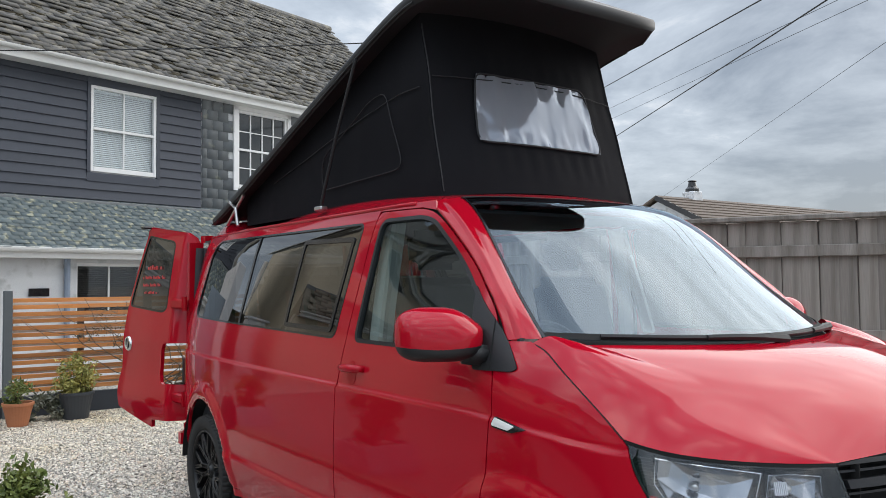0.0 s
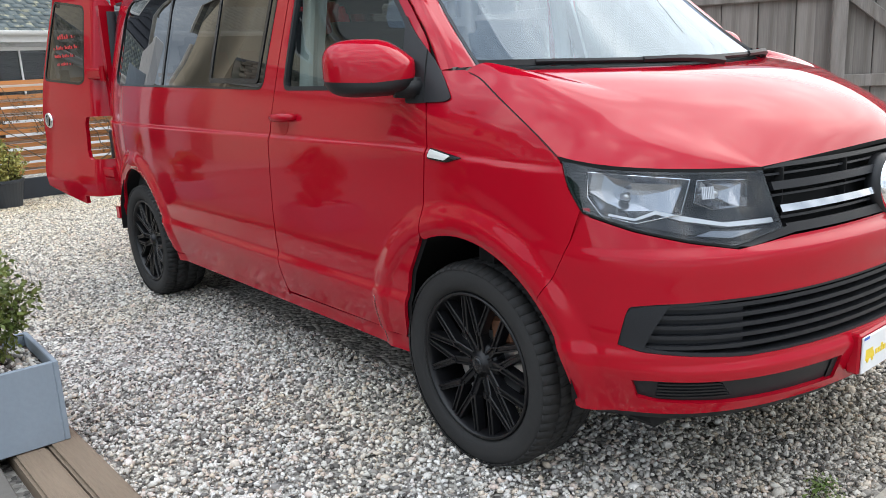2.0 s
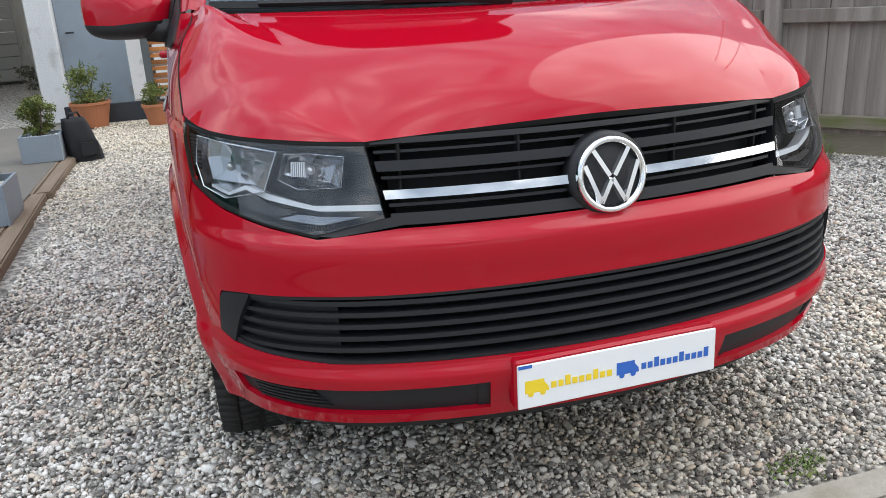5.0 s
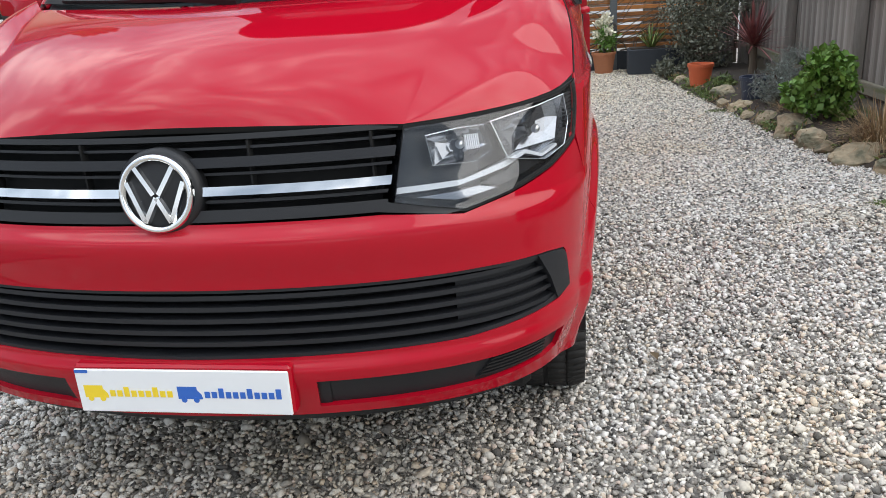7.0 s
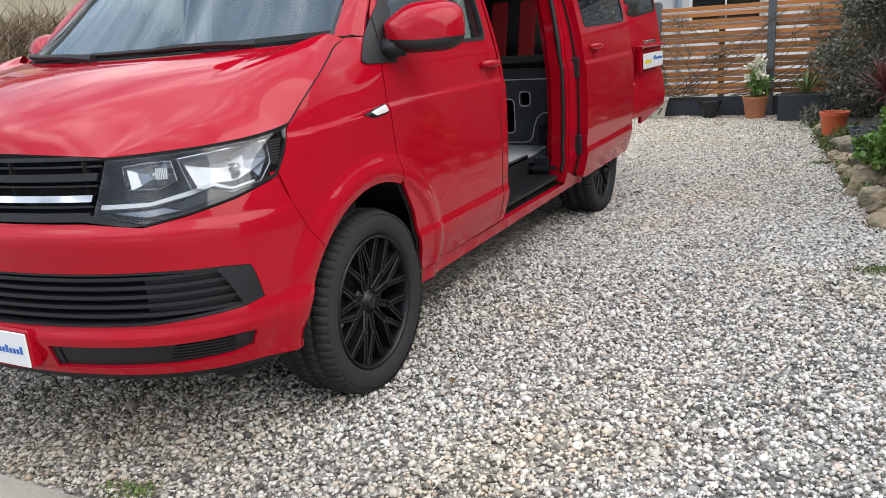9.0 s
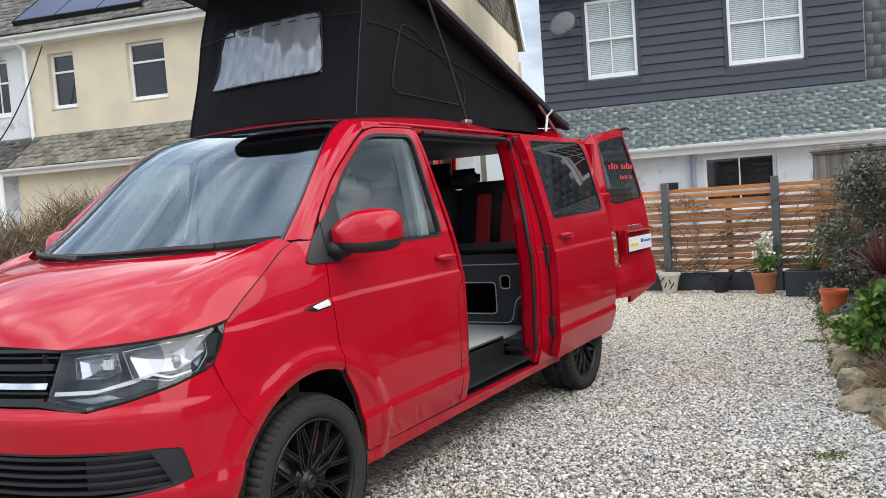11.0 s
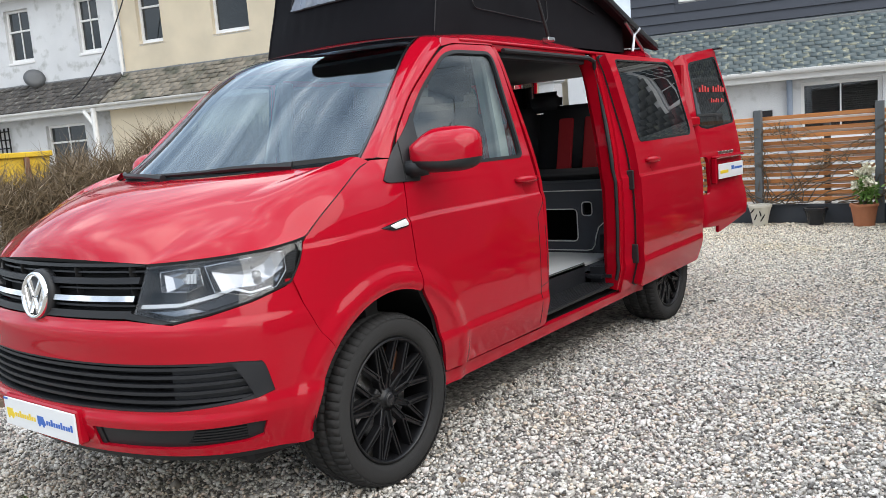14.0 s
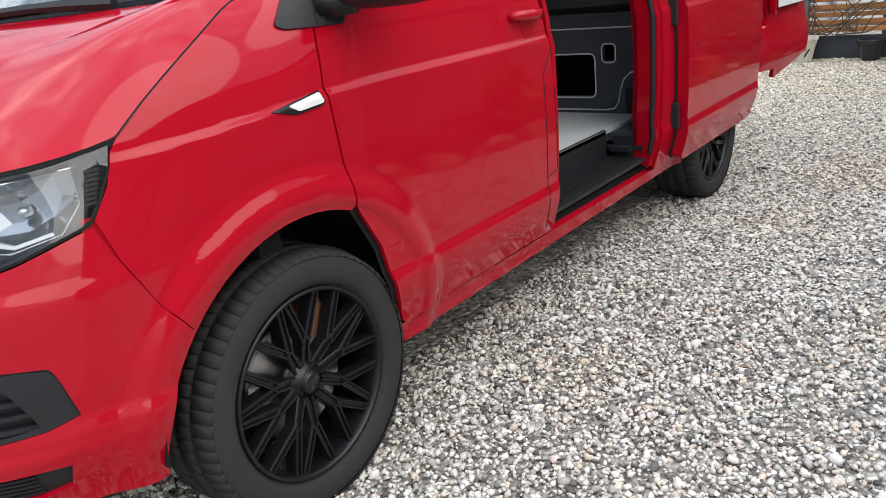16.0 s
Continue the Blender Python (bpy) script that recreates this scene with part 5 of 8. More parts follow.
shrub("shrub", -1.36, 7.72, 0.22, clumps(16, 0.16, 0.14, 0.02, 0.24, 0.07, 23), 900, 0.035, M_LEAF_BOX, "small green shrub in a terracotta pot", 24, 0.4)
pot("plant_pot", -0.76, 7.86, 0.13, 0.18, 0.30, M_GREY_POT, "dark grey plastic plant pot by the slatted fence")
shrub("shrub", -0.74, 7.86, 0.28, clumps(26, 0.30, 0.16, 0.0, 0.42, 0.09, 25), 1700, 0.048, M_LEAF_YELLOW, "yellow variegated shrub in a grey pot", 26, 0.4)
shrub("shrub", -1.05, 7.95, 0.0, clumps(16, 0.45, 0.10, 0.02, 0.25, 0.08, 27), 1100, 0.04, M_LEAF_DARK, "dark ivy along the foot of the fence", 29, 0.6, stem=False)

# ---- sleepers, planters and box shrubs beside the drive ----
sl_ = thing("sleeper_edging", pose(-2.0, 0, 0), "weathered brown timber sleepers edging the gravel", "sleeper")
for k, (y0, y1, x) in enumerate(((-0.9, 1.55, 0.055), (1.56, 3.95, -0.02), (3.96, 6.3, -0.07))):
    for i in range(2):
        b = box_bm(-0.055, 0.055, y0, y1, -0.04, 0.052 + 0.004 * i, 0.010, 2)
        o = part("plank", b, M_SLEEPER, sl_)
        o.matrix_local = pose(x + 0.115 * i - 0.06 - 0.02, 0, 0, 0, 0, 1.6 if k < 2 else 0.4)


def planter(x0, y0, seed, W_=0.46, H_=0.30, label="pale blue-grey painted square planter box on sleepers"):
    p = thing("planter_box", pose(x0, y0, 0.056), label, "planter", "drive planters")
    for nm, a in (("side_panel", (0, 0.018, 0, W_)), ("side_panel", (W_ - 0.018, W_, 0, W_)), ("side_panel", (0.018, W_ - 0.018, 0, 0.018)), ("side_panel", (0.018, W_ - 0.018, W_ - 0.018, W_))):
        part(nm, box_bm(a[0], a[1], a[2], a[3], 0, H_, 0.003), M_PLANTER, p)
    part("soil", box_bm(0.018, W_ - 0.018, 0.018, W_ - 0.018, 0.02, H_ - 0.05), M_SOIL, p)
    g_ = np.random.default_rng(seed)
    T = np.c_[g_.uniform(0.03, W_ - 0.03, 420), g_.uniform(0.03, W_ - 0.03, 420), g_.uniform(H_ - 0.052, H_ - 0.04, 420)]
    o = link("stone_topping", stuff_mesh("stone_topping", bases, [ico_f] * len(bases), list(zip(g_.integers(0, 9, 420), placed(rot_mats(420, g_), 0.012 * np.exp(g_.normal(0, 0.3, 420)), T)))), M_GRAVEL, p)
    o["kind"] = "stuff"
    shrub("box_shrub", x0 + W_ / 2, y0 + W_ / 2, 0.056 + H_ - 0.05, clumps(int(100 * W_), 0.41 * W_, 0.41 * W_, 0.05, 1.0 * W_ + 0.04, 0.14 * W_, seed), int(10500 * W_), 0.024, M_LEAF_BOX, "leafy box shrub growing in a square planter", seed + 1, 0.5)


planter(-2.38, 1.07, 61)
planter(-2.56, 2.98, 64, H_=0.26)
planter(-2.44, 5.36, 67, W_=0.34, H_=0.24)
# black bag slumped on the gravel, porch corner and planted bowl behind it
bag = thing("bag", pose(-1.93, 5.62, 0, 0, 0, 20), "slumped black fabric bag standing on the gravel", "bag")
bg_ = np.array([[(0.15 * (1 - 0.35 * q ** 2) * math.copysign(abs(math.cos(a)) ** 0.7, math.cos(a)) * (1 + 0.10 * noise.noise(Vector((math.cos(a) * 2, math.sin(a) * 2, q * 3)))) - 0.07 * q,
                  0.11 * (1 - 0.30 * q ** 2) * math.copysign(abs(math.sin(a)) ** 0.7, math.sin(a)) * (1 + 0.10 * noise.noise(Vector((math.cos(a) * 2 + 9, math.sin(a) * 2, q * 3)))), 0.40 * q) for q in np.linspace(0, 1, 12)]
                + [(-0.07, 0, 0.415)] for a in np.linspace(0, 2 * math.pi, 33)])
link("body", grid_mesh("bag_body", bg_, flip=True), M_SEAT_BLACK, bag, smooth=True)
part("strap", tube_bm([(-0.13, -0.03, 0.38), (-0.10, -0.06, 0.45), (-0.03, -0.05, 0.455), (0.0, -0.02, 0.39)], 0.010, 6), M_BLACK_PLASTIC, bag)
part("pocket", box_bm(-0.09, 0.09, -0.135, -0.09, 0.04, 0.20, 0.02, 2), M_SEAT_BLACK, bag)
pot("plant_pot", -2.12, 8.10, 0.17, 0.23, 0.30, M_TERRA, "wide terracotta bowl planted with green shrub")
shrub("shrub", -2.12, 8.10, 0.26, clumps(26, 0.22, 0.20, 0.0, 0.50, 0.08, 33), 1500, 0.042, M_LEAF_BOX, "loose green shrub in the wide terracotta bowl", 34, 0.4)
pch = thing("porch", pose(-2.74, 8.72, 0), "white rendered porch corner with a grey door", "porch")
part("pillar", box_bm(0, 0.30, 0, 0.34, 0, 2.75, 0.012), M_WHITE_RENDER, pch)
part("side_wall", box_bm(0.06, 0.24, 0.34, 2.1, 0, 2.75, 0.01), M_WHITE_RENDER, pch)
pdoor = part("porch_door", box_bm(0.302, 1.08, 0.20, 0.25, 0.12, 2.15, 0.006), M_PLANTER, pch, "pale grey painted door")
part("handle", tube_bm([(0.40, 0.20, 1.10), (0.40, 0.15, 1.10), (0.50, 0.15, 1.10)], 0.011, 8), M_BLACK_PLASTIC, pdoor)
part("step", box_bm(0.302, 1.10, -0.12, 0.30, 0, 0.118, 0.01), M_STONEWALL, pch)
gpost = thing("gate_post", pose(-4.38, 11.2, 0), "pale weathered concrete gate post by the garage", "post")
part("shaft", box_bm(-0.17, 0.17, -0.17, 0.17, 0, 2.3, 0.02, 2), M_WHITE_RENDER, gpost)
part("cap", box_bm(-0.21, 0.21, -0.21, 0.21, 2.3, 2.38, 0.02, 2), M_WHITE_RENDER, gpost)
for bx_, by_, bs_ in ((-4.9, 14.6, 91), (-3.6, 14.9, 93), (-5.8, 14.2, 95)):
    shrub("shrub", bx_, by_, 0.0, clumps(20, 0.55, 0.30, 0.02, 0.42, 0.16, bs_), 1200, 0.075, M_LEAF_DARK, "low green bush in front of the garage", bs_ + 1, 0.5)

# ---- hedge, skip and green shed on the far left ----
hed = thing("hedge", pose(-6.75, 4.05, 0, 0, 0, 64), "bare brown twiggy hedge beyond the path", "hedge")
hv = np.random.default_rng(71)
tw, tf = [], []
for i in range(23000):
    x, y = hv.uniform(-2.1, 1.9), hv.normal(0, 0.33)
    top = 1.15 + 0.35 * min(max((x + 1.2) / 1.2, 0), 1) + 0.12 * math.sin(x * 5) + 0.08 * math.sin(x * 13 + 1)
    base = np.array([x, y, top * hv.uniform(0.0, 1.0)])
    d = np.array([hv.normal(0, 0.6), hv.normal(0, 0.6), hv.uniform(0.2, 1.2)])
    d /= np.linalg.norm(d)
    l = hv.uniform(0.2, 0.6)
    s = np.cross(d, [0.3, 0.8, 0.1])
    s = s / np.linalg.norm(s) * hv.uniform(0.0025, 0.0075)
    bend = np.array([hv.normal(0, 0.08), hv.normal(0, 0.08), 0])
    k0 = len(tw)
    tw += [base - s, base + s, base + d * l * 0.5 + bend + s * 0.7, base + d * l * 0.5 + bend - s * 0.7, base + d * l + s * 0.1, base + d * l - s * 0.1]
    tf += [(k0, k0 + 1, k0 + 2, k0 + 3), (k0 + 3, k0 + 2, k0 + 4, k0 + 5)]
me = bpy.data.meshes.new("twig")
me.from_pydata([tuple(v) for v in tw], [], tf)
me.update()
link("twig", me, M_TWIG, hed)["kind"] = "stuff"
link("leaves", crown_mesh("leaves", 9500, [(x, 0.1, 0.45, 0.4, 0.4, 0.55) for x in np.linspace(-2.1, 1.8, 11)], 0.05, 72, 0.6), M_LEAF_DARK, hed)["kind"] = "stuff"
skip = thing("skip", pose(-9.45, 3.10, 0, 0, 0, 64), "rusty yellow metal skip in the yard", "skip")
part("body", extrude_poly_bm([(-0.75, 0.30), (-0.92, 1.62), (0.92, 1.62), (0.75, 0.30)], 1.2, "y"), M_SKIP, skip)
part("top_rail", box_bm(-0.96, 0.96, -0.05, 0.03, 1.60, 1.68, 0.01), M_SKIP, skip)
for x in (-0.6, 0.0, 0.6):
    part("rib", box_bm(x - 0.04, x + 0.04, -0.05, 0.0, 0.32, 1.60, 0.01), M_RUST, skip)
part("runner", box_bm(-0.7, 0.7, 0.1, 1.1, 0, 0.30), M_RUST, skip)
shed = thing("shed", pose(-7.25, 2.24, 0, 0, 0, 20), "dark green metal shed with pale corner trim", "shed")
part("wall", box_bm(-3.0, 0, -2.0, 0, 0, 1.98), M_GREEN, shed)
part("corner_trim", box_bm(-0.03, 0.02, -0.02, 0.03, 0, 1.99, 0.005), M_WHITE, shed)
part("roof", box_bm(-3.1, 0.05, -2.1, 0.05, 1.99, 2.05, 0.01), M_GREEN, shed)

# ---- overhead cables ----
def cable(a, b, sag=0.15, r=0.011):
    a, b = Vector(a), Vector(b)
    c = part("overhead_cable", tube_bm([a.lerp(b, t) - Vector((0, 0, sag * 4 * t * (1 - t))) for t in np.linspace(0, 1, 14)], r, 6), M_CABLE)
    return tagged(c, "thin black overhead service cable against the sky", "cable", "overhead cables")


cable((27.6, 32.3, 10.2), (6.75, 2.44, 5.46), 0.0, 0.012)
cable((28.4, 31.7, 7.2), (6.99, 1.92, 5.40), 0.0, 0.012)
cable((37.0, 41.9, 11.8), (11.6, 3.5, 6.92), 0.0, 0.006)
cable((37.3, 42.2, 11.1), (11.8, 3.3, 6.79), 0.0, 0.006)
cable((43.0, 36.5, 6.9), (12.2, 2.3, 7.0), 0.0, 0.006)
cable(HOUSE @ Vector((-3.0, -0.04, 4.83)), (6.4, 7.06, 5.46), 0.10, 0.009)

cable(HOUSE @ Vector((-14.0, -0.42, 5.40)), HOUSE @ Vector((-15.5, -0.95, 2.95)), 0.35, 0.014)

# ---- small litter on the gravel ----
for x, y, r, sz in ((1.18, 0.05, 30, 0.05), (1.67, 1.10, 110, 0.045), (2.1, 0.6, 200, 0.04)):
    v, f = leaf_base(0.7, 0.5)
    me = bpy.data.meshes.new("dead_leaf")
    me.from_pydata([tuple(p * sz) for p in v], [], [tuple(int(i) for i in q) for q in f])
    lf = link("dead_leaf", me, M_TWIG)
    lf.matrix_world = pose(x, y, 0.016, 8, 5, r)
    tagged(lf, "curled brown dead leaf on the gravel", "leaf", "dead leaves")
for x, y, sd in ((-0.34, -0.90, 81), (0.55, -0.93, 82), (-1.45, -0.80, 83), (2.55, 1.9, 84), (2.2, 4.9, 85)):
    t = thing("moss_patch", pose(x, y, 0), "small patch of green moss among the gravel", "moss", "moss patches")
    link("leaves", crown_mesh("leaves", 240, [(0, 0, 0.008, 0.10, 0.06, 0.012), (0.07, 0.04, 0.008, 0.06, 0.05, 0.010)], 0.012, sd, 0.6), M_GRASS, t)["kind"] = "stuff"

# ---- campervan: faces -y, front axle at y = 0 ----
class Spline:
    """Natural cubic through (x, y)."""

    def __init__(self, pts):
        self.x, self.y = np.array([p[0] for p in pts], float), np.array([p[1] for p in pts], float)
        n, h = len(pts), np.diff(self.x)
        A, r = np.eye(n), np.zeros(n)
        for i in range(1, n - 1):
            A[i, i - 1:i + 2] = h[i - 1], 2 * (h[i - 1] + h[i]), h[i]
            r[i] = 6 * ((self.y[i + 1] - self.y[i]) / h[i] - (self.y[i] - self.y[i - 1]) / h[i - 1])
        self.m = np.linalg.solve(A, r)

    def __call__(self, t):
        t = np.clip(t, self.x[0], self.x[-1])
        i = np.clip(np.searchsorted(self.x, t) - 1, 0, len(self.x) - 2)
        h = self.x[i + 1] - self.x[i]
        a, b = (self.x[i + 1] - t) / h, (t - self.x[i]) / h
        return a * self.y[i] + b * self.y[i + 1] + ((a ** 3 - a) * self.m[i] + (b ** 3 - b) * self.m[i + 1]) * h * h / 6


HUB_Z, BASE = 0.335, 3.0
low_w = Spline([(0.20, 0.900), (0.33, 0.918), (0.46, 0.934), (0.60, 0.948), (0.80, 0.956), (1.03, 0.955)])
top_w = Spline([(1.03, 0.955), (1.12, 0.948), (1.22, 0.934), (1.40, 0.896), (1.60, 0.848), (1.75, 0.805), (1.84, 0.762)])
nose_w = Spline([(1.03, 0.955), (1.10, 0.945), (1.17, 0.922), (1.24, 0.880), (1.30, 0.820), (1.84, 0.60)])
nose_y0 = Spline([(0.20, -0.850), (0.35, -0.905), (0.45, -0.922), (0.58, -0.925), (0.70, -0.915), (0.80, -0.900), (0.90, -0.870), (1.00, -0.845), (1.10, -0.80), (1.30, -0.70)])
nose_q = Spline([(0.20, 6.6), (0.40, 6.8), (0.64, 6.6), (0.82, 6.0), (1.00, 5.3), (1.30, 4.6)])
NOSE_C = 0.42


def smooth(a, b, t):
    t = np.clip((t - a) / (b - a), 0, 1)
    return t * t * (3 - 2 * t)


def nose_y(z):
    """The front's foremost line: a ledge along the top of the bumper and one below the intake."""
    return nose_y0(z) - 0.018 * (1 - smooth(0.780, 0.812, z)) * smooth(0.660, 0.775, z) - 0.014 * (1 - smooth(0.470, 0.502, z)) * smooth(0.350, 0.462, z)


def belt_z(y):
    """The height of the crease along the side: it drops towards the headlamp."""
    return 1.045 - 0.036 * (1 - smooth(-0.45, 0.35, y))


def half_width(y, z):
    """The half width of the body at (y, z)."""
    y, z = np.asarray(y, float), np.asarray(z, float)
    f = smooth(-0.05, 0.30, y)
    up = f * top_w(z) + (1 - f) * nose_w(z)
    w = np.where(z < 1.03, low_w(z), up)
    w = w - 0.010 * smooth(-0.010, 0.010, z - belt_z(y)) * smooth(-0.44, -0.30, y) + 0.011 * (1 - smooth(0.500, 0.546, z)) - 0.022 * (1 - smooth(0.32, 0.497, z))
    w = w - 0.052 * smooth(1.26, 1.60, z) * (1 - smooth(0.30, 1.10, y)) * f
    a = np.clip((NOSE_C - y) / (NOSE_C - nose_y(z)), 0, 0.99999)
    w = w * np.sqrt(1 - a ** nose_q(z))
    w = w - 0.115 * np.clip((y - 2.35) / 1.45, 0, 1.05) ** 2.2 - 0.07 * np.clip((y - 3.45) / 0.4, 0, 1) ** 2
    for yh in (0.0, BASE):
        r = np.hypot(y - yh, z - HUB_Z - 0.02)
        w = w + (0.019 * (1 - smooth(0.470, 0.540, r)) - 0.010 * (1 - smooth(0.425, 0.452, r))) * (z < 1.0)
    return w


def side(y, z, out=0.0):
    return np.stack([half_width(y, z) + out, np.asarray(y, float) + 0 * np.asarray(z), np.asarray(z, float) + 0 * np.asarray(y)], -1)


def nose(phi, z, out=0.0):
    """The wrap-round front: phi degrees round from straight ahead, about (0, NOSE_C)."""
    phi, z = np.broadcast_arrays(np.radians(np.asarray(phi, float)), np.asarray(z, float))
    s, c = np.abs(np.sin(phi)), np.cos(phi)
    lo, hi = np.zeros(phi.shape), np.full(phi.shape, 2.0)
    for _ in range(44):
        mid = (lo + hi) / 2
        x, y = mid * s, NOSE_C - mid * c
        inside = x < half_width(np.minimum(y, NOSE_C), z) * (y > nose_y(z))
        lo, hi = np.where(inside, mid, lo), np.where(inside, hi, mid)
    r = lo + out
    return np.stack([r * np.sin(phi), NOSE_C - r * c, z], -1)


def in_poly(P, poly):
    poly = np.asarray(poly)
    x, y = P[:, 0], P[:, 1]
    ins = np.zeros(len(P), bool)
    for (x0, y0), (x1, y1) in zip(poly, np.roll(poly, -1, 0)):
        ins ^= ((y0 > y) != (y1 > y)) & (x < (x1 - x0) * (y - y0) / (y1 - y0 + 1e-12) + x0)
    return ins


def dense(poly, step):
    out = []
    n = len(poly)
    for i in range(n):
        a, b = np.array(poly[i]), np.array(poly[(i + 1) % n])
        k = max(1, int(math.ceil(np.linalg.norm((b - a) / step))))
        out += [tuple(a + (b - a) * j / k) for j in range(k)]
    return out


from mathutils.geometry import delaunay_2d_cdt


def panel(name, outline, surf, mat, parent, holes=(), step=(0.045, 0.045), lip=0.014, label="", mirror=False, inward=None, extra=(), shadow=True):
    """A skin panel: an outline in the surface's own coordinates, laid on the surface, with turned-in lips and true normals."""
    step = np.array(step)
    loops = [dense(outline, step)] + [dense(h, step) for h in holes]
    pts, edges = [], []
    for lp in loops:
        k0 = len(pts)
        pts += lp
        edges += [(k0 + i, k0 + (i + 1) % len(lp)) for i in range(len(lp))]
    o = np.array(outline)
    g0, g1 = o.min(0), o.max(0)
    gx, gy = np.meshgrid(np.arange(g0[0] + step[0] / 2, g1[0], step[0]), np.arange(g0[1] + step[1] / 2, g1[1], step[1]))
    G = np.c_[gx.ravel(), gy.ravel()]
    if len(extra):
        ys = np.arange(g0[0] + step[0] / 2, g1[0], step[0])
        G = np.concatenate([G] + [np.c_[ys, np.full(len(ys), z)] for z in extra])
    ok = in_poly(G, outline)
    for h in holes:
        ok &= ~in_poly(G, h)
    L = np.array(pts) / step
    for p in range(0, len(G), 400):
        d = np.min(np.linalg.norm(G[p:p + 400, None] / step - L[None], axis=2), axis=1)
        ok[p:p + 400] &= d > 0.35
    pts += [tuple(p) for p in G[ok]]
    res = delaunay_2d_cdt([Vector((p[0] / step[0], p[1] / step[1])) for p in pts], edges, [], 0, 1e-6)
    V2 = np.array([v[:] for v in res[0]]) * step
    T = np.array(res[2])
    C = V2[T].mean(1)
    keep = in_poly(C, outline)
    for h in holes:
        keep &= ~in_poly(C, h)
    T = T[keep]
    h_ = 1e-3
    P = surf(V2[:, 0], V2[:, 1])
    du = surf(V2[:, 0] + h_ * step[0] * 20, V2[:, 1]) - surf(V2[:, 0] - h_ * step[0] * 20, V2[:, 1])
    dv = surf(V2[:, 0], V2[:, 1] + h_) - surf(V2[:, 0], V2[:, 1] - h_)
    N = np.cross(du, dv)
    N /= np.linalg.norm(N, axis=1)[:, None] + 1e-12
    tri = P[T]
    fn = np.cross(tri[:, 1] - tri[:, 0], tri[:, 2] - tri[:, 0])
    cen = np.array([0, 1.2, 0.9]) if inward is None else np.array(inward)
    if np.mean(np.sum(N * (P - cen), 1)) < 0:
        N = -N
    bad = np.sum(fn * N[T[:, 0]], 1) < 0
    T[bad] = T[bad][:, ::-1]
    verts, faces, norms = P.tolist(), T.tolist(), N.tolist()
    # lips along the free edges
    if lip:
        cnt = {}
        for a, b, c in T.tolist():
            for e0, e1 in ((a, b), (b, c), (c, a)):
                cnt[(e0, e1)] = 1
        rim = [(a, b) for a, b in cnt if (b, a) not in cnt]
        for a, b in rim:
            k = len(verts)
            p = [P[a], P[b], P[b] - N[b] * lip, P[a] - N[a] * lip]
            n = np.cross(p[1] - p[0], p[3] - p[0])
            n = n / (np.linalg.norm(n) + 1e-12)
            verts += [q.tolist() for q in p]
            norms += [(-n).tolist()] * 4
            faces.append((k + 1, k, k + 3, k + 2))
    if mirror:
        verts = [(-x, y, z) for x, y, z in verts]
        norms = [(-x, y, z) for x, y, z in norms]
        faces = [f[::-1] for f in faces]
    me = bpy.data.meshes.new(name)
    me.from_pydata([tuple(v) for v in verts], [], [tuple(f) for f in faces])
    me.update()
    me.shade_smooth()
    me.normals_split_custom_set_from_vertices([tuple(n) for n in norms])
    ob = link(name, me, mat, parent, label)
    ob.visible_shadow = shadow
    return ob


def offset_poly(poly, d):
    """Shrinks (d > 0) or grows a polygon, roughly."""
    P = np.array(poly, float)
    area = 0.5 * np.sum(P[:, 0] * np.roll(P[:, 1], -1) - np.roll(P[:, 0], -1) * P[:, 1])
    a, b = P - np.roll(P, 1, 0), np.roll(P, -1, 0) - P
    na, nb = np.c_[-a[:, 1], a[:, 0]], np.c_[-b[:, 1], b[:, 0]]
    na /= np.linalg.norm(na, axis=1)[:, None] + 1e-12
    nb /= np.linalg.norm(nb, axis=1)[:, None] + 1e-12
    n = na + nb
    n /= np.maximum(np.sum(n * na, 1), 0.35)[:, None]
    return [tuple(p) for p in P + np.sign(area) * d * n]


def arc(yc, r, a0, a1, n=18):
    return [(yc + r * math.cos(radians(a)), HUB_Z + 0.02 + r * math.sin(radians(a))) for a in np.linspace(a0, a1, n)]


van = thing("campervan", pose(0, 0, 0), "red camper van with raised black pop-top roof and open doors", "campervan")
ARCH = 0.425
SILL = 0.335


def bonnet_edge(y):
    return Spline([(-0.38, 1.038), (-0.30, 1.098), (-0.20, 1.162), (-0.10, 1.217), (0.0, 1.262), (0.08, 1.285)])(y)


# outlines in (y, z)
wing = [(0.172, 0.755), (0.157, 0.90), (0.142, 1.05), (0.155, 1.15), (0.170, 1.23), (0.177, 1.283), (0.060, 1.285)] + [(y, float(bonnet_edge(y))) for y in np.linspace(0.03, -0.37, 12)] \
    + [(-0.391, 1.022), (-0.416, 0.96), (-0.453, 0.905), (-0.4320, 0.82), (-0.4125, 0.775), (-0.3768, 0.70)] + arc(0, ARCH, 140, 68, 14)
door_f = round_poly([(0.345, SILL + 0.02), (0.26, 0.62), (0.178, 0.755), (0.163, 0.90), (0.148, 1.05), (0.161, 1.15), (0.176, 1.23), (0.205, 1.36), (0.26, 1.428), (0.35, 1.502), (0.45, 1.580), (0.574, 1.676), (0.64, 1.722), (0.715, 1.764), (0.80, 1.781),
                     (1.107, 1.787), (1.165, 1.24), (1.205, 1.05), (1.235, 0.60), (1.235, SILL + 0.02)], [0.02, 0, 0, 0, 0, 0, 0.03, 0.10, 0.1, 0.1, 0.1, 0.1, 0.1, 0.08, 0.1, 0.03, 0.2, 0.2, 0.2, 0.03])
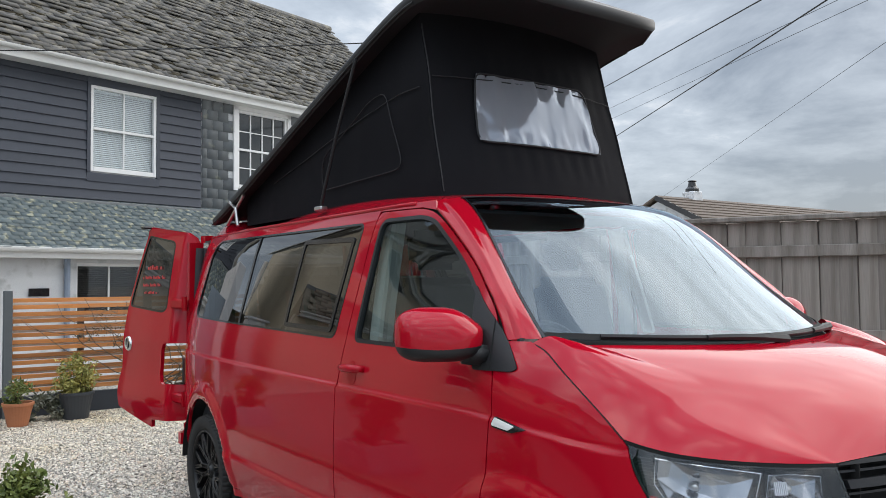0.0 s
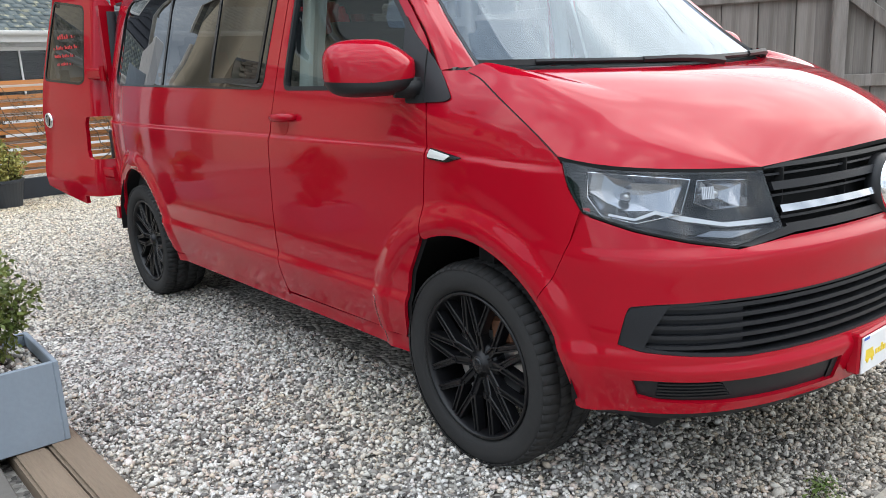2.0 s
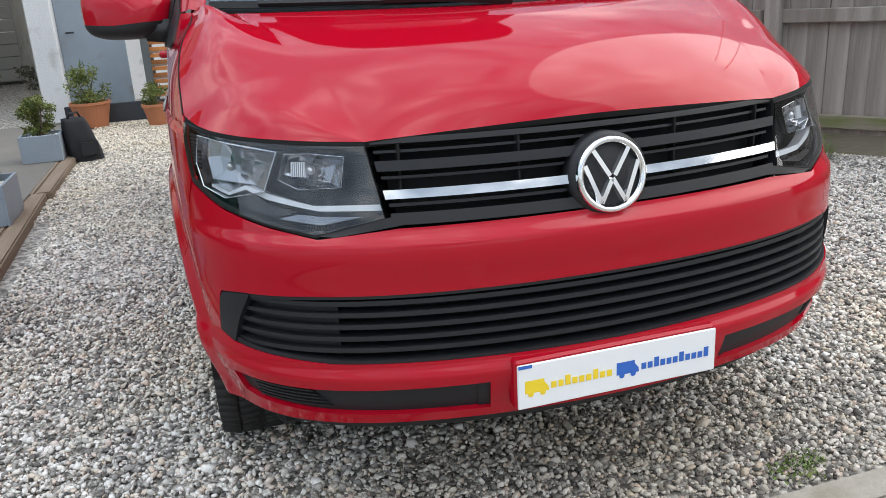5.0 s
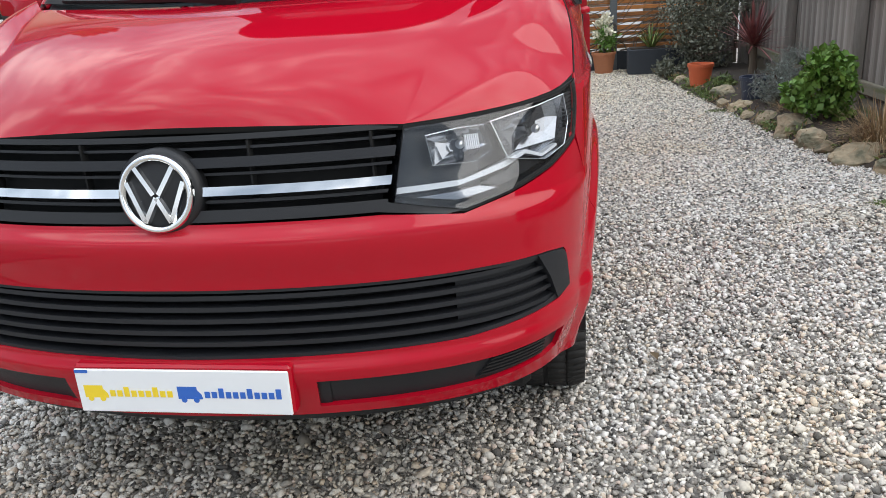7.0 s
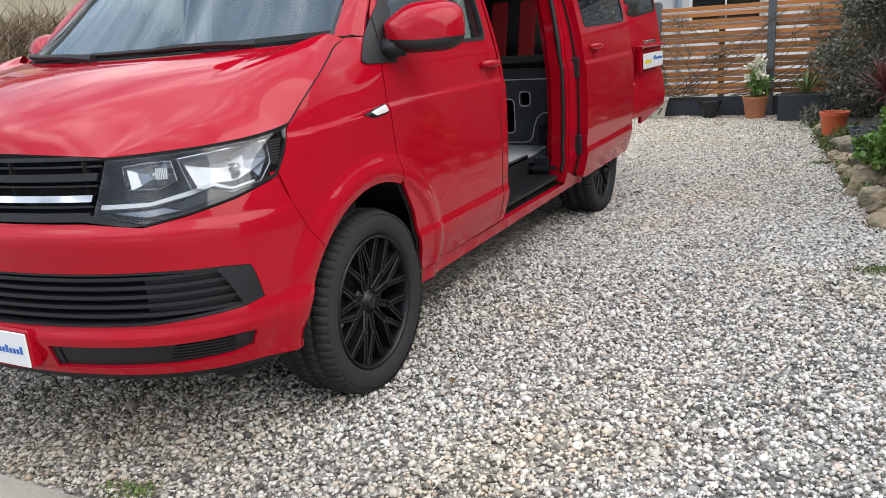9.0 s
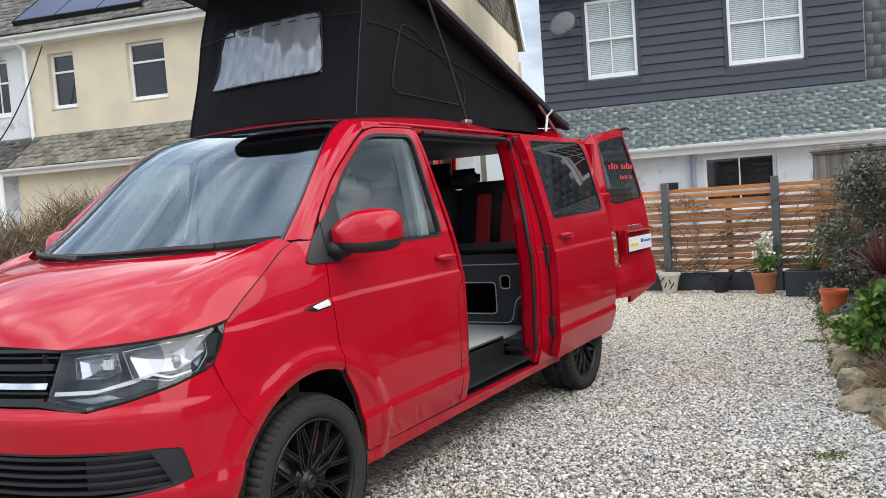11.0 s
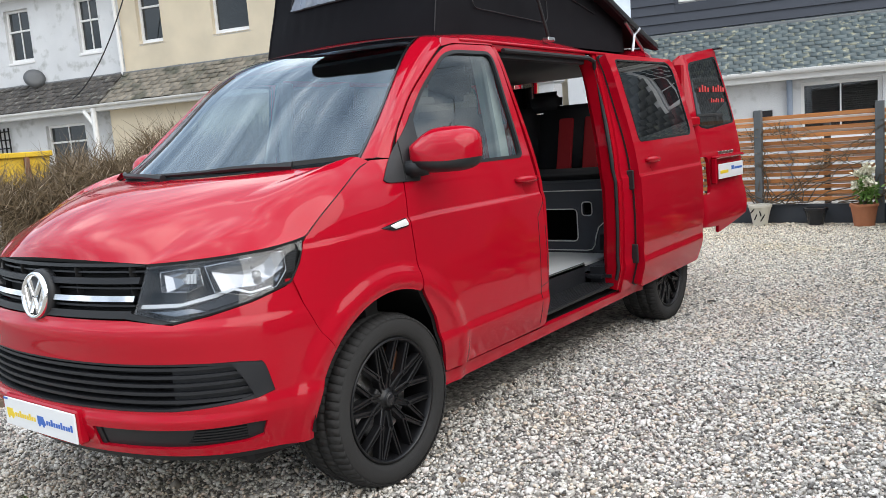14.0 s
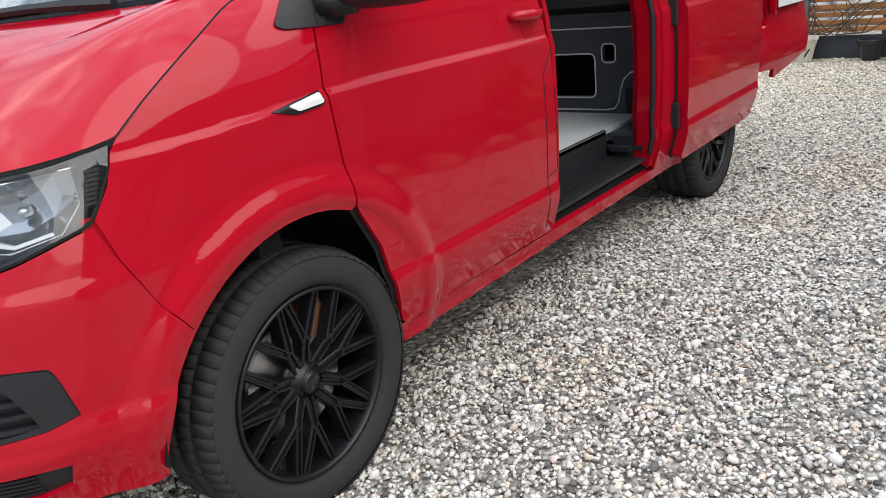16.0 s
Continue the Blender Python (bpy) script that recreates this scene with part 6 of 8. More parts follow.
glass_f = round_poly([(0.235, 1.232), (0.255, 1.375), (0.425, 1.522), (0.566, 1.637), (0.69, 1.728), (0.775, 1.750), (1.065, 1.752), (1.098, 1.235)], [0.03, 0.05, 0.3, 0.3, 0.10, 0.10, 0.05, 0.04])
quarter_win = round_poly([(1.275, 1.235), (1.205, 1.750), (3.26, 1.765), (3.38, 1.272)], [0.05, 0.05, 0.13, 0.10])
D_EDGE = 3.77
side_r = [(1.242, SILL), (1.242, 0.60), (1.212, 1.05), (1.172, 1.24), (1.112, 1.802), (3.60, 1.815), (3.70, 1.60), (3.75, 1.25), (D_EDGE, 0.95), (D_EDGE, 0.62), (D_EDGE - 0.01, 0.44), (3.58, 0.36)] \
    + arc(BASE, ARCH, 5, 176, 26) + [(2.50, SILL)]


def frame_ring(name, outline, width, surf, mat, parent, mirror=False, lip=0.01, step=(0.05, 0.05)):
    return panel(name, outline, surf, mat, parent, holes=[offset_poly(outline, width)], lip=lip, mirror=mirror, step=step)


def deep(d):
    return lambda y, z: side(y, z, -d)


for mir, tag in ((True, "offside"), (False, "nearside")):
    panel("wing", wing, side, M_RED, van, mirror=mir, step=(0.013, 0.013), extra=(1.005, 1.012, 1.02, 1.028, 1.036, 1.044))
    dr = panel("front_door", door_f, side, M_RED, van, holes=[glass_f], mirror=mir, step=(0.020, 0.020), extra=(0.497, 0.51, 0.523, 0.536, 0.549, 1.03, 1.037, 1.045, 1.052, 1.06))
    frame_ring("window_seal", offset_poly(glass_f, -0.004), 0.016, lambda y, z: side(y, z, 0.001), M_BLACK_PLASTIC, dr, mirror=mir, lip=0.02)
    panel("door_glass", offset_poly(glass_f, 0.008), deep(0.012), G_DOOR, dr, lip=0, mirror=mir, step=(0.08, 0.08), shadow=False)
    # black mirror triangle
    panel("mirror_base", round_poly([(0.058, 1.203), (0.122, 1.272), (0.203, 1.352), (0.350, 1.472), (0.302, 1.34), (0.266, 1.24), (0.258, 1.186), (0.080, 1.192)], [0.012, 0.05, 0.05, 0.012, 0.05, 0.05, 0.012, 0.02]), lambda y, z: side(y, z, 0.007), M_BLACK_PLASTIC, dr, mirror=mir, lip=0.012)
    part("base_joint", tube_bm([((-1 if mir else 1) * (float(half_width(y, z)) + 0.0075), y, z) for y, z in ((0.206, 1.354), (0.197, 1.31), (0.184, 1.25), (0.172, 1.195))], 0.0022, 6), M_VOID, dr)
    # rail above the door, pale trim on the pillar inside
    panel("cant_rail", [(0.705, 1.769), (0.80, 1.787), (1.114, 1.793), (1.114, 1.812), (0.735, 1.812)], side, M_RED, van, mirror=mir, step=(0.02, 0.01), lip=0.010)
    panel("pillar_trim", round_poly([(0.985, 1.20), (1.058, 1.20), (1.130, 1.745), (1.070, 1.745)], 0.01), deep(0.055), M_TRIM_PALE, van, mirror=mir, lip=0.02)
    # dark gaps behind the shut lines
    panel("door_gap", offset_poly(door_f, -0.013), deep(0.020), M_VOID, van, holes=[offset_poly(door_f, 0.03)], lip=0, mirror=mir)
    # side repeater
    rep = panel("side_repeater", round_poly([(-0.030, 1.027), (0.128, 1.050), (0.130, 1.016), (0.035, 1.008)], [0.0, 0.01, 0.01, 0.02]), lambda y, z: side(y, z, 0.004), M_GLOSS_BLACK, van, mirror=mir, lip=0.008, step=(0.02, 0.02))
    panel("lens", round_poly([(0.020, 1.031), (0.124, 1.046), (0.126, 1.021), (0.045, 1.015)], 0.006), lambda y, z: side(y, z, 0.006), material("repeater_lens", (0.75, 0.75, 0.72), 0.12, var=0.05) if mir else bpy.data.materials["repeater_lens"], rep, mirror=mir, lip=0.004, step=(0.02, 0.02))
    # sill
    panel("sill", [(0.34, 0.285), (0.345, SILL + 0.012), (2.55, SILL - 0.008), (2.57, 0.285)], lambda y, z: side(y, z, -0.012), M_RED, van, mirror=mir, lip=0.03)
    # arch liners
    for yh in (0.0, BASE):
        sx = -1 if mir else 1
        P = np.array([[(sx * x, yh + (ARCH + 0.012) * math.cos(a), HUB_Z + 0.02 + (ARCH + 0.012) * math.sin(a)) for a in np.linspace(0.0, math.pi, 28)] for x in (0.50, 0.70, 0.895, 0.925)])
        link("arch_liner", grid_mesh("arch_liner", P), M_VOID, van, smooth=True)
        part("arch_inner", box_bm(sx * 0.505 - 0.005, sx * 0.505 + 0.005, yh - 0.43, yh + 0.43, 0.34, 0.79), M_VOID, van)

# offside rear quarter, closed
qr = panel("side_panel", side_r, side, M_RED, van, holes=[quarter_win], mirror=True, step=(0.022, 0.022), extra=(0.497, 0.51, 0.523, 0.536, 0.549, 1.03, 1.037, 1.045, 1.052, 1.06))
gw = panel("side_window", quarter_win, deep(0.004), G_DARK, qr, lip=0, mirror=True, step=(0.09, 0.09), shadow=False)
frame_ring("window_seal", quarter_win, 0.010, lambda y, z: side(y, z, 0.002), M_GLOSS_BLACK, qr, mirror=True, lip=0.01)
panel("window_bar", [(2.44, 1.25), (2.40, 1.755), (2.425, 1.755), (2.465, 1.25)], deep(0.0), M_GLOSS_BLACK, qr, mirror=True, lip=0.02)
frame_ring("sliding_vent", round_poly([(1.33, 1.26), (1.27, 1.69), (1.80, 1.70), (1.84, 1.27)], 0.03), 0.022, deep(0.0), M_GLOSS_BLACK, qr, mirror=True, lip=0.016)
panel("quarter_gap", [(1.228, SILL), (1.228, 0.60), (1.198, 1.05), (1.158, 1.24), (1.098, 1.80), (1.13, 1.80), (1.19, 1.24), (1.23, 1.05), (1.26, 0.6), (1.26, SILL)], deep(0.022), M_VOID, van, lip=0, mirror=True)
panel("tail_light", round_poly([(3.60, 0.80), (3.60, 0.985), (3.68, 0.985), (3.68, 0.80)], 0.012), lambda y, z: side(y, z, 0.014), M_GLOSS_BLACK, van, mirror=True, lip=0.03, step=(0.03, 0.03), label="smoked dark tail light")

# nearside: opening, quarter behind it, and the sliding door run back
OPEN_R = 2.17
quarter_l = [(OPEN_R + 0.03, SILL), (OPEN_R + 0.03, 1.1), (OPEN_R + 0.13, 1.802)] + side_r[5:-1] + [(2.50, SILL)]
panel("side_panel", quarter_l, side, M_RED, van, holes=[round_poly([(2.40, 1.24), (2.40, 1.75), (3.26, 1.765), (3.38, 1.272)], 0.08)], mirror=False, step=(0.024, 0.024), extra=(1.03, 1.045, 1.06))
# frame of the opening
for nm, ylo, yhi in (("b_pillar", 1.236, 1.262), ("c_pillar", OPEN_R - 0.012, OPEN_R + 0.030)):
    panel(nm, [(ylo, SILL + 0.02), (ylo, 1.1), (ylo - (0.11 if nm == "b_pillar" else -0.10), 1.80), (yhi - (0.11 if nm == "b_pillar" else -0.10), 1.80), (yhi, 1.1), (yhi, SILL + 0.02)], deep(0.012), M_RED_IN, van, lip=0.09)
zz = np.linspace(0.40, 1.79, 16)


def open_y(z):
    return OPEN_R + 0.10 * float(smooth(1.1, 1.8, z))


link("c_pillar_inner", grid_mesh("c_pillar_inner", np.array([[(float(half_width(OPEN_R, z)) - d, open_y(z) + e_, z) for z in zz] for d, e_ in ((0.012, 0.0), (0.05, -0.002), (0.052, 0.03), (0.11, 0.034), (0.14, 0.03), (0.15, 0.10))])), M_RED_IN, van, smooth=False)
part("door_seal", tube_bm([(float(half_width(OPEN_R, z)) - 0.03, open_y(z) - 0.008, z) for z in np.linspace(0.42, 1.70, 18)] + [(0.79, OPEN_R + 0.06, 1.75), (0.785, OPEN_R, 1.768), (0.785, 1.20, 1.768)], 0.013, 8), M_SEAL, van)
# sliding door
sd_o = round_poly([(2.35, 0.345), (2.34, 0.60), (2.32, 1.05), (2.305, 1.30), (2.27, 1.795), (3.38, 1.80), (3.42, 1.50), (3.45, 1.05), (3.455, 0.60), (3.41, 0.345)], [0.03, 0, 0.2, 0.2, 0.03, 0.05, 0.2, 0.2, 0.1, 0.03])
sd_w = round_poly([(2.40, 1.245), (2.365, 1.762), (3.31, 1.775), (3.355, 1.26)], [0.05, 0.05, 0.09, 0.07])


def slid(y, z, out=0.0):
    # the closed door's own skin, carried back along the rail
    return side(y - 1.02, z, out) + np.array([0.066, 1.02, 0.0])


sdoor = panel("sliding_door", sd_o, slid, M_RED, van, holes=[sd_w], extra=(0.497, 0.51, 0.523, 0.536, 0.549, 1.03, 1.037, 1.045, 1.052, 1.06), inward=(0.3, 2.8, 1.0), lip=0.05)
panel("inner_skin", offset_poly(sd_o, 0.012), lambda y, z: slid(y, z, -0.05), M_RED_IN, sdoor, holes=[sd_w], lip=0, inward=(2.0, 2.8, 1.0))
frame_ring("door_seal", offset_poly(sd_o, 0.004), 0.022, lambda y, z: slid(y, z, -0.046), M_SEAL, sdoor, lip=0.018)
panel("door_glass", sd_w, lambda y, z: slid(y, z, -0.003), G_DARK, sdoor, lip=0, step=(0.09, 0.09), inward=(0.3, 2.8, 1.0), shadow=False)
frame_ring("window_seal", sd_w, 0.012, lambda y, z: slid(y, z, 0.002), M_GLOSS_BLACK, sdoor, lip=0.01)
ed = new("door_latch")
ed.parent = sdoor
for z in (0.56, 1.02):
    part("latch_plate", box_bm(0.935, 0.985, 2.29 + (1.02 - z) * 0.04, 2.305 + (1.02 - z) * 0.04, z - 0.06, z + 0.06, 0.006), M_BLACK_PLASTIC, ed)
part("lower_arm", merge(tube_bm([(0.90, 2.30, 0.375), (0.80, 2.10, 0.38)], 0.016, 8), box_bm(0.78, 0.84, 2.05, 2.12, 0.36, 0.40, 0.005)), M_BLACK_PLASTIC, ed)
part("opening_header", box_bm(0.60, 0.765, 1.13, OPEN_R, 1.765, 1.80, 0.004), M_RED_IN, van)
part("roof_rail_track", box_bm(0.70, 0.755, 1.15, OPEN_R, 1.735, 1.763, 0.003), M_BLACK_PLASTIC, van)


def handle(parent, y, z, surf, mir):
    """Pull handle over a flat disc, its darker red standing for the shade of a hollow."""
    sx = -1 if mir else 1
    h = new("door_handle")
    h.parent = parent
    w = float(surf(np.array([y]), np.array([z]))[0][0])
    P = [(sx * (w + dx), y + dy, z + dz) for dx, dy, dz in ((-0.004, -0.085, 0.012), (0.020, -0.075, 0.013), (0.032, -0.03, 0.012), (0.034, 0.03, 0.010), (0.024, 0.072, 0.008), (-0.004, 0.082, 0.006))]
    part("grip", tube_bm(P, 0.014, 10, radii=[0.010, 0.013, 0.015, 0.015, 0.013, 0.010], flat=1.15), M_RED, h, smooth=True)
    panel("recess", [(y + 0.012 + 0.040 * math.cos(k * math.pi / 12), z - 0.012 + 0.050 * math.sin(k * math.pi / 12)) for k in range(24)], lambda a_, b_: surf(a_, b_, 0.0015), M_RED_IN, h, lip=0.002, step=(0.02, 0.02), mirror=mir, inward=(0.3, y, 1.0))


for mir in (True, False):
    handle(van, 1.075, 1.115, side, mir)
handle(sdoor, 2.53, 1.12, slid, False)

# roof, gutters and pillars
ROOF_Y = Spline([(0.56, 1.800), (0.66, 1.838), (0.80, 1.862), (1.0, 1.878), (2.0, 1.895), (3.2, 1.890), (3.75, 1.868), (3.79, 1.840)])


def roof_pt(u, y):
    """u -1..1 across; rails at the sides."""
    ax = abs(u)
    wtop = float(half_width(y, 1.80)) - 0.002
    zc = float(ROOF_Y(y)) + 0.012
    x = wtop * (1 - (1 - ax) ** 1.0)
    t = ax
    z = zc - 0.05 * t ** 2 - (zc - 0.05 - 1.803) * smooth(0.80, 1.0, t) ** 1.3
    return (math.copysign(x, u), y, float(z))


us = np.unique(np.r_[np.linspace(-1, -0.78, 9), np.linspace(-0.78, 0.78, 15), np.linspace(0.78, 1, 9)])
ys = np.r_[np.linspace(0.60, 1.1, 8), np.linspace(1.2, 3.5, 12), np.linspace(3.6, 3.79, 5)]


def ws_top(u):
    return 0.615 + 0.15 * abs(u) ** 2.2


R = np.array([[roof_pt(u, max(y, 0) if j else ws_top(u)) for j, y in enumerate(ys)] for u in us])
for i, u in enumerate(us):
    y0 = ws_top(u)
    for j, y in enumerate(ys):
        R[i, j] = roof_pt(u, y0 + (y - 0.60) * (3.79 - y0) / (3.79 - 0.60))
link("roof", grid_mesh("roof", R), M_RED, van, smooth=True)
for sx in (-1, 1):
    part("roof_gutter", tube_bm([(sx * (float(half_width(y, 1.80)) - 0.004), y, 1.806) for y in np.linspace(0.86, 3.85, 24)], 0.010, 8), M_RED, van, smooth=True)

# windscreen: from cowl to roof edge
WS_W0, WS_TOP = 0.802, 0.845


def screen_pt(u, v):
    xb = WS_W0 * u
    yb, zb = -0.285 + 0.335 * abs(u) ** 2.2, 1.268 + 0.024 * abs(u) ** 2
    p1 = np.array(roof_pt(u * WS_TOP, ws_top(u * WS_TOP)))
    p0 = np.array([xb, yb, zb])
    p = p0 * (1 - v) + p1 * v
    bow = (0.042 - 0.010 * abs(u) ** 3) * 9.48 * v ** 3 * (1 - v)
    return p + bow * np.array([0.0, -0.55, 0.83])


U = np.linspace(-1, 1, 27)
VV = np.linspace(0, 1, 25)
scr = np.array([[screen_pt(u, v) for v in VV] for u in U])
ws = link("windscreen", grid_mesh("windscreen", scr), G_WIND, van, smooth=True)
ws.visible_shadow = False
# black border along the edges of the screen
for nm, a, b in (("header_band", (-1, 1), (0.978, 1.0)), ("foot_band", (-1, 1), (0.0, 0.035))):
    B = np.array([[screen_pt(u, v) + np.array([0, -0.002, 0.003]) for v in np.linspace(*b, 3)] for u in U])
    link("screen_band", grid_mesh("screen_band", B), M_VOID, van, smooth=True)
for s_ in (-1, 1):
    B = np.array([[screen_pt(s_ * u, v) + np.array([0, -0.002, 0.003]) for v in VV] for u in (0.990, 0.995, 1.0)])
    link("screen_band", grid_mesh("screen_band", B), M_GLOSS_BLACK, van, smooth=True)
# A-pillars
seam_yz = np.array([(0.150, 1.287), (0.199, 1.360), (0.254, 1.431), (0.344, 1.506), (0.444, 1.584), (0.568, 1.680), (0.634, 1.727), (0.700, 1.768), (0.765, 1.803)])
seam_d = np.r_[0, np.cumsum(np.hypot(*np.diff(seam_yz, axis=0).T))]
for sx in (-1, 1):
    rows_ = []
    for k in range(25):
        t = k / 24
        y, z = (float(np.interp(t * seam_d[-1], seam_d, seam_yz[:, i])) for i in (0, 1))
        a = np.array(screen_pt(1.0, t))
        b = np.array([float(half_width(y, z)), y, z])
        m = (a + b) / 2 + np.array([0.012, -0.008, 0.010]) * (0.4 + 0.6 * math.sin(math.pi * t))
        prof = [(1 - q) ** 2 * a + 2 * q * (1 - q) * m + q * q * b for q in np.linspace(0, 1, 13)]
        for i in (6, 7):                                     # a soft ridge where the gutter runs down the pillar
            prof[i] = prof[i] + np.array([0.004, -0.002, 0.003])
        rows_.append([(sx * p[0], p[1], p[2]) for p in [a + np.array([0.001, 0.012, -0.016])] + prof + [b + np.array([-0.018, 0.0, 0.0])]])
    link("a_pillar", grid_mesh("a_pillar", np.array(rows_), flip=sx > 0), M_RED, van, smooth=True)

# bonnet
cl_y = Spline([(0, -0.838), (0.10, -0.815), (0.25, -0.745), (0.5, -0.60), (0.75, -0.445), (1.0, -0.295)])
cl_z = Spline([(0, 1.022), (0.10, 1.062), (0.25, 1.118), (0.5, 1.188), (0.75, 1.236), (1.0, 1.262)])
HL_TOP = [nose(np.array([p]), np.array([z]), -0.002)[0] + np.array([0, 0, 0.006]) for p, z in ((24.1, 0.993), (27.5, 0.996), (30.5, 0.999), (34.0, 1.003), (37.0, 1.007), (40.0, 1.012), (43.2, 1.018))] + [np.array([float(half_width(-0.378, 1.042)) - 0.004, -0.378, 1.042])]


def along(pts, t):
    d = np.r_[0, np.cumsum([np.linalg.norm(b - a) for a, b in zip(pts, pts[1:])])]
    d /= d[-1]
    return np.array([np.interp(t, d, [p[k] for p in pts]) for k in range(3)])


def crease_pt(v):
    a, b = HL_TOP[0], np.array([0.745, -0.060, 1.276])
    m = np.array([0.585, -0.50, 1.205])
    return (1 - v) ** 2 * a + 2 * v * (1 - v) * m + v * v * b


def edge_pt(v):
    if v < 0.42:
        return along(HL_TOP, v / 0.42)
    y = -0.378 + (v - 0.42) / 0.58 * (0.055 + 0.378)
    z = float(bonnet_edge(y)) + 0.002
    return np.array([float(half_width(y, z)) - 0.004, y, z])


def bonnet_pt(u, v):
    """u 0 centre .. 1 crease .. 2 outer edge."""
    k = crease_pt(v)
    if u <= 1:
        c = np.array([0, float(cl_y(v)), float(cl_z(v))])
        p = c + (k - c) * u
        p[1] = c[1] + (k[1] - c[1]) * u ** 2
        p[2] = c[2] + (k[2] - c[2]) * u ** 1.7 + 0.010 * math.sin(math.pi * v) * (1 - u * u)
        return p
    e_ = edge_pt(v)
    q = u - 1
    p = k + (e_ - k) * q
    span = np.linalg.norm(e_ - k)
    p[2] += 0.16 * span * math.sin(math.pi * q) * (0.35 + 0.65 * v) - 0.02 * span * math.sin(2 * math.pi * q)
    return p


uu = np.r_[np.linspace(0, 0.92, 12), 0.97, 1.0, 1.03, np.linspace(1.1, 2, 14)]
vs_ = np.r_[np.linspace(0, 0.1, 4), np.linspace(0.14, 1, 22)]
half = np.array([[bonnet_pt(u, v) for v in vs_] for u in uu])
full = np.concatenate([(half * np.array([-1, 1, 1]))[:0:-1], half])
bon = link("bonnet", grid_mesh("bonnet", full), M_RED, van, smooth=True)
bon.data.polygons.foreach_set("use_smooth", [True] * len(bon.data.polygons))
# turned-down bonnet edge and gap, both near-black to stand for the gap's shade
for sx in (-1, 1):
    E = np.array([[(sx * p[0], p[1], p[2]) for p in (edge_pt(v), edge_pt(v) + np.array([0.001, 0.002, -0.014]))] for v in np.linspace(0, 1, 40)])
    link("bonnet_lip", grid_mesh("bonnet_lip", E), M_VOID, van)
    part("bonnet_gap", tube_bm([(sx * (p[0] + 0.003), p[1] + 0.001, p[2] - 0.003) for p in [edge_pt(v) for v in np.linspace(0.43, 1, 26)]], 0.0022, 6), M_VOID, van)
F_ = np.array([[p, p + np.array([0, 0.006, -0.014])] for p in [bonnet_pt(abs(u), 0) * np.array([math.copysign(1, u), 1, 1]) for u in np.linspace(-1, 1, 25)]])
link("bonnet_lip", grid_mesh("bonnet_lip", F_), M_VOID, van)
# cowl under the wipers
cw = np.array([[tuple((np.array(screen_pt(u, 0)) + np.array([0, 0.03 - 0.05 * q, 0.002 - 0.035 * q]))) for q in (0, 0.5, 1.0, 1.2)] for u in np.linspace(-0.97, 0.97, 25)])
link("cowl", grid_mesh("cowl", cw), M_BLACK_PLASTIC, van, smooth=True)


def on_screen(u, v, lift):
    p = np.array(screen_pt(u, v))
    return p + np.array([0, -0.55, 0.83]) * lift


for u0, u1, v1 in ((0.70, -0.06, 0.012), (-0.04, -0.82, 0.012)):
    wp = new("wiper")
    wp.parent = van
    part("blade", tube_bm([on_screen(u0 + (u1 - u0) * t, 0.006 + (v1) * t * 0.5 + 0.004 * math.sin(math.pi * t), 0.010) for t in np.linspace(0, 1, 12)], 0.0095, 6), M_BLACK_PLASTIC, wp)
    part("arm", tube_bm([on_screen(u0 + (u1 - u0) * t * 0.55 + 0.05, -0.016 + 0.025 * t, 0.014 + 0.008 * math.sin(math.pi * t)) for t in np.linspace(0, 1, 9)], 0.011, 6, radii=[0.018, 0.016, 0.015, 0.014, 0.012, 0.012, 0.011, 0.011, 0.010]), M_BLACK_PLASTIC, wp)

# ---- front: bumper, grille, lamps ----
def phi_of(x, y):
    return math.degrees(math.atan2(x, NOSE_C - y))


# outline of the bumper in (phi, z)
bump_half = [(0, 0.818), (21, 0.815), (28.6, 0.798), (34, 0.820), (40, 0.852), (45.6, 0.893)]
seam_pts = [(-0.4345, 0.82), (-0.4150, 0.775), (-0.3790, 0.700), (ARCH * math.cos(radians(140)) - 0.0022, HUB_Z + 0.02 + ARCH * math.sin(radians(140)))]
for (y0_, z0_), (y1_, z1_) in zip(seam_pts, seam_pts[1:]):
    for q in np.linspace(0, 1, 6)[:-1]:
        y, z = y0_ + (y1_ - y0_) * q, z0_ + (z1_ - z0_) * q
        bump_half.append((phi_of(float(half_width(y, z)), y), z))
arch_front = []
for a in np.linspace(140, 184, 10):
    y, z = ARCH * math.cos(radians(a)), HUB_Z + 0.02 + ARCH * math.sin(radians(a))
    arch_front.append((phi_of(float(half_width(y, z)), y), z))
bump_half += arch_front + [(46.5, 0.325), (40, 0.338), (20, 0.345), (0, 0.346)]
lowg = round_poly([(0, 0.672), (30, 0.670), (37.6, 0.664), (40.9, 0.654), (41.9, 0.545), (39.4, 0.530), (28, 0.508), (0, 0.503)], [0, 0, 0.5, 0.5, 0.010, 0.5, 0, 0])
slot = round_poly([(13.2, 0.446), (30, 0.446), (38.6, 0.450), (40.4, 0.447), (39.6, 0.392), (37.6, 0.381), (30, 0.371), (13.2, 0.369)], [0.004, 0, 0.5, 0.01, 0.01, 0.5, 0, 0.004])
NSTEP = (0.55, 0.013)
bumper = panel("front_bumper", bump_half + [(-a, b) for a, b in bump_half[::-1] if a > 0], nose, M_RED, van,
               holes=[lowg + [(-a, b) for a, b in lowg[::-1] if a > 0], slot, [(-a, b) for a, b in slot]], step=NSTEP, lip=0.03,
               extra=(0.776, 0.783, 0.790, 0.797, 0.804, 0.811, 0.466, 0.474, 0.482, 0.490, 0.498, 0.36), inward=(0, 0.6, 0.6))


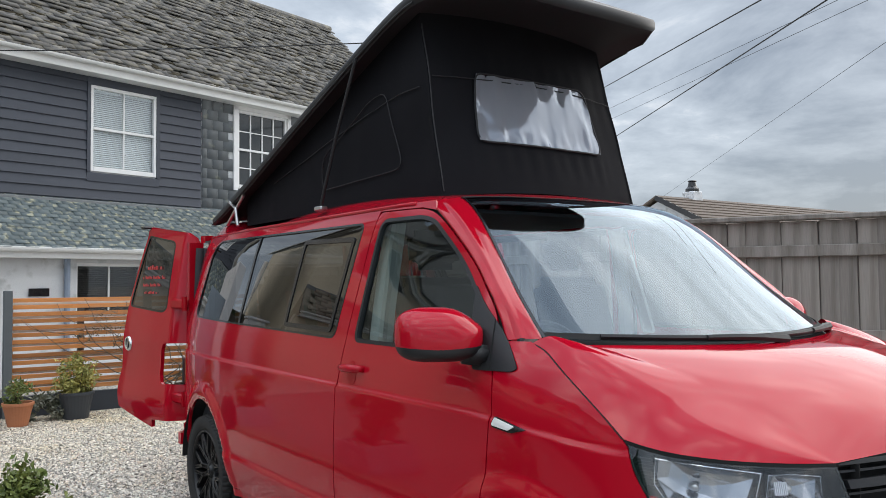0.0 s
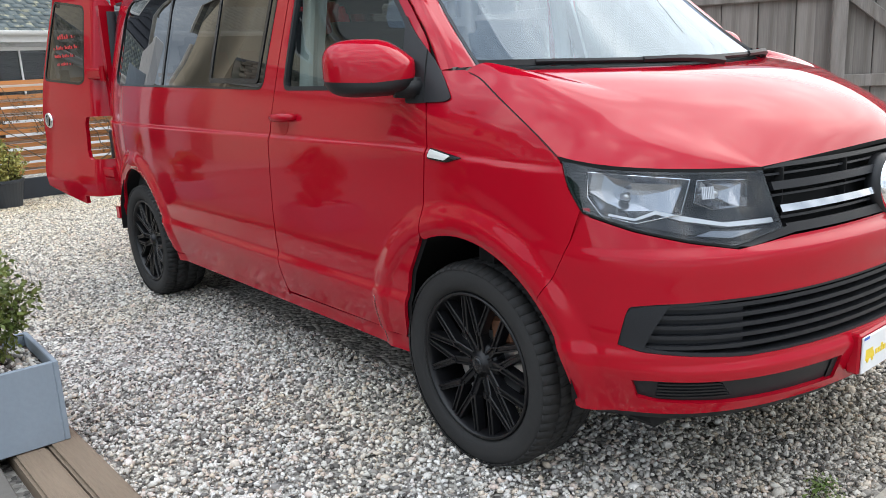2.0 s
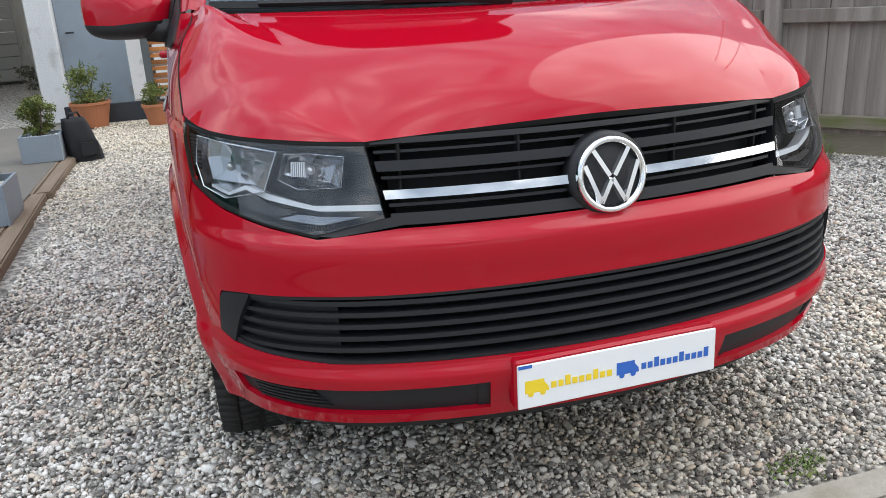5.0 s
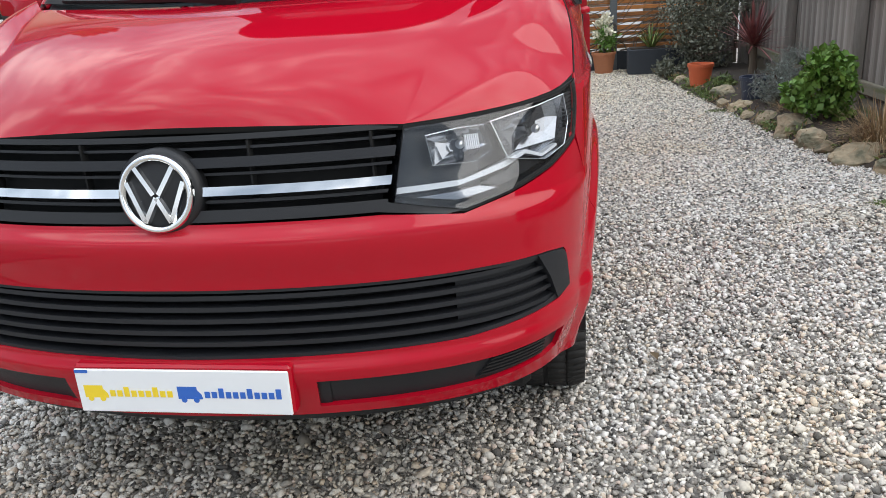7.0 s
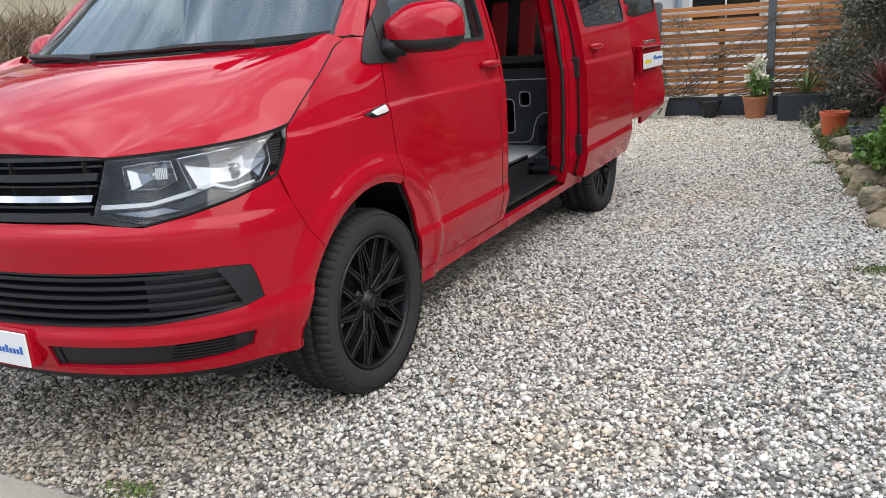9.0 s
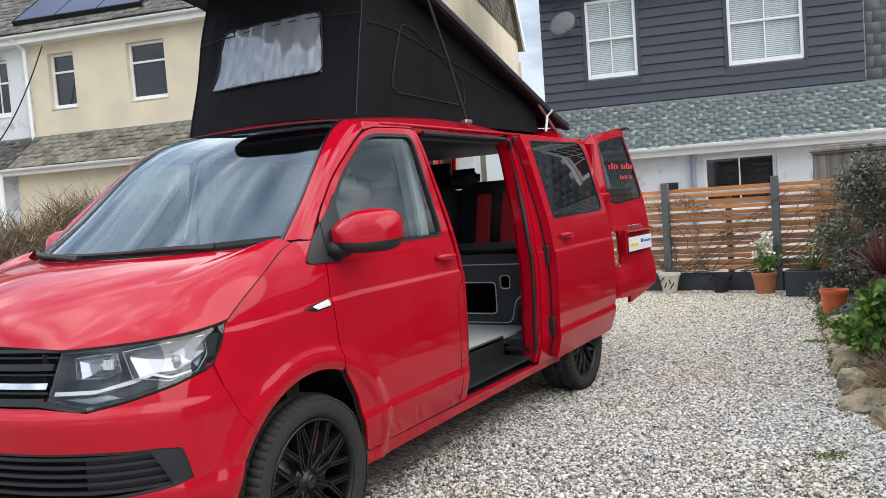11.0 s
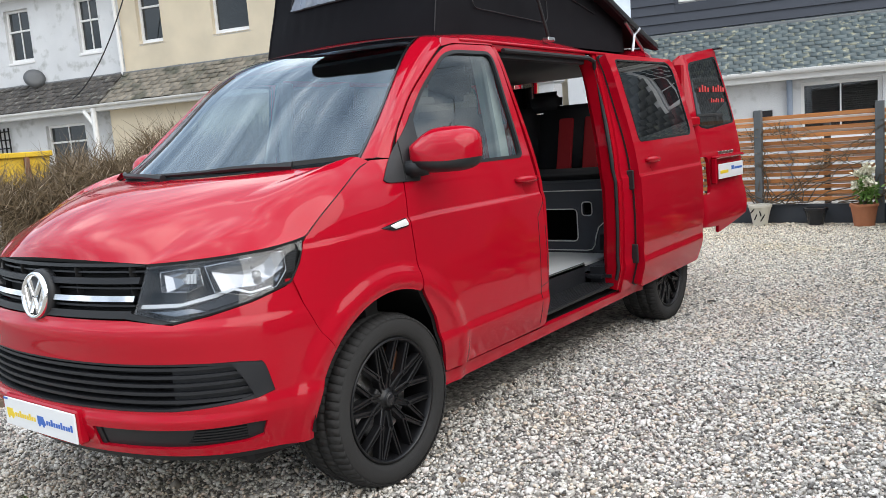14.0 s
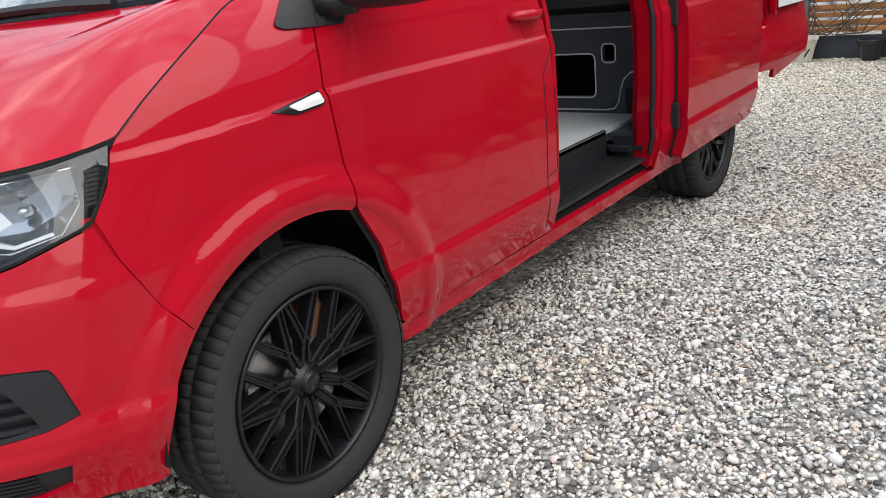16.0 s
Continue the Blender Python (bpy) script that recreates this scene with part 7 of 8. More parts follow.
def npanel(name, poly, out, mat, parent, lip=0.0, holes=(), step=(1.6, 0.03), mirror=False, label="", shadow=True):
    """A panel on the wrap-round front, out metres proud of it."""
    return panel(name, poly, lambda p, z: nose(p, z, out), mat, parent, holes=holes, step=step, lip=lip, inward=(0, 0.6, 0.8), mirror=mirror, label=label, shadow=shadow)


def lamp_edge(z):
    return 22.2 + (z - 0.838) / 0.152 * 1.9 - 0.55


# radiator grille
grille = new("radiator_grille")
grille.parent = van
npanel("backing", [(-23.8, 1.012), (-21.4, 0.822), (21.4, 0.822), (23.8, 1.012)], -0.055, M_VOID, grille)
for z0, z1, out, lip, mat in ((0.992, 1.004, -0.004, 0.03, M_BLACK_PLASTIC), (0.971, 0.977, -0.014, 0.03, M_GREY_PLASTIC), (0.936, 0.958, 0.004, 0.035, M_GREY_PLASTIC),
                              (0.916, 0.922, -0.014, 0.03, M_GREY_PLASTIC), (0.878, 0.897, 0.007, 0.03, M_CHROME), (0.858, 0.865, -0.012, 0.03, M_GREY_PLASTIC), (0.822, 0.847, 0.000, 0.04, M_BLACK_PLASTIC)):
    zm = (z0 + z1) / 2
    e0, e1 = lamp_edge(z0), lamp_edge(z1)
    npanel("bar", [(-e0, z0), (e0, z0), (e1, z1), (-e1, z1)], out, mat, grille, lip=lip, label="bright chrome strip" if mat is M_CHROME else "")
for k in range(-7, 8):
    if abs(k) not in (3, 7):
        continue
    p = nose(np.array([k * 3.0]), np.array([0.92]), -0.03)[0]
    part("rib", box_bm(p[0] - 0.002, p[0] + 0.002, p[1] - 0.012, p[1] + 0.012, 0.85, 0.99), M_VOID, grille)
# corner wedges under the lamps
for mir in (True, False):
    npanel("grille_wedge", [(20.5, 0.822), (20.8, 0.845), (22.0, 0.838), (28.6, 0.805), (27.0, 0.802)], 0.0, M_BLACK_PLASTIC, grille, lip=0.02, mirror=mir)
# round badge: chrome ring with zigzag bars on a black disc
badge = new("badge")
badge.parent = van
BM = pose(0, -0.880, 0.888, 82, 0, 0)
d_ = part("disc", lathe_bm([(0.0, -0.03), (0.100, -0.03), (0.098, 0.0), (0.088, 0.010), (0.0, 0.012)], 48), M_BLACK_PLASTIC, badge, smooth=True)
d_.matrix_local = BM
r_ = part("ring", lathe_bm([(0.0715, 0.012), (0.073, 0.022), (0.079, 0.026), (0.085, 0.022), (0.0865, 0.010)], 56), M_CHROME, badge, smooth=True)
r_.matrix_local = BM
zig = []
for a, b in (((-0.044, 0.058), (-0.006, -0.002)), ((0.044, 0.058), (0.006, -0.002)), ((-0.066, 0.026), (-0.030, -0.062)), ((0.066, 0.026), (0.030, -0.062)), ((-0.030, -0.062), (0.0, -0.008)), ((0.030, -0.062), (0.0, -0.008))):
    A, B = Vector(a), Vector(b)
    d = (B - A).normalized()
    n = Vector((-d.y, d.x)) * 0.0085
    v = bmesh.new()
    lo_ = [v.verts.new((*p, 0.010)) for p in (A - n, B - n, B + n, A + n)]
    hi_ = [v.verts.new((*p, 0.021)) for p in (A - n * 0.6, B - n * 0.6, B + n * 0.6, A + n * 0.6)]
    v.faces.new(hi_)
    for k in range(4):
        v.faces.new((lo_[k], lo_[(k + 1) % 4], hi_[(k + 1) % 4], hi_[k]))
    zig.append(v)
for q in zig:
    part("zigzag", q, M_CHROME, badge).matrix_local = BM

# headlamps
lamp_o = [(24.1, 0.992), (30.5, 0.998), (37.0, 1.006), (43.2, 1.016), (48.0, 1.034), (47.6, 0.985), (46.6, 0.935), (45.6, 0.900), (40.0, 0.859), (34.0, 0.827), (28.8, 0.805), (22.3, 0.838)]
M_LAMP_IN = material("lamp_housing", (0.013, 0.014, 0.016), rough=0.16, var=0.0)
M_LAMP_FLUTE = material("fluted_reflector", (0.36, 0.37, 0.39), rough=0.12, metal=1.0, var=0.05)
M_DRL = material("light_bar_plastic", (0.66, 0.68, 0.70), rough=0.2, var=0.15, fine=200)
M_LAMP_BOWL = material("bright_reflector", (0.36, 0.37, 0.39), rough=0.16, metal=1.0, var=0.04)
for mir in (True, False):
    sx = -1 if mir else 1
    lamp = new("headlamp")
    lamp.parent = van
    npanel("housing", lamp_o, -0.075, M_LAMP_IN, lamp, mirror=mir)
    loop = dense(lamp_o, np.array([1.2, 0.03]))
    a_ = np.array([p[0] for p in loop] + [loop[0][0]])
    b_ = np.array([p[1] for p in loop] + [loop[0][1]])
    W = np.stack([nose(a_, b_, 0.0), nose(a_, b_, -0.08)], 0) * np.array([sx, 1, 1])
    link("bezel", grid_mesh("bezel", W), M_LAMP_IN, lamp)
    npanel("bezel_rim", offset_poly(lamp_o, -0.004), -0.001, M_VOID, lamp, holes=[offset_poly(lamp_o, 0.006)], mirror=mir, lip=0.008)
    npanel("lens", offset_poly(lamp_o, 0.002), 0.002, G_LENS, lamp, mirror=mir, shadow=False)
    # two faceted reflector bowls
    for nm, poly, mt, deep_ in (("main_reflector", [(33.2, 0.980), (39.4, 0.995), (44.8, 1.005), (45.0, 0.940), (43.4, 0.890), (39.6, 0.872), (34.6, 0.893)], M_LAMP_BOWL, 1.0),
                                ("inner_reflector", [(26.2, 0.968), (29.5, 0.976), (32.4, 0.976), (33.0, 0.920), (30.8, 0.900), (26.5, 0.903)], M_LAMP_FLUTE, 0.7)):
        lp = np.array(poly + poly[:1])
        cc = lp[:-1].mean(0) + np.array([0.2, -0.004])
        G = []
        for j, (k, o_) in enumerate(((1.0, -0.010), (0.92, -0.040), (0.62, -0.062), (0.30, -0.072), (0.03, -0.074))):
            turn_ = 0.10 * j
            q = (lp - cc) * k
            q = np.c_[q[:, 0] * math.cos(turn_) - q[:, 1] * 45 * math.sin(turn_), q[:, 1] * math.cos(turn_) + q[:, 0] / 45 * math.sin(turn_)]
            G.append(nose(cc[0] + q[:, 0], cc[1] + q[:, 1], o_ * deep_))
        G = np.array(G) * np.array([sx, 1, 1])
        link(nm, grid_mesh(nm, G), mt, lamp)
        part("reflector_rim", tube_bm([tuple(p * np.array([sx, 1, 1])) for p in nose(lp[:, 0], lp[:, 1], -0.009)], 0.0013 if deep_ == 1.0 else 0.0007, 6), M_CHROME, lamp)
        bp = nose(np.array([cc[0]]), np.array([cc[1]]), -0.045 * deep_)[0] * np.array([sx, 1, 1])
        o = part("bulb", lathe_bm([(0.0, 0.0), (0.009, 0.004), (0.011, 0.02), (0.009, 0.026), (0.0, 0.030)], 14), M_STEEL, lamp, smooth=True)
        o.matrix_local = pose(bp[0], bp[1] + 0.02, bp[2], 90, 0, 0)
    # fluted glass over half of the inner bowl, prism strip at the outer end
    for k in range(7):
        p0_ = 30.3 + 0.22 * k
        npanel("flute", [(p0_, 0.926), (p0_ + 0.13, 0.926), (p0_ + 0.13, 0.958), (p0_, 0.958)], -0.016, M_DRL, lamp, lip=0.006, mirror=mir)
    for k in range(9):
        z_ = 0.930 + 0.0085 * k
        npanel("prism", [(44.4 + 0.10 * k, z_), (46.2 + 0.10 * k, z_ + 0.002), (46.2 + 0.10 * k, z_ + 0.007), (44.4 + 0.10 * k, z_ + 0.005)], -0.012, M_GREY_PLASTIC, lamp, lip=0.008, mirror=mir)
    npanel("light_bar", [(22.7, 0.849), (28.9, 0.851), (34.5, 0.874), (37.2, 0.893), (39.6, 0.876), (42.6, 0.889), (42.5, 0.895), (39.6, 0.883), (37.3, 0.902), (34.0, 0.885), (29.5, 0.863), (22.9, 0.862)], -0.022, M_DRL, lamp, lip=0.03, mirror=mir, label="pale daytime light strip")
    npanel("lamp_trim", [(37.6, 0.886), (40.0, 0.867), (44.3, 0.894), (45.6, 0.95), (46.4, 1.0), (45.7, 1.0), (45.1, 0.947), (43.4, 0.893), (39.6, 0.871)], -0.018, M_LAMP_IN, lamp, lip=0.03, mirror=mir)
    npanel("lower_reflector", [(24.6, 0.838), (28.6, 0.822), (33.0, 0.834), (31.0, 0.845), (28.6, 0.840)], -0.020, M_LAMP_FLUTE, lamp, lip=0.02, mirror=mir)
    npanel("lamp_trim", [(33.4, 0.836), (34.2, 0.839), (39.5, 0.866), (36.5, 0.887), (34.5, 0.866), (31.4, 0.848)], -0.024, M_LAMP_IN, lamp, lip=0.02, mirror=mir)
    panel("seam_backing", [(-0.475, 0.91), (-0.475, 0.80), (-0.43, 0.70), (-0.35, 0.685), (-0.33, 0.72), (-0.37, 0.80), (-0.38, 0.91)], lambda y, z: side(y, z, -0.007), M_RED_IN, van, lip=0, mirror=mir)

# lower air intake
intake = new("lower_grille")
intake.parent = bumper
lg_full = lowg + [(-a, b) for a, b in lowg[::-1] if a > 0]
npanel("backing", lg_full, -0.055, M_VOID, intake)
npanel("surround", lg_full, -0.004, M_GREY_PLASTIC, intake, holes=[[(a * 0.955, 0.586 + (b - 0.586) * 0.90) for a, b in lg_full]], lip=0.04)
for k, z in enumerate((0.533, 0.561, 0.589, 0.617, 0.644)):
    lean = 0.003
    e_ = 38.2 + (0.66 - z) * 6
    pts = [(-e_, z + lean), (-30, z), (30, z), (e_, z + lean), (e_, z + lean + 0.010), (30, z + 0.011), (-30, z + 0.011), (-e_, z + lean + 0.010)]
    npanel("slat", pts, -0.010, M_GREY_PLASTIC, intake, lip=0.04)
for mir in (True, False):
    npanel("blanking_panel", [(27.5, 0.522), (39.0, 0.542), (38.4, 0.650), (27.5, 0.658)], -0.030, M_GREY_PLASTIC, intake, lip=0.0, mirror=mir)
    npanel("end_cap", round_poly([(36.4, 0.662), (38.8, 0.659), (40.5, 0.650), (41.0, 0.634), (41.8, 0.546), (39.3, 0.532), (38.0, 0.60)], 0.004), 0.001, M_GREY_PLASTIC, intake, lip=0.03, mirror=mir)
    npanel("spoiler_insert", offset_poly(slot, 0.0005), -0.014, M_GREY_PLASTIC, bumper, mirror=mir)
    ins = new("fog_blank")
    ins.parent = bumper
    for z in (0.388, 0.399, 0.410, 0.421, 0.432):
        npanel("ridge", [(29 + (z - 0.39) * 30, z), (37.4, z + 0.002), (37.5, z + 0.007), (29.5 + (z - 0.39) * 30, z + 0.005)], -0.008, M_BLACK_PLASTIC, ins, lip=0.01, mirror=mir)
npanel("spoiler_insert", [(-14.4, 0.371), (14.4, 0.371), (14.4, 0.444), (-14.4, 0.444)], -0.010, M_GREY_PLASTIC, bumper)
npanel("lower_lip", [(-44, 0.310), (-44, 0.334), (-20, 0.343), (20, 0.343), (44, 0.334), (44, 0.310)], -0.03, M_BLACK_PLASTIC, bumper, lip=0.03)
part("undertray", box_bm(-0.78, 0.78, -0.62, 3.75, 0.27, 0.33, 0.02), M_VOID, van)
# number plate with its makers' print as plain bars
plate = new("number_plate")
plate.parent = bumper
part("plate_mount", box_bm(-0.264, 0.264, -0.938, -0.900, 0.374, 0.497, 0.006), M_RED, plate)
pl = part("plate", box_bm(-0.26, 0.26, -0.9465, -0.9395, 0.378, 0.489, 0.0025), M_PLATE, plate)


def plate_print(parent, y, z0):
    def vehicle(x, mat, s=1.0):
        body = [(x, z0 + 0.038), (x, z0 + 0.070), (x + 0.048, z0 + 0.070), (x + 0.048, z0 + 0.062), (x + 0.058, z0 + 0.050), (x + 0.060, z0 + 0.038)]
        bm = extrude_poly_bm([(a, b) for a, b in body], 0.001, "y")
        bm.transform(Matrix.Translation((0, y, 0)))
        part("print", bm, mat, parent)
        for wx in (0.014, 0.044):
            w = lathe_bm([(0.0, 0), (0.007, 0), (0.007, 0.001), (0.0, 0.001)], 14)
            w.transform(pose(x + wx, y, z0 + 0.036, 90))
            part("print", w, mat, parent)
    vehicle(-0.243, M_YELLOW)
    vehicle(-0.010, M_BLUE)
    for x0, x1, n, mat in ((-0.178, -0.018, 9, M_YELLOW), (0.056, 0.244, 11, M_BLUE)):
        w = (x1 - x0) / n
        part("print", merge(*[box_bm(x0 + k * w, x0 + k * w + w * 0.72, y - 0.001, y, z0 + 0.042, z0 + 0.058 + (0.009 if k % 4 == 2 else 0)) for k in range(n)]), mat, parent)


plate_print(plate, -0.9467, 0.378)
part("print", box_bm(-0.258, -0.225, -0.9475, -0.9465, 0.480, 0.488), M_BLUE, plate)

# ---- wheels ----
def build_wheel(m):
    """Tyre with tread blocks and a black mesh-spoke alloy; built facing +x."""
    w = new("wheel")
    w.parent = van
    prof = [(0.246, -0.095), (0.262, -0.114), (0.297, -0.122), (0.322, -0.118), (0.334, -0.102), (0.338, -0.06), (0.338, 0.0), (0.338, 0.06), (0.334, 0.102), (0.327, 0.114), (0.318, 0.1195), (0.297, 0.122), (0.276, 0.1195), (0.262, 0.114),
            (0.256, 0.106), (0.250, 0.100), (0.246, 0.095)]
    tb = lathe_bm(prof, 72)
    R_ = Matrix.Rotation(radians(90), 4, "Y")
    tb.transform(R_)
    ty = part("tyre", tb, M_RUBBER, w, smooth=True)
    blocks = []
    Vb = np.array([(-.5, -.5, 0), (.5, -.5, 0), (.5, .5, 0), (-.5, .5, 0), (-.49, -.46, 1), (.49, -.46, 1), (.49, .46, 1), (-.49, .46, 1)])
    Fb = np.array([(4, 5, 6, 7), (0, 1, 5, 4), (1, 2, 6, 5), (2, 3, 7, 6), (3, 0, 4, 7)])
    for k in range(66):
        for x, wd, sk in ((-0.092, 0.054, 0.08), (-0.034, 0.054, -0.3), (0.034, 0.054, 0.3), (0.092, 0.054, -0.08)):
            a = 2 * math.pi * (k + 0.5 * (abs(x) > 0.05)) / 66
            L_ = 2 * math.pi * 0.347 / 66 * 0.97
            tilt = 0.30 if x > 0.05 else -0.30 if x < -0.05 else 0.0
            mm = Matrix.Rotation(a, 4, "X") @ Matrix.Translation((x, 0, 0.3392 - (0.0056 if abs(x) > 0.05 else 0))) @ Matrix.Rotation(tilt, 4, "Y") @ Matrix.Rotation(sk * 0.4, 4, "Z") @ Matrix.Diagonal((wd, L_, 0.0066, 1))
            blocks.append((0, np.array(mm)))
    tr = link("tread", stuff_mesh("tread", [Vb], [Fb], blocks), M_RUBBER, ty)
    al = new("alloy")
    al.parent = w
    rb = lathe_bm([(0.251, 0.100), (0.249, 0.110), (0.243, 0.112), (0.238, 0.104), (0.232, 0.085), (0.228, 0.0), (0.232, -0.095), (0.240, -0.10)], 64)
    rb.transform(R_)
    part("rim", rb, M_RIM, al, smooth=True)

    def spoke(p0, p1, wd, h0, h1, dep=0.034):
        """A bar with two ridges and a groove between them."""
        A, B = Vector((0, *p0)), Vector((0, *p1))
        d = (B - A).normalized()
        n = Vector((1, 0, 0)).cross(d)
        bm = bmesh.new()
        sec_ = ((-0.55, -dep), (-0.46, -0.003), (-0.40, 0.0), (-0.22, 0.0), (-0.15, -0.007), (0.15, -0.007), (0.22, 0.0), (0.40, 0.0), (0.46, -0.003), (0.55, -dep))
        ends = [[bm.verts.new(P + n * q * ww + Vector((h + e_, 0, 0))) for q, e_ in sec_] for P, h, ww in ((A, h0, wd), (B, h1, wd * 0.88))]
        for k in range(len(sec_) - 1):
            bm.faces.new((ends[0][k], ends[0][k + 1], ends[1][k + 1], ends[1][k]))
        for e_ in ends:
            bm.faces.new(e_)
        return bm

    def pol(r, a):
        return (r * math.cos(radians(a)), r * math.sin(radians(a)))

    for k in range(10):
        a, lean = 36 * k, 3.0 * (-1) ** k
        s = [spoke(pol(0.045, a), pol(0.122, a + lean), 0.033, 0.076, 0.094), spoke(pol(0.110, a + lean), pol(0.238, a + lean + 12.0), 0.0255, 0.094, 0.100), spoke(pol(0.110, a + lean), pol(0.238, a + lean - 12.0), 0.0255, 0.094, 0.100)]
        part("spoke", merge(*s), M_RIM, al)
    hb = lathe_bm([(0.0, 0.090), (0.028, 0.090), (0.031, 0.086), (0.033, 0.074), (0.070, 0.070), (0.078, 0.060), (0.08, 0.03)], 32)
    hb.transform(R_)
    part("hub", hb, M_RIM, al, smooth=True)
    cap = lathe_bm([(0.0, 0.094), (0.022, 0.0935), (0.0255, 0.089)], 28)
    cap.transform(R_)
    part("centre_cap", cap, M_GLOSS_BLACK, al, smooth=True)
    for k in range(5):
        p = pol(0.056, 72 * k + 18)
        b = lathe_bm([(0.0, 0.076), (0.009, 0.076), (0.0105, 0.068), (0.0135, 0.066), (0.0135, 0.060)], 8)
        b.transform(Matrix.Translation((0, *p)) @ R_)
        part("wheel_bolt", b, M_GLOSS_BLACK, al)
    dsc = lathe_bm([(0.05, 0.030), (0.155, 0.030), (0.160, 0.024), (0.160, 0.004), (0.05, 0.0)], 40)
    dsc.transform(R_)
    part("brake_disc", dsc, M_STEEL, w, "dull steel brake disc")
    part("caliper", merge(box_bm(-0.02, 0.055, 0.05, 0.15, 0.07, 0.16, 0.012)), M_RUST, w, "rust-brown brake caliper")
    # added near-black plate: shade behind the spokes is put into its colour
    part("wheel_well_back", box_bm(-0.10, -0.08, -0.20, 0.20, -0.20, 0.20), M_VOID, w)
    w.matrix_local = m
    return w


WX = 0.808
wl_ = build_wheel(pose(WX, 0, HUB_Z, 14, 0, 0))
copy_thing(wl_, pose(WX, BASE, HUB_Z, 31, 0, 0))
copy_thing(wl_, pose(-WX, 0, HUB_Z, 0, 0, 180) @ pose(0, 0, 0, 8))
copy_thing(wl_, pose(-WX, BASE, HUB_Z, 0, 0, 180) @ pose(0, 0, 0, 25))

# ---- door mirrors ----
for mir in (True, False):
    sx = -1 if mir else 1
    mo = new("door_mirror")
    mo.parent = van
    MM = pose(sx * 1.022, 0.325, 1.305, 0, 0, sx * 32)

    def shell_pt(a, t, low):
        # a round the rim, t from the rim forward to the nose of the cap
        c, s = math.cos(a), math.sin(a)
        ex = 0.60
        x = 0.150 * math.copysign(abs(c) ** ex, c)
        z = 0.092 * math.copysign(abs(s) ** ex, s)
        if s > 0:
            z *= 1.0 - 0.52 * smooth(-0.1, 1.0, -c * sx)
        k = math.cos(t * math.pi / 2) ** 0.62
        return (x * k, -0.105 * math.sin(t * math.pi / 2), z * k - 0.046 * (1 - k))

    for nm, lo_a, hi_a, mt in (("mirror_cap", -0.22, math.pi + 0.22, M_RED), ("lower_shell", math.pi + 0.22, 2 * math.pi - 0.22, M_BLACK_PLASTIC)):
        P = np.array([[shell_pt(a, t, 0) for t in np.r_[np.linspace(0, 0.8, 12), 0.86, 0.91, 0.95, 0.98, 0.999]] for a in np.linspace(lo_a, hi_a, 61)])
        o = link(nm, grid_mesh(nm, P), mt, mo, smooth=True)
        o.matrix_local = MM
    back = np.array([[tuple(np.array(shell_pt(a, 0, 0)) * np.array([k, 1, k]) + np.array([0, 0.012 * (1 - k), 0])) for k in (1.0, 0.94, 0.0)] for a in np.linspace(0, 2 * math.pi, 40)])
    o = link("mirror_back", grid_mesh("mirror_back", back), M_BLACK_PLASTIC, mo)
    o.matrix_local = MM
    gl_ = np.array([[tuple(np.array(shell_pt(a, 0, 0)) * np.array([k, 1, k]) + np.array([0, 0.006, 0])) for k in (0.88, 0.0)] for a in np.linspace(0, 2 * math.pi, 40)])
    o = link("mirror_glass", grid_mesh("mirror_glass", gl_), M_CHROME, mo)
    o.matrix_local = MM
    arm = merge(box_bm(0.0, 0.115, -0.045, 0.035, -0.036, 0.034, 0.014, 3))
    for v in arm.verts:
        v.co.z -= 0.012 * (1 - v.co.x / 0.115)
    arm.transform(pose(sx * 0.885, 0.215, 1.245, 0, 0, 90 + -sx * 62))
    part("mirror_arm", arm, M_BLACK_PLASTIC, mo, smooth=True)

# ---- pop-top ----
ROOF_PROFILE = Spline([(0.42, 2.585), (0.55, 2.680), (0.75, 2.762), (1.0, 2.772), (1.35, 2.688), (1.93, 2.500), (2.7, 2.245), (3.3, 2.055), (3.58, 1.972)])


def shell_xyz(u, v, under=0.0):
    """u across -1..1, v along 0..1 of the raised roof shell."""
    y = 0.50 + v * (3.58 - 0.50)
    half_ = 0.685 - 0.015 * smooth(0.55, 1, v)
    fr = np.clip((1.05 - y) / 0.55, 0, 1)
    y2 = y + 0.34 * (abs(u) ** 3.2) * fr
    x = u * half_ * (1 - 0.06 * fr ** 2.2 * abs(u))
    z = float(ROOF_PROFILE(y2)) + 0.035 * (1 - u * u) - 0.025 * smooth(0.82, 1.0, abs(u))
    return (x, y2, z - under)


poptop = new("pop_top")
poptop.parent = van
su, sv = np.linspace(-1, 1, 33), np.r_[np.linspace(0, 0.2, 12), np.linspace(0.24, 1, 26)]
link("roof_shell", grid_mesh("roof_shell", [[shell_xyz(u, v) for v in sv] for u in su]), M_SHELL, poptop, "charcoal grey moulded shell", True)
link("shell_underside", grid_mesh("shell_underside", [[shell_xyz(u * 0.985, 0.004 + v * 0.992, 0.052) for v in sv] for u in su], flip=True), M_SHELL_UNDER, poptop, "dark lined underside", True)
rim_pts = [shell_xyz(u, 0) for u in su] + [shell_xyz(1, v) for v in sv[1:]] + [shell_xyz(u, 1) for u in su[::-1][1:]] + [shell_xyz(-1, v) for v in sv[::-1][1:]]
rim = []
for p in rim_pts:
    p = np.array(p)
    c = np.array([0, min(max(p[1], 1.2), 3.2), p[2]])
    n = (p - c) / (np.linalg.norm(p - c) + 1e-9)
    rim.append([p, p + n * 0.006 + np.array([0, 0, -0.012]), p + n * 0.004 + np.array([0, 0, -0.042]), p - n * 0.010 + np.array([0, 0, -0.053])])
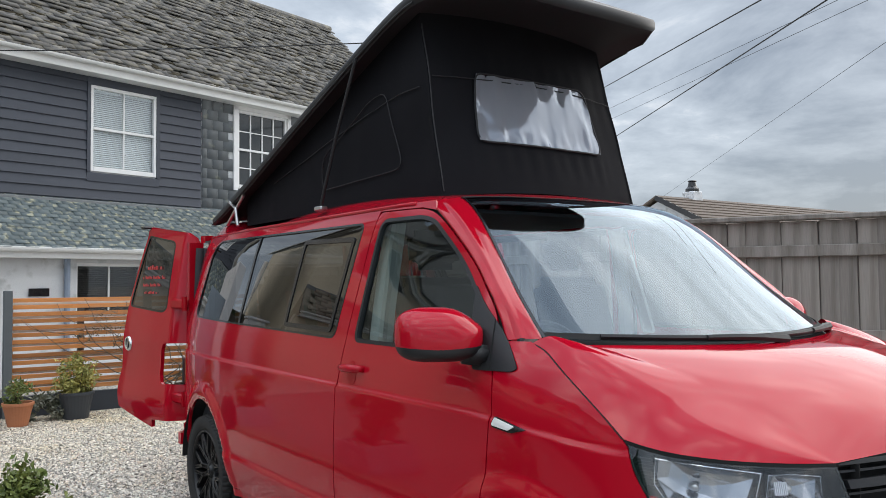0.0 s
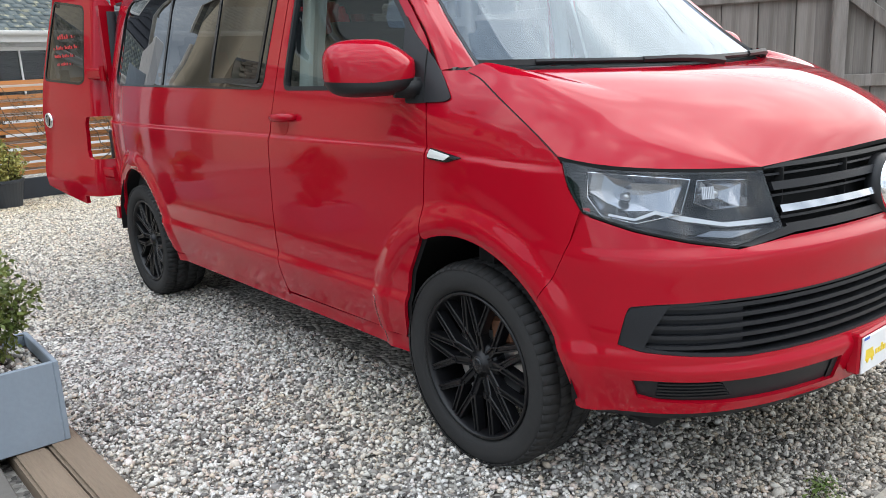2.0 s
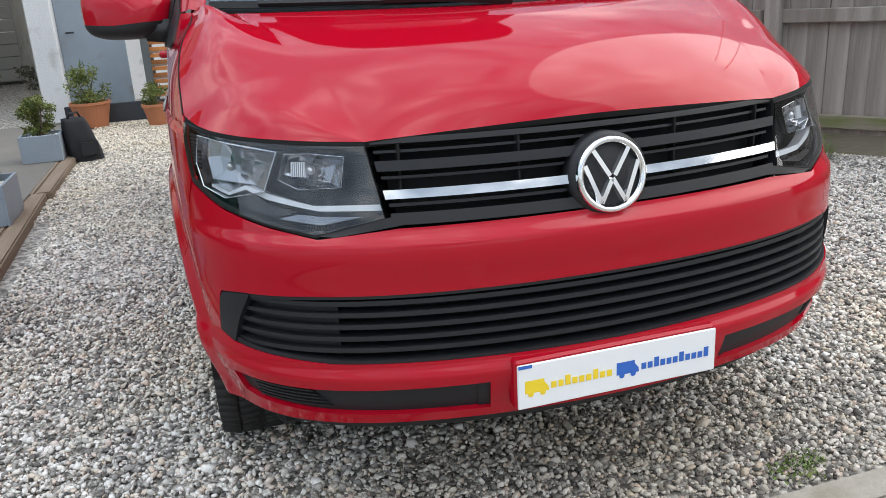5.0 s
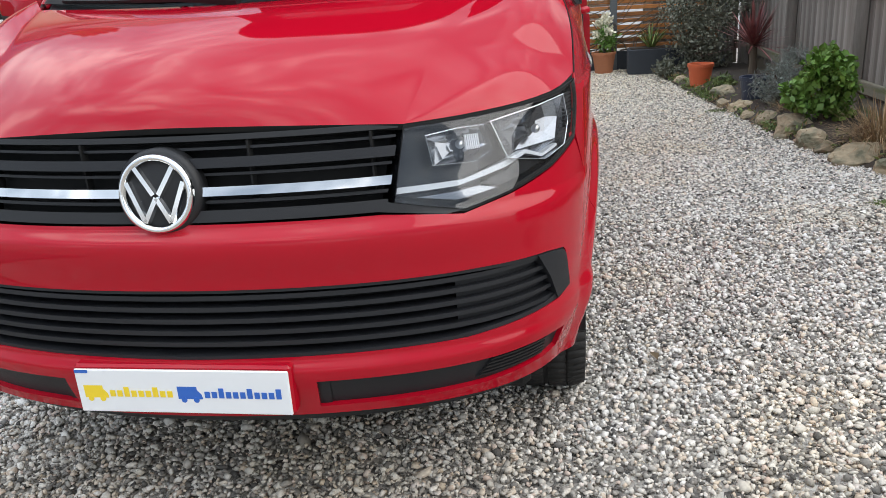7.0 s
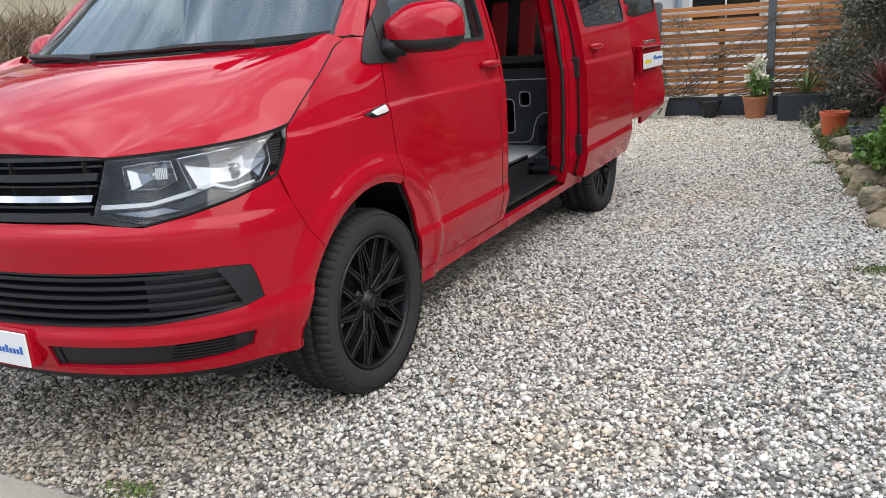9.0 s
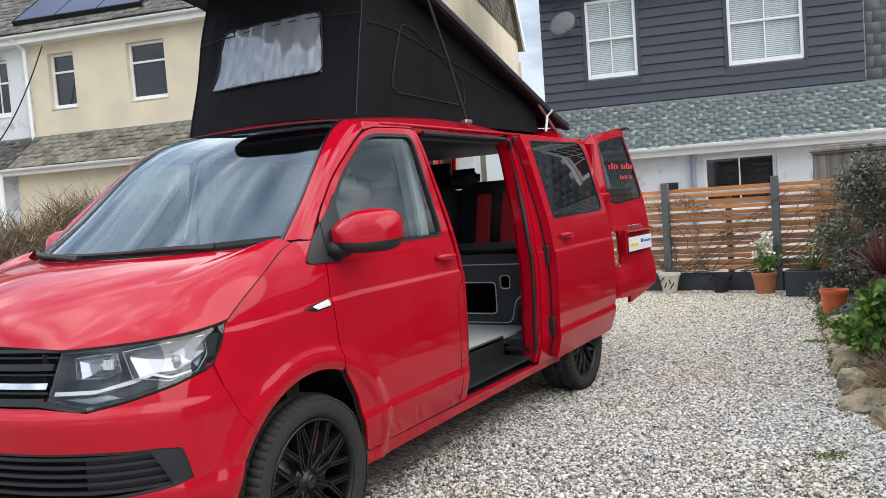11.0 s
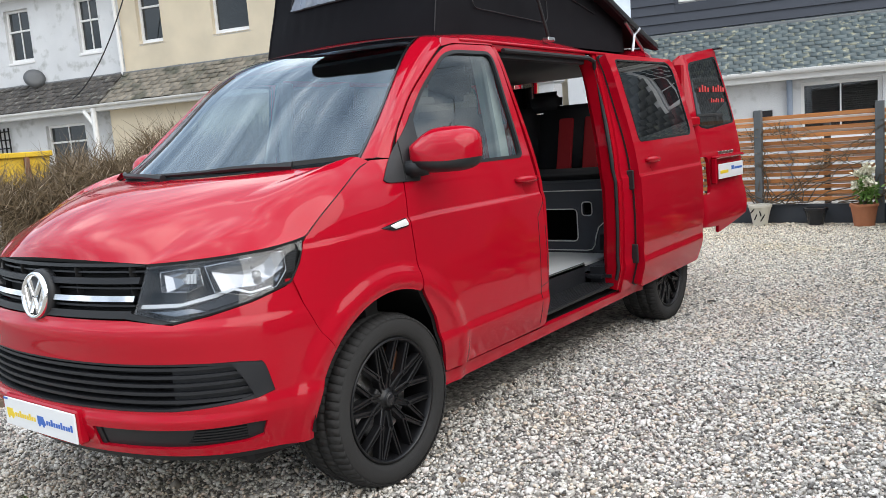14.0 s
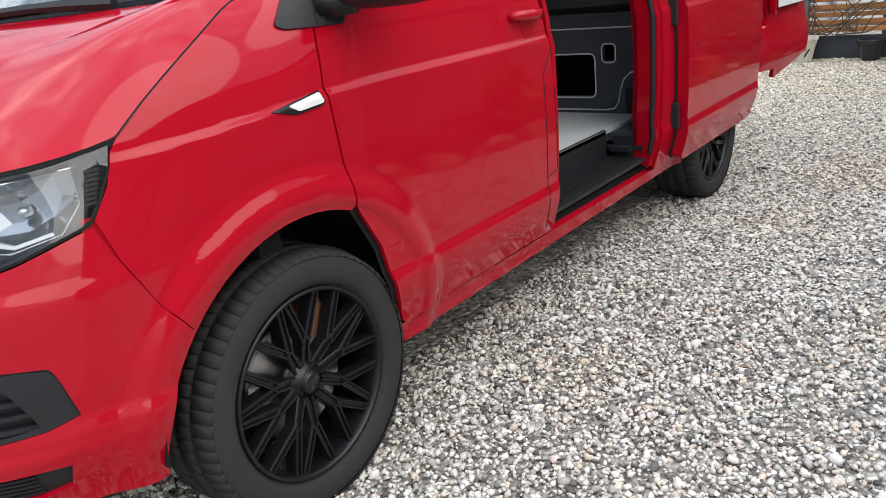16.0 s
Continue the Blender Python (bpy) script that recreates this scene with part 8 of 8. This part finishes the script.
link("shell_rim", grid_mesh("shell_rim", rim), M_SHELL, poptop, "", True)
part("rim_trim", tube_bm([tuple(np.array(shell_xyz(-1, v)) + np.array([-0.004, 0, -0.045])) for v in np.linspace(0.12, 1, 30)], 0.006, 6), M_BLACK_PLASTIC, poptop)
part("rim_trim", tube_bm([tuple(np.array(shell_xyz(1, v)) + np.array([0.004, 0, -0.045])) for v in np.linspace(0.12, 1, 30)], 0.006, 6), M_BLACK_PLASTIC, poptop)


def canvas_loop(t):
    """The canvas tent's plan: t 0..4 round front, nearside, rear, offside; gives base and top points."""
    yf0, yf1, yr = 0.885, 1.10, 3.12
    W0, W1 = 0.605, 0.575
    if t < 1:
        x = -1 + 2 * t
        r = 1 - 0.06 * smooth(0.88, 1, abs(x))
        b = (x * W0 * (1.0), yf0 - 0.07 * (1 - x * x), 0)
        tp = (x * W1, yf1 - 0.03 * (1 - x * x), 0)
    elif t < 2:
        s_ = t - 1
        b, tp = (W0, yf0 + (yr - yf0) * s_, 0), (W1, yf1 + (yr + 0.05 - yf1) * s_, 0)
    elif t < 3:
        x = 1 - 2 * (t - 2)
        b, tp = (x * W0, yr, 0), (x * W1, yr + 0.05, 0)
    else:
        s_ = 1 - (t - 3)
        b, tp = (-W0, yf0 + (yr - yf0) * s_, 0), (-W1, yf1 + (yr + 0.05 - yf1) * s_, 0)
    bz = 1.845 + 0.02 * smooth(0.7, 1.6, b[1]) - 0.0 + 0.035 * (1 - (b[0] / W0) ** 2) * (b[1] < 0.9)
    half_ = 0.70
    tz = float(ROOF_PROFILE(tp[1])) - 0.050 + 0.035 * (1 - (tp[0] / half_) ** 2)
    return np.array([b[0], b[1], bz]), np.array([tp[0], tp[1], tz])


def canvas_pt(t, q, out=0.0):
    b, tp = canvas_loop(t % 4)
    p = b + (tp - b) * q
    cen = np.array([0, 2.0, p[2]])
    n = {0: (0, -1, 0), 1: (1, 0, 0), 2: (0, 1, 0), 3: (-1, 0, 0)}[int(t % 4)]
    puff = 0.014 * math.sin(math.pi * q) * noise.noise(Vector((p[0] * 3.1, p[1] * 2.3, p[2] * 3.7))) + 0.007 * noise.noise(Vector((p[0] * 14, p[1] * 10, p[2] * 2.5))) * math.sin(math.pi * q) ** 0.5
    if t % 4 < 1 and abs(p[0]) < 0.45:                       # pleats below and above the front window
        puff += 0.0035 * math.sin(p[0] * 70 + 5 * p[0] * p[0]) * (math.exp(-((p[2] - 2.04) / 0.06) ** 2) + 0.5 * math.exp(-((p[2] - 2.52) / 0.05) ** 2))
    return p + np.array(n) * (out + puff)


ct = np.r_[np.linspace(0, 1, 61)[:-1], np.linspace(1, 2, 51)[:-1], np.linspace(2, 3, 13)[:-1], np.linspace(3, 4, 51)[:-1]]
cq = np.linspace(0, 1, 26)
CV = np.array([[canvas_pt(t, q) for q in cq] for t in np.r_[ct, 0.0]])
canvas = link("canvas", grid_mesh("canvas", CV), M_CANVAS, poptop, "black canvas tent wall", True)
_bm = bmesh.new()
_bm.from_mesh(canvas.data)


def in_window(c):
    return c.y < 1.12 and 2.13 < c.z < 2.425 and abs(c.x) < 0.375 - 0.125 * (c.z - 2.115)


bmesh.ops.delete(_bm, geom=[f for f in _bm.faces if in_window(f.calc_center_median())], context="FACES")
_bm.to_mesh(canvas.data)
_bm.free()


def front_uv(x, z):
    """t, q on the front wall from (x, z)."""
    t = (x / 0.59 + 1) / 2
    b, tp = canvas_loop(min(max(t, 0), 0.999))
    return t, (z - b[2]) / (tp[2] - b[2])


# clear vinyl window with ripples
VW = []
for i in range(64):
    a = i / 63
    row = []
    for j in range(30):
        b = j / 29
        x0, x1 = -0.385 + 0.04 * b, 0.385 - 0.04 * b
        x, z = x0 + (x1 - x0) * a, 2.115 + 0.325 * b
        t, q = front_uv(x, z)
        edge = min(a, 1 - a, b * 0.45, (1 - b) * 0.45) * 2
        rip = 0.014 * noise.noise(Vector((x * 13, z * 6.0, 3.3))) * math.exp(-edge * 2.5) + 0.013 * noise.noise(Vector((x * 34, z * 11, 7.7))) * math.exp(-edge * 6) + 0.0022 * noise.noise(Vector((x * 12, z * 2.5, 1.2)))
        row.append(canvas_pt(min(max(t, 0.001), 0.998), q, 0.010 + rip))
    VW.append(row)
vinyl = link("vinyl_window", grid_mesh("vinyl_window", VW), G_VINYL, poptop, "clear rippled vinyl window", True)


def piping(path, r=0.0026, mat=M_CANVAS_SEAM):
    part("seam", tube_bm(path, r, 6), mat, poptop)


def on_front(x, z, out=0.006):
    t, q = front_uv(x, z)
    return canvas_pt(min(max(t, 0.001), 0.998), q, out)


win_loop = dense(round_poly([(-0.39, 2.11), (-0.35, 2.445), (0.35, 2.445), (0.39, 2.11)], 0.05), np.array([0.03, 0.03]))
piping([on_front(x, z, 0.010) for x, z in win_loop] + [on_front(*win_loop[0], 0.010)], 0.005)
piping([on_front(x, 2.40 + 0.02 * math.cos(x * 2.5), 0.009) for x in np.linspace(-0.575, 0.575, 40)])
for s_ in (-1, 1):
    piping([on_front(s_ * 0.583, z, 0.003) for z in np.linspace(1.87, 2.66, 16)], 0.0035, M_CANVAS_SEAM)


def on_side(s_, y, z, out=0.006):
    k = min(max((y - 0.95) / (3.14 - 0.95), 0.001), 0.999)
    for _ in range(6):
        t = (1 + k) if s_ > 0 else (4 - k)
        b, tp = canvas_loop(min(t, 3.9999))
        q = min(max((z - b[2]) / (tp[2] - b[2]), 0), 0.98)
        p = b + (tp - b) * q
        k = min(max(k + (y - p[1]) / 2.2, 0.001), 0.999)
    t = (1 + k) if s_ > 0 else (3.9999 - k)
    return canvas_pt(t, q, out)


for s_ in (-1, 1):
    lp = dense(round_poly([(1.20, 2.01), (1.36, 2.40), (1.50, 2.385), (2.03, 2.155), (2.02, 1.985)], 0.07), np.array([0.05, 0.05]))
    piping([on_side(s_, y, z, 0.010) for y, z in lp + [lp[0]]], 0.003)
    piping([on_side(s_, y, 2.36 - 0.16 * max(0, y - 1.25) - 0.03 * max(0, y - 1.8), 0.008) for y in np.linspace(1.06, 2.7, 30)])
    # support strap
    part("strap", tube_bm([(s_ * 0.700, 1.47, 2.565), (s_ * 0.715, 1.65, 2.21), (s_ * 0.725, 1.80, 1.872)], 0.009, 8), M_BLACK_PLASTIC, poptop)
    part("strap_foot", box_bm(s_ * 0.72 - 0.02, s_ * 0.72 + 0.02, 1.77, 1.85, 1.855, 1.878, 0.005), M_STEEL, poptop)
    hin = new("roof_hinge")
    hin.parent = poptop
    part("link_arm", tube_bm([(s_ * 0.665, 3.02, 2.06), (s_ * 0.67, 3.30, 1.885)], 0.011, 8), M_STEEL, hin)
    part("link_arm", tube_bm([(s_ * 0.675, 3.10, 1.865), (s_ * 0.675, 3.14, 1.98), (s_ * 0.675, 3.24, 2.03)], 0.011, 8), M_STEEL, hin)

# ---- rear barn doors, swung open ----
def barn_door(sx):
    """Local x outwards from the hinge along the door, local y the outer face's depth, z up."""
    d = new("rear_door")
    d.parent = van
    W_ = 0.79
    gi = 0.135 if sx > 0 else 0.205

    def surf(a, z, out=0.0):
        # a 0 at the hinge .. W_ ; bowed outwards (-y) and leaning in at the top
        a, z = np.broadcast_arrays(np.asarray(a, float), np.asarray(z, float))
        bow = 0.05 * (1 - ((a - W_) / W_) ** 2 * 0.9) - 0.05
        lean = -0.12 * np.clip((z - 1.05) / 0.8, 0, 1) ** 1.3 + 0.035 * np.exp(-((z - 0.62) / 0.16) ** 2)
        wrap = -0.10 * np.clip((0.12 - a) / 0.12, 0, 1) ** 2
        return np.stack([a, -(bow + lean + wrap + out), z], -1)

    glass = round_poly([(gi - 0.02, 1.31), (gi, 1.80), (0.635, 1.865), (0.775, 1.325), (0.24, 1.285)], [0.05, 0.05, 0.04, 0.05, 0.15])
    hull = [(0.0, 0.525), (0.0, 0.775), (0.17, 0.775), (0.195, 0.79), (0.215, 0.84), (0.205, 1.02), (0.185, 1.06), (0.16, 1.068), (0.0, 1.068), (0.0, 1.40), (0.012, 1.74), (0.04, 1.82), (0.09, 1.862), (0.585, 1.928), (0.645, 1.905),
            (0.70, 1.74), (0.805, 1.30), (0.832, 1.10), (0.838, 0.85), (0.868, 0.76), (0.862, 0.68), (0.835, 0.56), (0.315, 0.455), (0.300, 0.512)]
    skin = panel("outer_skin", hull, surf, M_RED, d, holes=[glass], inward=(0.4, 2.0, 1.0), step=(0.05, 0.05), lip=0.024)
    panel("door_glass", glass, lambda a, z: surf(a, z, -0.004), G_DARK, skin, inward=(0.4, 2.0, 1.0), lip=0, step=(0.08, 0.08), shadow=False)
    panel("window_seal", offset_poly(glass, -0.003), lambda a, z: surf(a, z, 0.001), M_GLOSS_BLACK, skin, holes=[offset_poly(glass, 0.012)], inward=(0.4, 2.0, 1.0), lip=0.01)
    panel("inner_skin", hull, lambda a, z: surf(a, z, -0.026), M_RED_IN, d, holes=[offset_poly(glass, -0.004)], inward=(0.4, -2.0, 1.0), step=(0.06, 0.06), lip=0)
    part("brake_light", box_bm(0.60, 0.66, 0.06, 0.13, 1.915, 1.935, 0.008), M_GLOSS_BLACK, d)
    for z in (0.69, 1.35):
        part("hinge", merge(box_bm(-0.10, 0.10, 0.035, 0.075, z - 0.035, z + 0.035, 0.012), tube_bm([(-0.09, 0.055, z - 0.05), (-0.09, 0.055, z + 0.05)], 0.018, 8)), M_RED_IN, d)
    if sx > 0:
        part("plate_hood", merge(box_bm(0.21, 0.79, -0.045, 0.01, 1.045, 1.070, 0.010), box_bm(0.21, 0.235, -0.034, 0.01, 0.85, 1.05, 0.008)), M_RED, d)
        rp = new("number_plate")
        rp.parent = d
        py = -0.034
        part("plate", box_bm(0.245, 0.765, py - 0.006, py, 0.885, 1.002, 0.002), M_PLATE, rp)
        part("print", box_bm(0.275, 0.44, py - 0.0075, py - 0.006, 0.925, 0.950), M_YELLOW, rp)
        part("print", box_bm(0.51, 0.56, py - 0.0075, py - 0.006, 0.945, 0.975), M_BLUE, rp)
        part("print", box_bm(0.575, 0.74, py - 0.0075, py - 0.006, 0.945, 0.962), M_BLUE, rp)
        sc_ = []
        for k in range(11):
            sc_.append(box_bm(0.225 + 0.029 * k, 0.225 + 0.029 * k + 0.020, -0.050, -0.040, 1.080, 1.104, 0.002))
        part("chrome_script", merge(*sc_), M_CHROME, d, "chrome model script")
    else:
        bp = surf(0.725, 1.04)
        for nm, prof, mt in (("badge", [(0.0, 0.010), (0.044, 0.009), (0.052, 0.0)], M_GLOSS_BLACK), ("badge_ring", [(0.040, 0.010), (0.046, 0.015), (0.053, 0.010), (0.056, 0.0)], M_CHROME)):
            b = lathe_bm(prof, 28)
            b.transform(pose(0.725, float(bp[1]) - 0.001, 1.04, 90))
            part(nm, b, mt, d, smooth=True)
        for q in (-1, 1):
            b = box_bm(-0.004, 0.004, -0.012, -0.008, -0.036, 0.036)
            b.transform(pose(0.725 + q * 0.017, float(bp[1]) - 0.004, 1.04, 0, q * 24, 0))
            part("zigzag", b, M_CHROME, d)
    # shop lettering as plain bars on the glass
    rows_b = ((1.575, 0.22, 0.74, 0.055), (1.49, 0.36, 0.64, 0.034)) if sx > 0 else ((1.60, 0.34, 0.60, 0.034), (1.53, 0.28, 0.62, 0.024), (1.475, 0.33, 0.60, 0.022), (1.42, 0.36, 0.56, 0.022))
    for z, a, b, h in rows_b:
        n = int((b - a) / (h * 0.85))
        for k in range(n):
            if (k * 7 + int(z * 100)) % 6 == 5:
                continue
            x0 = a + (b - a) * k / n
            p = surf(x0, z)
            hh = h * (0.62 + 0.38 * ((k * 5) % 3) / 2)
            part("print", box_bm(x0, x0 + (b - a) / n * 0.62, float(p[1]) - 0.004, float(p[1]) - 0.002, z, z + hh), M_DECAL, skin)
    return d


bd = barn_door(1)
# door frame: local x runs back from the hinge, local -y is the outward face
bd.matrix_local = Matrix.Translation((0.905, 3.775, 0)) @ Matrix.Rotation(radians(86), 4, "Z")
bd2 = barn_door(-1)
bd2.matrix_local = Matrix.Translation((-0.905, 3.775, 0)) @ Matrix.Rotation(radians(98.5), 4, "Z") @ Matrix.Diagonal((1, -1, 1, 1))
part("rear_bumper", merge(box_bm(-0.84, 0.84, 3.70, 3.86, 0.32, 0.50, 0.05, 3)), M_RED, van)
part("rear_frame", merge(box_bm(-0.70, 0.70, 3.68, 3.76, 1.78, 1.83), box_bm(-0.80, -0.70, 3.70, 3.76, 0.45, 1.78), box_bm(0.70, 0.80, 3.70, 3.76, 0.45, 1.78)), M_RED_IN, van)
for sx in (-1, 1):
    cl = panel("rear_corner", [(3.46, 0.32), (3.46, 0.52), (3.77, 0.52), (3.77, 0.32)], lambda y, z: side(y, z, 0.012), M_RED, van, mirror=sx < 0, lip=0.05)

# ---- cabin ----
part("cabin_floor", merge(box_bm(-0.80, 0.684, 0.15, 3.70, 0.46, 0.50), box_bm(0.686, 0.80, 0.15, 1.25, 0.46, 0.50), box_bm(0.686, 0.80, 2.21, 3.70, 0.46, 0.50)), M_CARPET, van)
part("living_floor", box_bm(-0.84, 0.70, 1.30, 2.548, 0.502, 0.520), M_PALE_FLOOR, van, "pale grey vinyl floor")
part("mat", box_bm(-0.10, 0.62, 1.36, 1.80, 0.522, 0.534, 0.004), material("coir_mat", (0.45, 0.30, 0.16), 0.95, fine=300, var=0.3, bump=0.4), van, "tan coir mat")
st = [box_bm(0.70, 0.885, 1.26, 2.15, 0.385, 0.40)]
for k in range(9):
    st.append(box_bm(0.715 + 0.018 * k, 0.723 + 0.018 * k, 1.28, 2.13, 0.40, 0.407))
part("step_tread", merge(*st), M_BLACK_PLASTIC, van, "ribbed black plastic entry step")
part("step_riser", box_bm(0.685, 0.70, 1.26, 2.15, 0.385, 0.525, 0.006), M_GREY_PLASTIC, van)
part("step_end", box_bm(0.69, 0.875, 2.10, 2.20, 0.39, 0.500, 0.045, 4), M_GREY_PLASTIC, van)
part("headlining", box_bm(-0.70, 0.70, 0.78, 3.66, 1.775, 1.79), M_TRIM, van)
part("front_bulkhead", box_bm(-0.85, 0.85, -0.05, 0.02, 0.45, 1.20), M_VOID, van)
dash = bmesh.new()
sec = [(-0.20, 1.20), (0.02, 1.235), (0.20, 1.215), (0.30, 1.16), (0.31, 1.05), (0.24, 0.85), (0.0, 0.80), (-0.20, 1.0)]
v0 = [dash.verts.new((-0.82, a, b)) for a, b in sec]
v1 = [dash.verts.new((0.82, a, b)) for a, b in sec]
dash.faces.new(v0), dash.faces.new(v1[::-1])
for k in range(8):
    dash.faces.new((v0[k], v0[(k + 1) % 8], v1[(k + 1) % 8], v1[k]))
bmesh.ops.bevel(dash, geom=dash.edges[:], offset=0.025, segments=2, affect="EDGES")
part("dashboard", dash, M_TRIM, van)
sw = new("steering_wheel")
sw.parent = van
ring = [(0.185 * math.cos(a), 0.185 * math.sin(a), 0) for a in np.linspace(0, 2 * math.pi, 33)]
wr = tube_bm(ring, 0.015, 8, caps=False)
wr2 = merge(wr, box_bm(-0.17, 0.17, -0.03, 0.03, -0.012, 0.012, 0.008), box_bm(-0.03, 0.03, -0.17, 0.0, -0.012, 0.012, 0.008), box_bm(-0.07, 0.07, -0.06, 0.06, -0.01, 0.03, 0.015))
part("rim", wr2, M_BLACK_PLASTIC, sw)
sw.matrix_local = pose(-0.38, 0.43, 1.145, 62, 0, 0)
part("column", tube_bm([(-0.38, 0.43, 1.14), (-0.38, 0.22, 1.02)], 0.04, 10), M_TRIM, sw).matrix_local = pose(-0.38, 0.43, 1.145, 62, 0, 0).inverted()


def front_seat(x):
    s = new("front_seat")
    s.parent = van
    part("cushion", box_bm(x - 0.25, x + 0.25, 0.55, 1.05, 0.80, 0.94, 0.05, 3), M_SEAT_BLACK, s, smooth=True)
    b = box_bm(-0.25, 0.25, -0.07, 0.07, 0, 0.62, 0.06, 3)
    b.transform(pose(x, 1.04, 0.90, -14))
    part("backrest", b, M_SEAT_BLACK, s, smooth=True)
    h = box_bm(-0.14, 0.14, -0.05, 0.05, 0, 0.19, 0.045, 3)
    h.transform(pose(x, 1.21, 1.54, -10))
    part("headrest", h, M_SEAT_BLACK, s, smooth=True)
    part("seat_base", box_bm(x - 0.22, x + 0.22, 0.62, 1.05, 0.50, 0.80, 0.02), M_TRIM, s)


front_seat(-0.42)
front_seat(0.42)
for sx in (-1, 1):
    b = tube_bm([(sx * 0.80, 1.12, 0.9), (sx * 0.765, 1.10, 1.35), (sx * 0.70, 1.10, 1.76)], 0.05, 8, flat=0.6)
    part("b_pillar_trim", b, M_TRIM_PALE, van, "pale grey pillar trim")
# rear bench
bench = new("bench_seat")
bench.parent = van
BY = 2.55
part("base_panel", wall_with_holes(-0.62, 0.76, 0.52, 1.00, [(-0.14, 0.455, 0.605, 0.815), (0.505, 0.565, 0.782, 0.860)], BY, BY + 0.02), M_CARPET, bench, "dark grey carpeted seat base")
part("base_top", box_bm(-0.62, 0.76, BY - 0.005, BY + 0.62, 1.0, 1.015, 0.004), M_CARPET, bench)
# inside of the seat box: the cut-out's shade is put into near-black panels
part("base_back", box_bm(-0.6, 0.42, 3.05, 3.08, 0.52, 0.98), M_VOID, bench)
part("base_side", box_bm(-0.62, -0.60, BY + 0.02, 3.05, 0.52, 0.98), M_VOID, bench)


def pipe_loop(poly, r=0.004):
    part("piping", tube_bm([(x, BY - 0.004, z) for x, z in poly + [poly[0]]], r, 6), M_PIPING, bench)


pipe_loop(dense(round_poly([(-0.145, 0.60), (0.46, 0.60), (0.46, 0.82), (-0.145, 0.82)], 0.035), np.array([0.04, 0.04])))
pipe_loop(dense(round_poly([(0.498, 0.775), (0.572, 0.775), (0.572, 0.867), (0.498, 0.867)], 0.026), np.array([0.02, 0.02])))
part("piping", tube_bm([(-0.6, BY - 0.004, 0.945), (0.72, BY - 0.004, 0.945)], 0.004, 6), M_PIPING, bench)
part("piping", tube_bm([(-0.6, BY - 0.004, 0.538), (0.52, BY - 0.004, 0.538), (0.56, BY - 0.004, 0.545), (0.582, BY - 0.004, 0.575), (0.595, BY - 0.004, 0.64), (0.615, BY - 0.004, 0.695), (0.65, BY - 0.004, 0.725), (0.70, BY - 0.004, 0.735)], 0.004, 6), M_PIPING, bench)
part("arch_box", box_bm(0.64, 0.82, BY - 0.10, 3.0, 0.50, 0.70, 0.05, 3), M_SEAT_BLACK, bench, smooth=True)
part("cushion", box_bm(-0.62, 0.72, BY + 0.0, BY + 0.50, 1.016, 1.09, 0.03, 3), M_SEAT_BLACK, bench, smooth=True)
for x0, x1, reds in ((-0.62, 0.03, (-0.47, -0.27)), (0.04, 0.70, (0.225, 0.425))):
    lean = pose(0, BY + 0.17, 1.05, -14)
    b = box_bm(x0, x1, 0.0, 0.13, 0, 0.51, 0.05, 3)
    b.transform(lean)
    part("backrest", b, M_SEAT_BLACK, bench, smooth=True)
    for q in reds:
        b = box_bm(q, q + 0.115, -0.010, 0.02, 0.03, 0.40, 0.008, 2)
        b.transform(lean)
        part("red_panel", b, M_SEAT_RED, bench, "red upholstered stripe")
h = box_bm(-0.06, 0.22, 0.02, 0.11, 0, 0.15, 0.045, 3)
h.transform(pose(0, BY + 0.26, 1.50, -8))
part("headrest", h, M_SEAT_BLACK, bench, smooth=True)
for sx in (-1, 1):
    cu = []
    for k in range(6):
        cu.append(tube_bm([(sx * (0.50 + 0.05 * k), 3.70 + 0.012 * (k % 2), 1.0), (sx * (0.50 + 0.047 * k), 3.66 + 0.012 * (k % 2), 1.74)], 0.028, 8))
    part("rear_curtain", merge(*cu), M_SEAT_BLACK, van, "bunched black curtain", True)
# flank lining and side unit opposite the door
part("side_lining", box_bm(-0.82, -0.80, 1.25, 3.65, 0.50, 1.22), M_TRIM, van)
part("side_lining", box_bm(0.79, 0.81, 2.35, 3.65, 0.50, 1.22), M_TRIM, van)
# fuel flap on the nearside
flap = dense([(1.212, 1.0), (1.150, 0.93), (1.160, 0.57), (1.232, 0.585)], np.array([0.03, 0.03]))[:-3]
for flap_ in (flap, dense([(1.160, 0.57), (1.175, 0.352)], np.array([0.03, 0.03]))[:8]):
    part("filler_seam", tube_bm([tuple(side(np.array([a]), np.array([b]), 0.0)[0]) for a, b in flap_], 0.0022, 6), M_VOID, van)
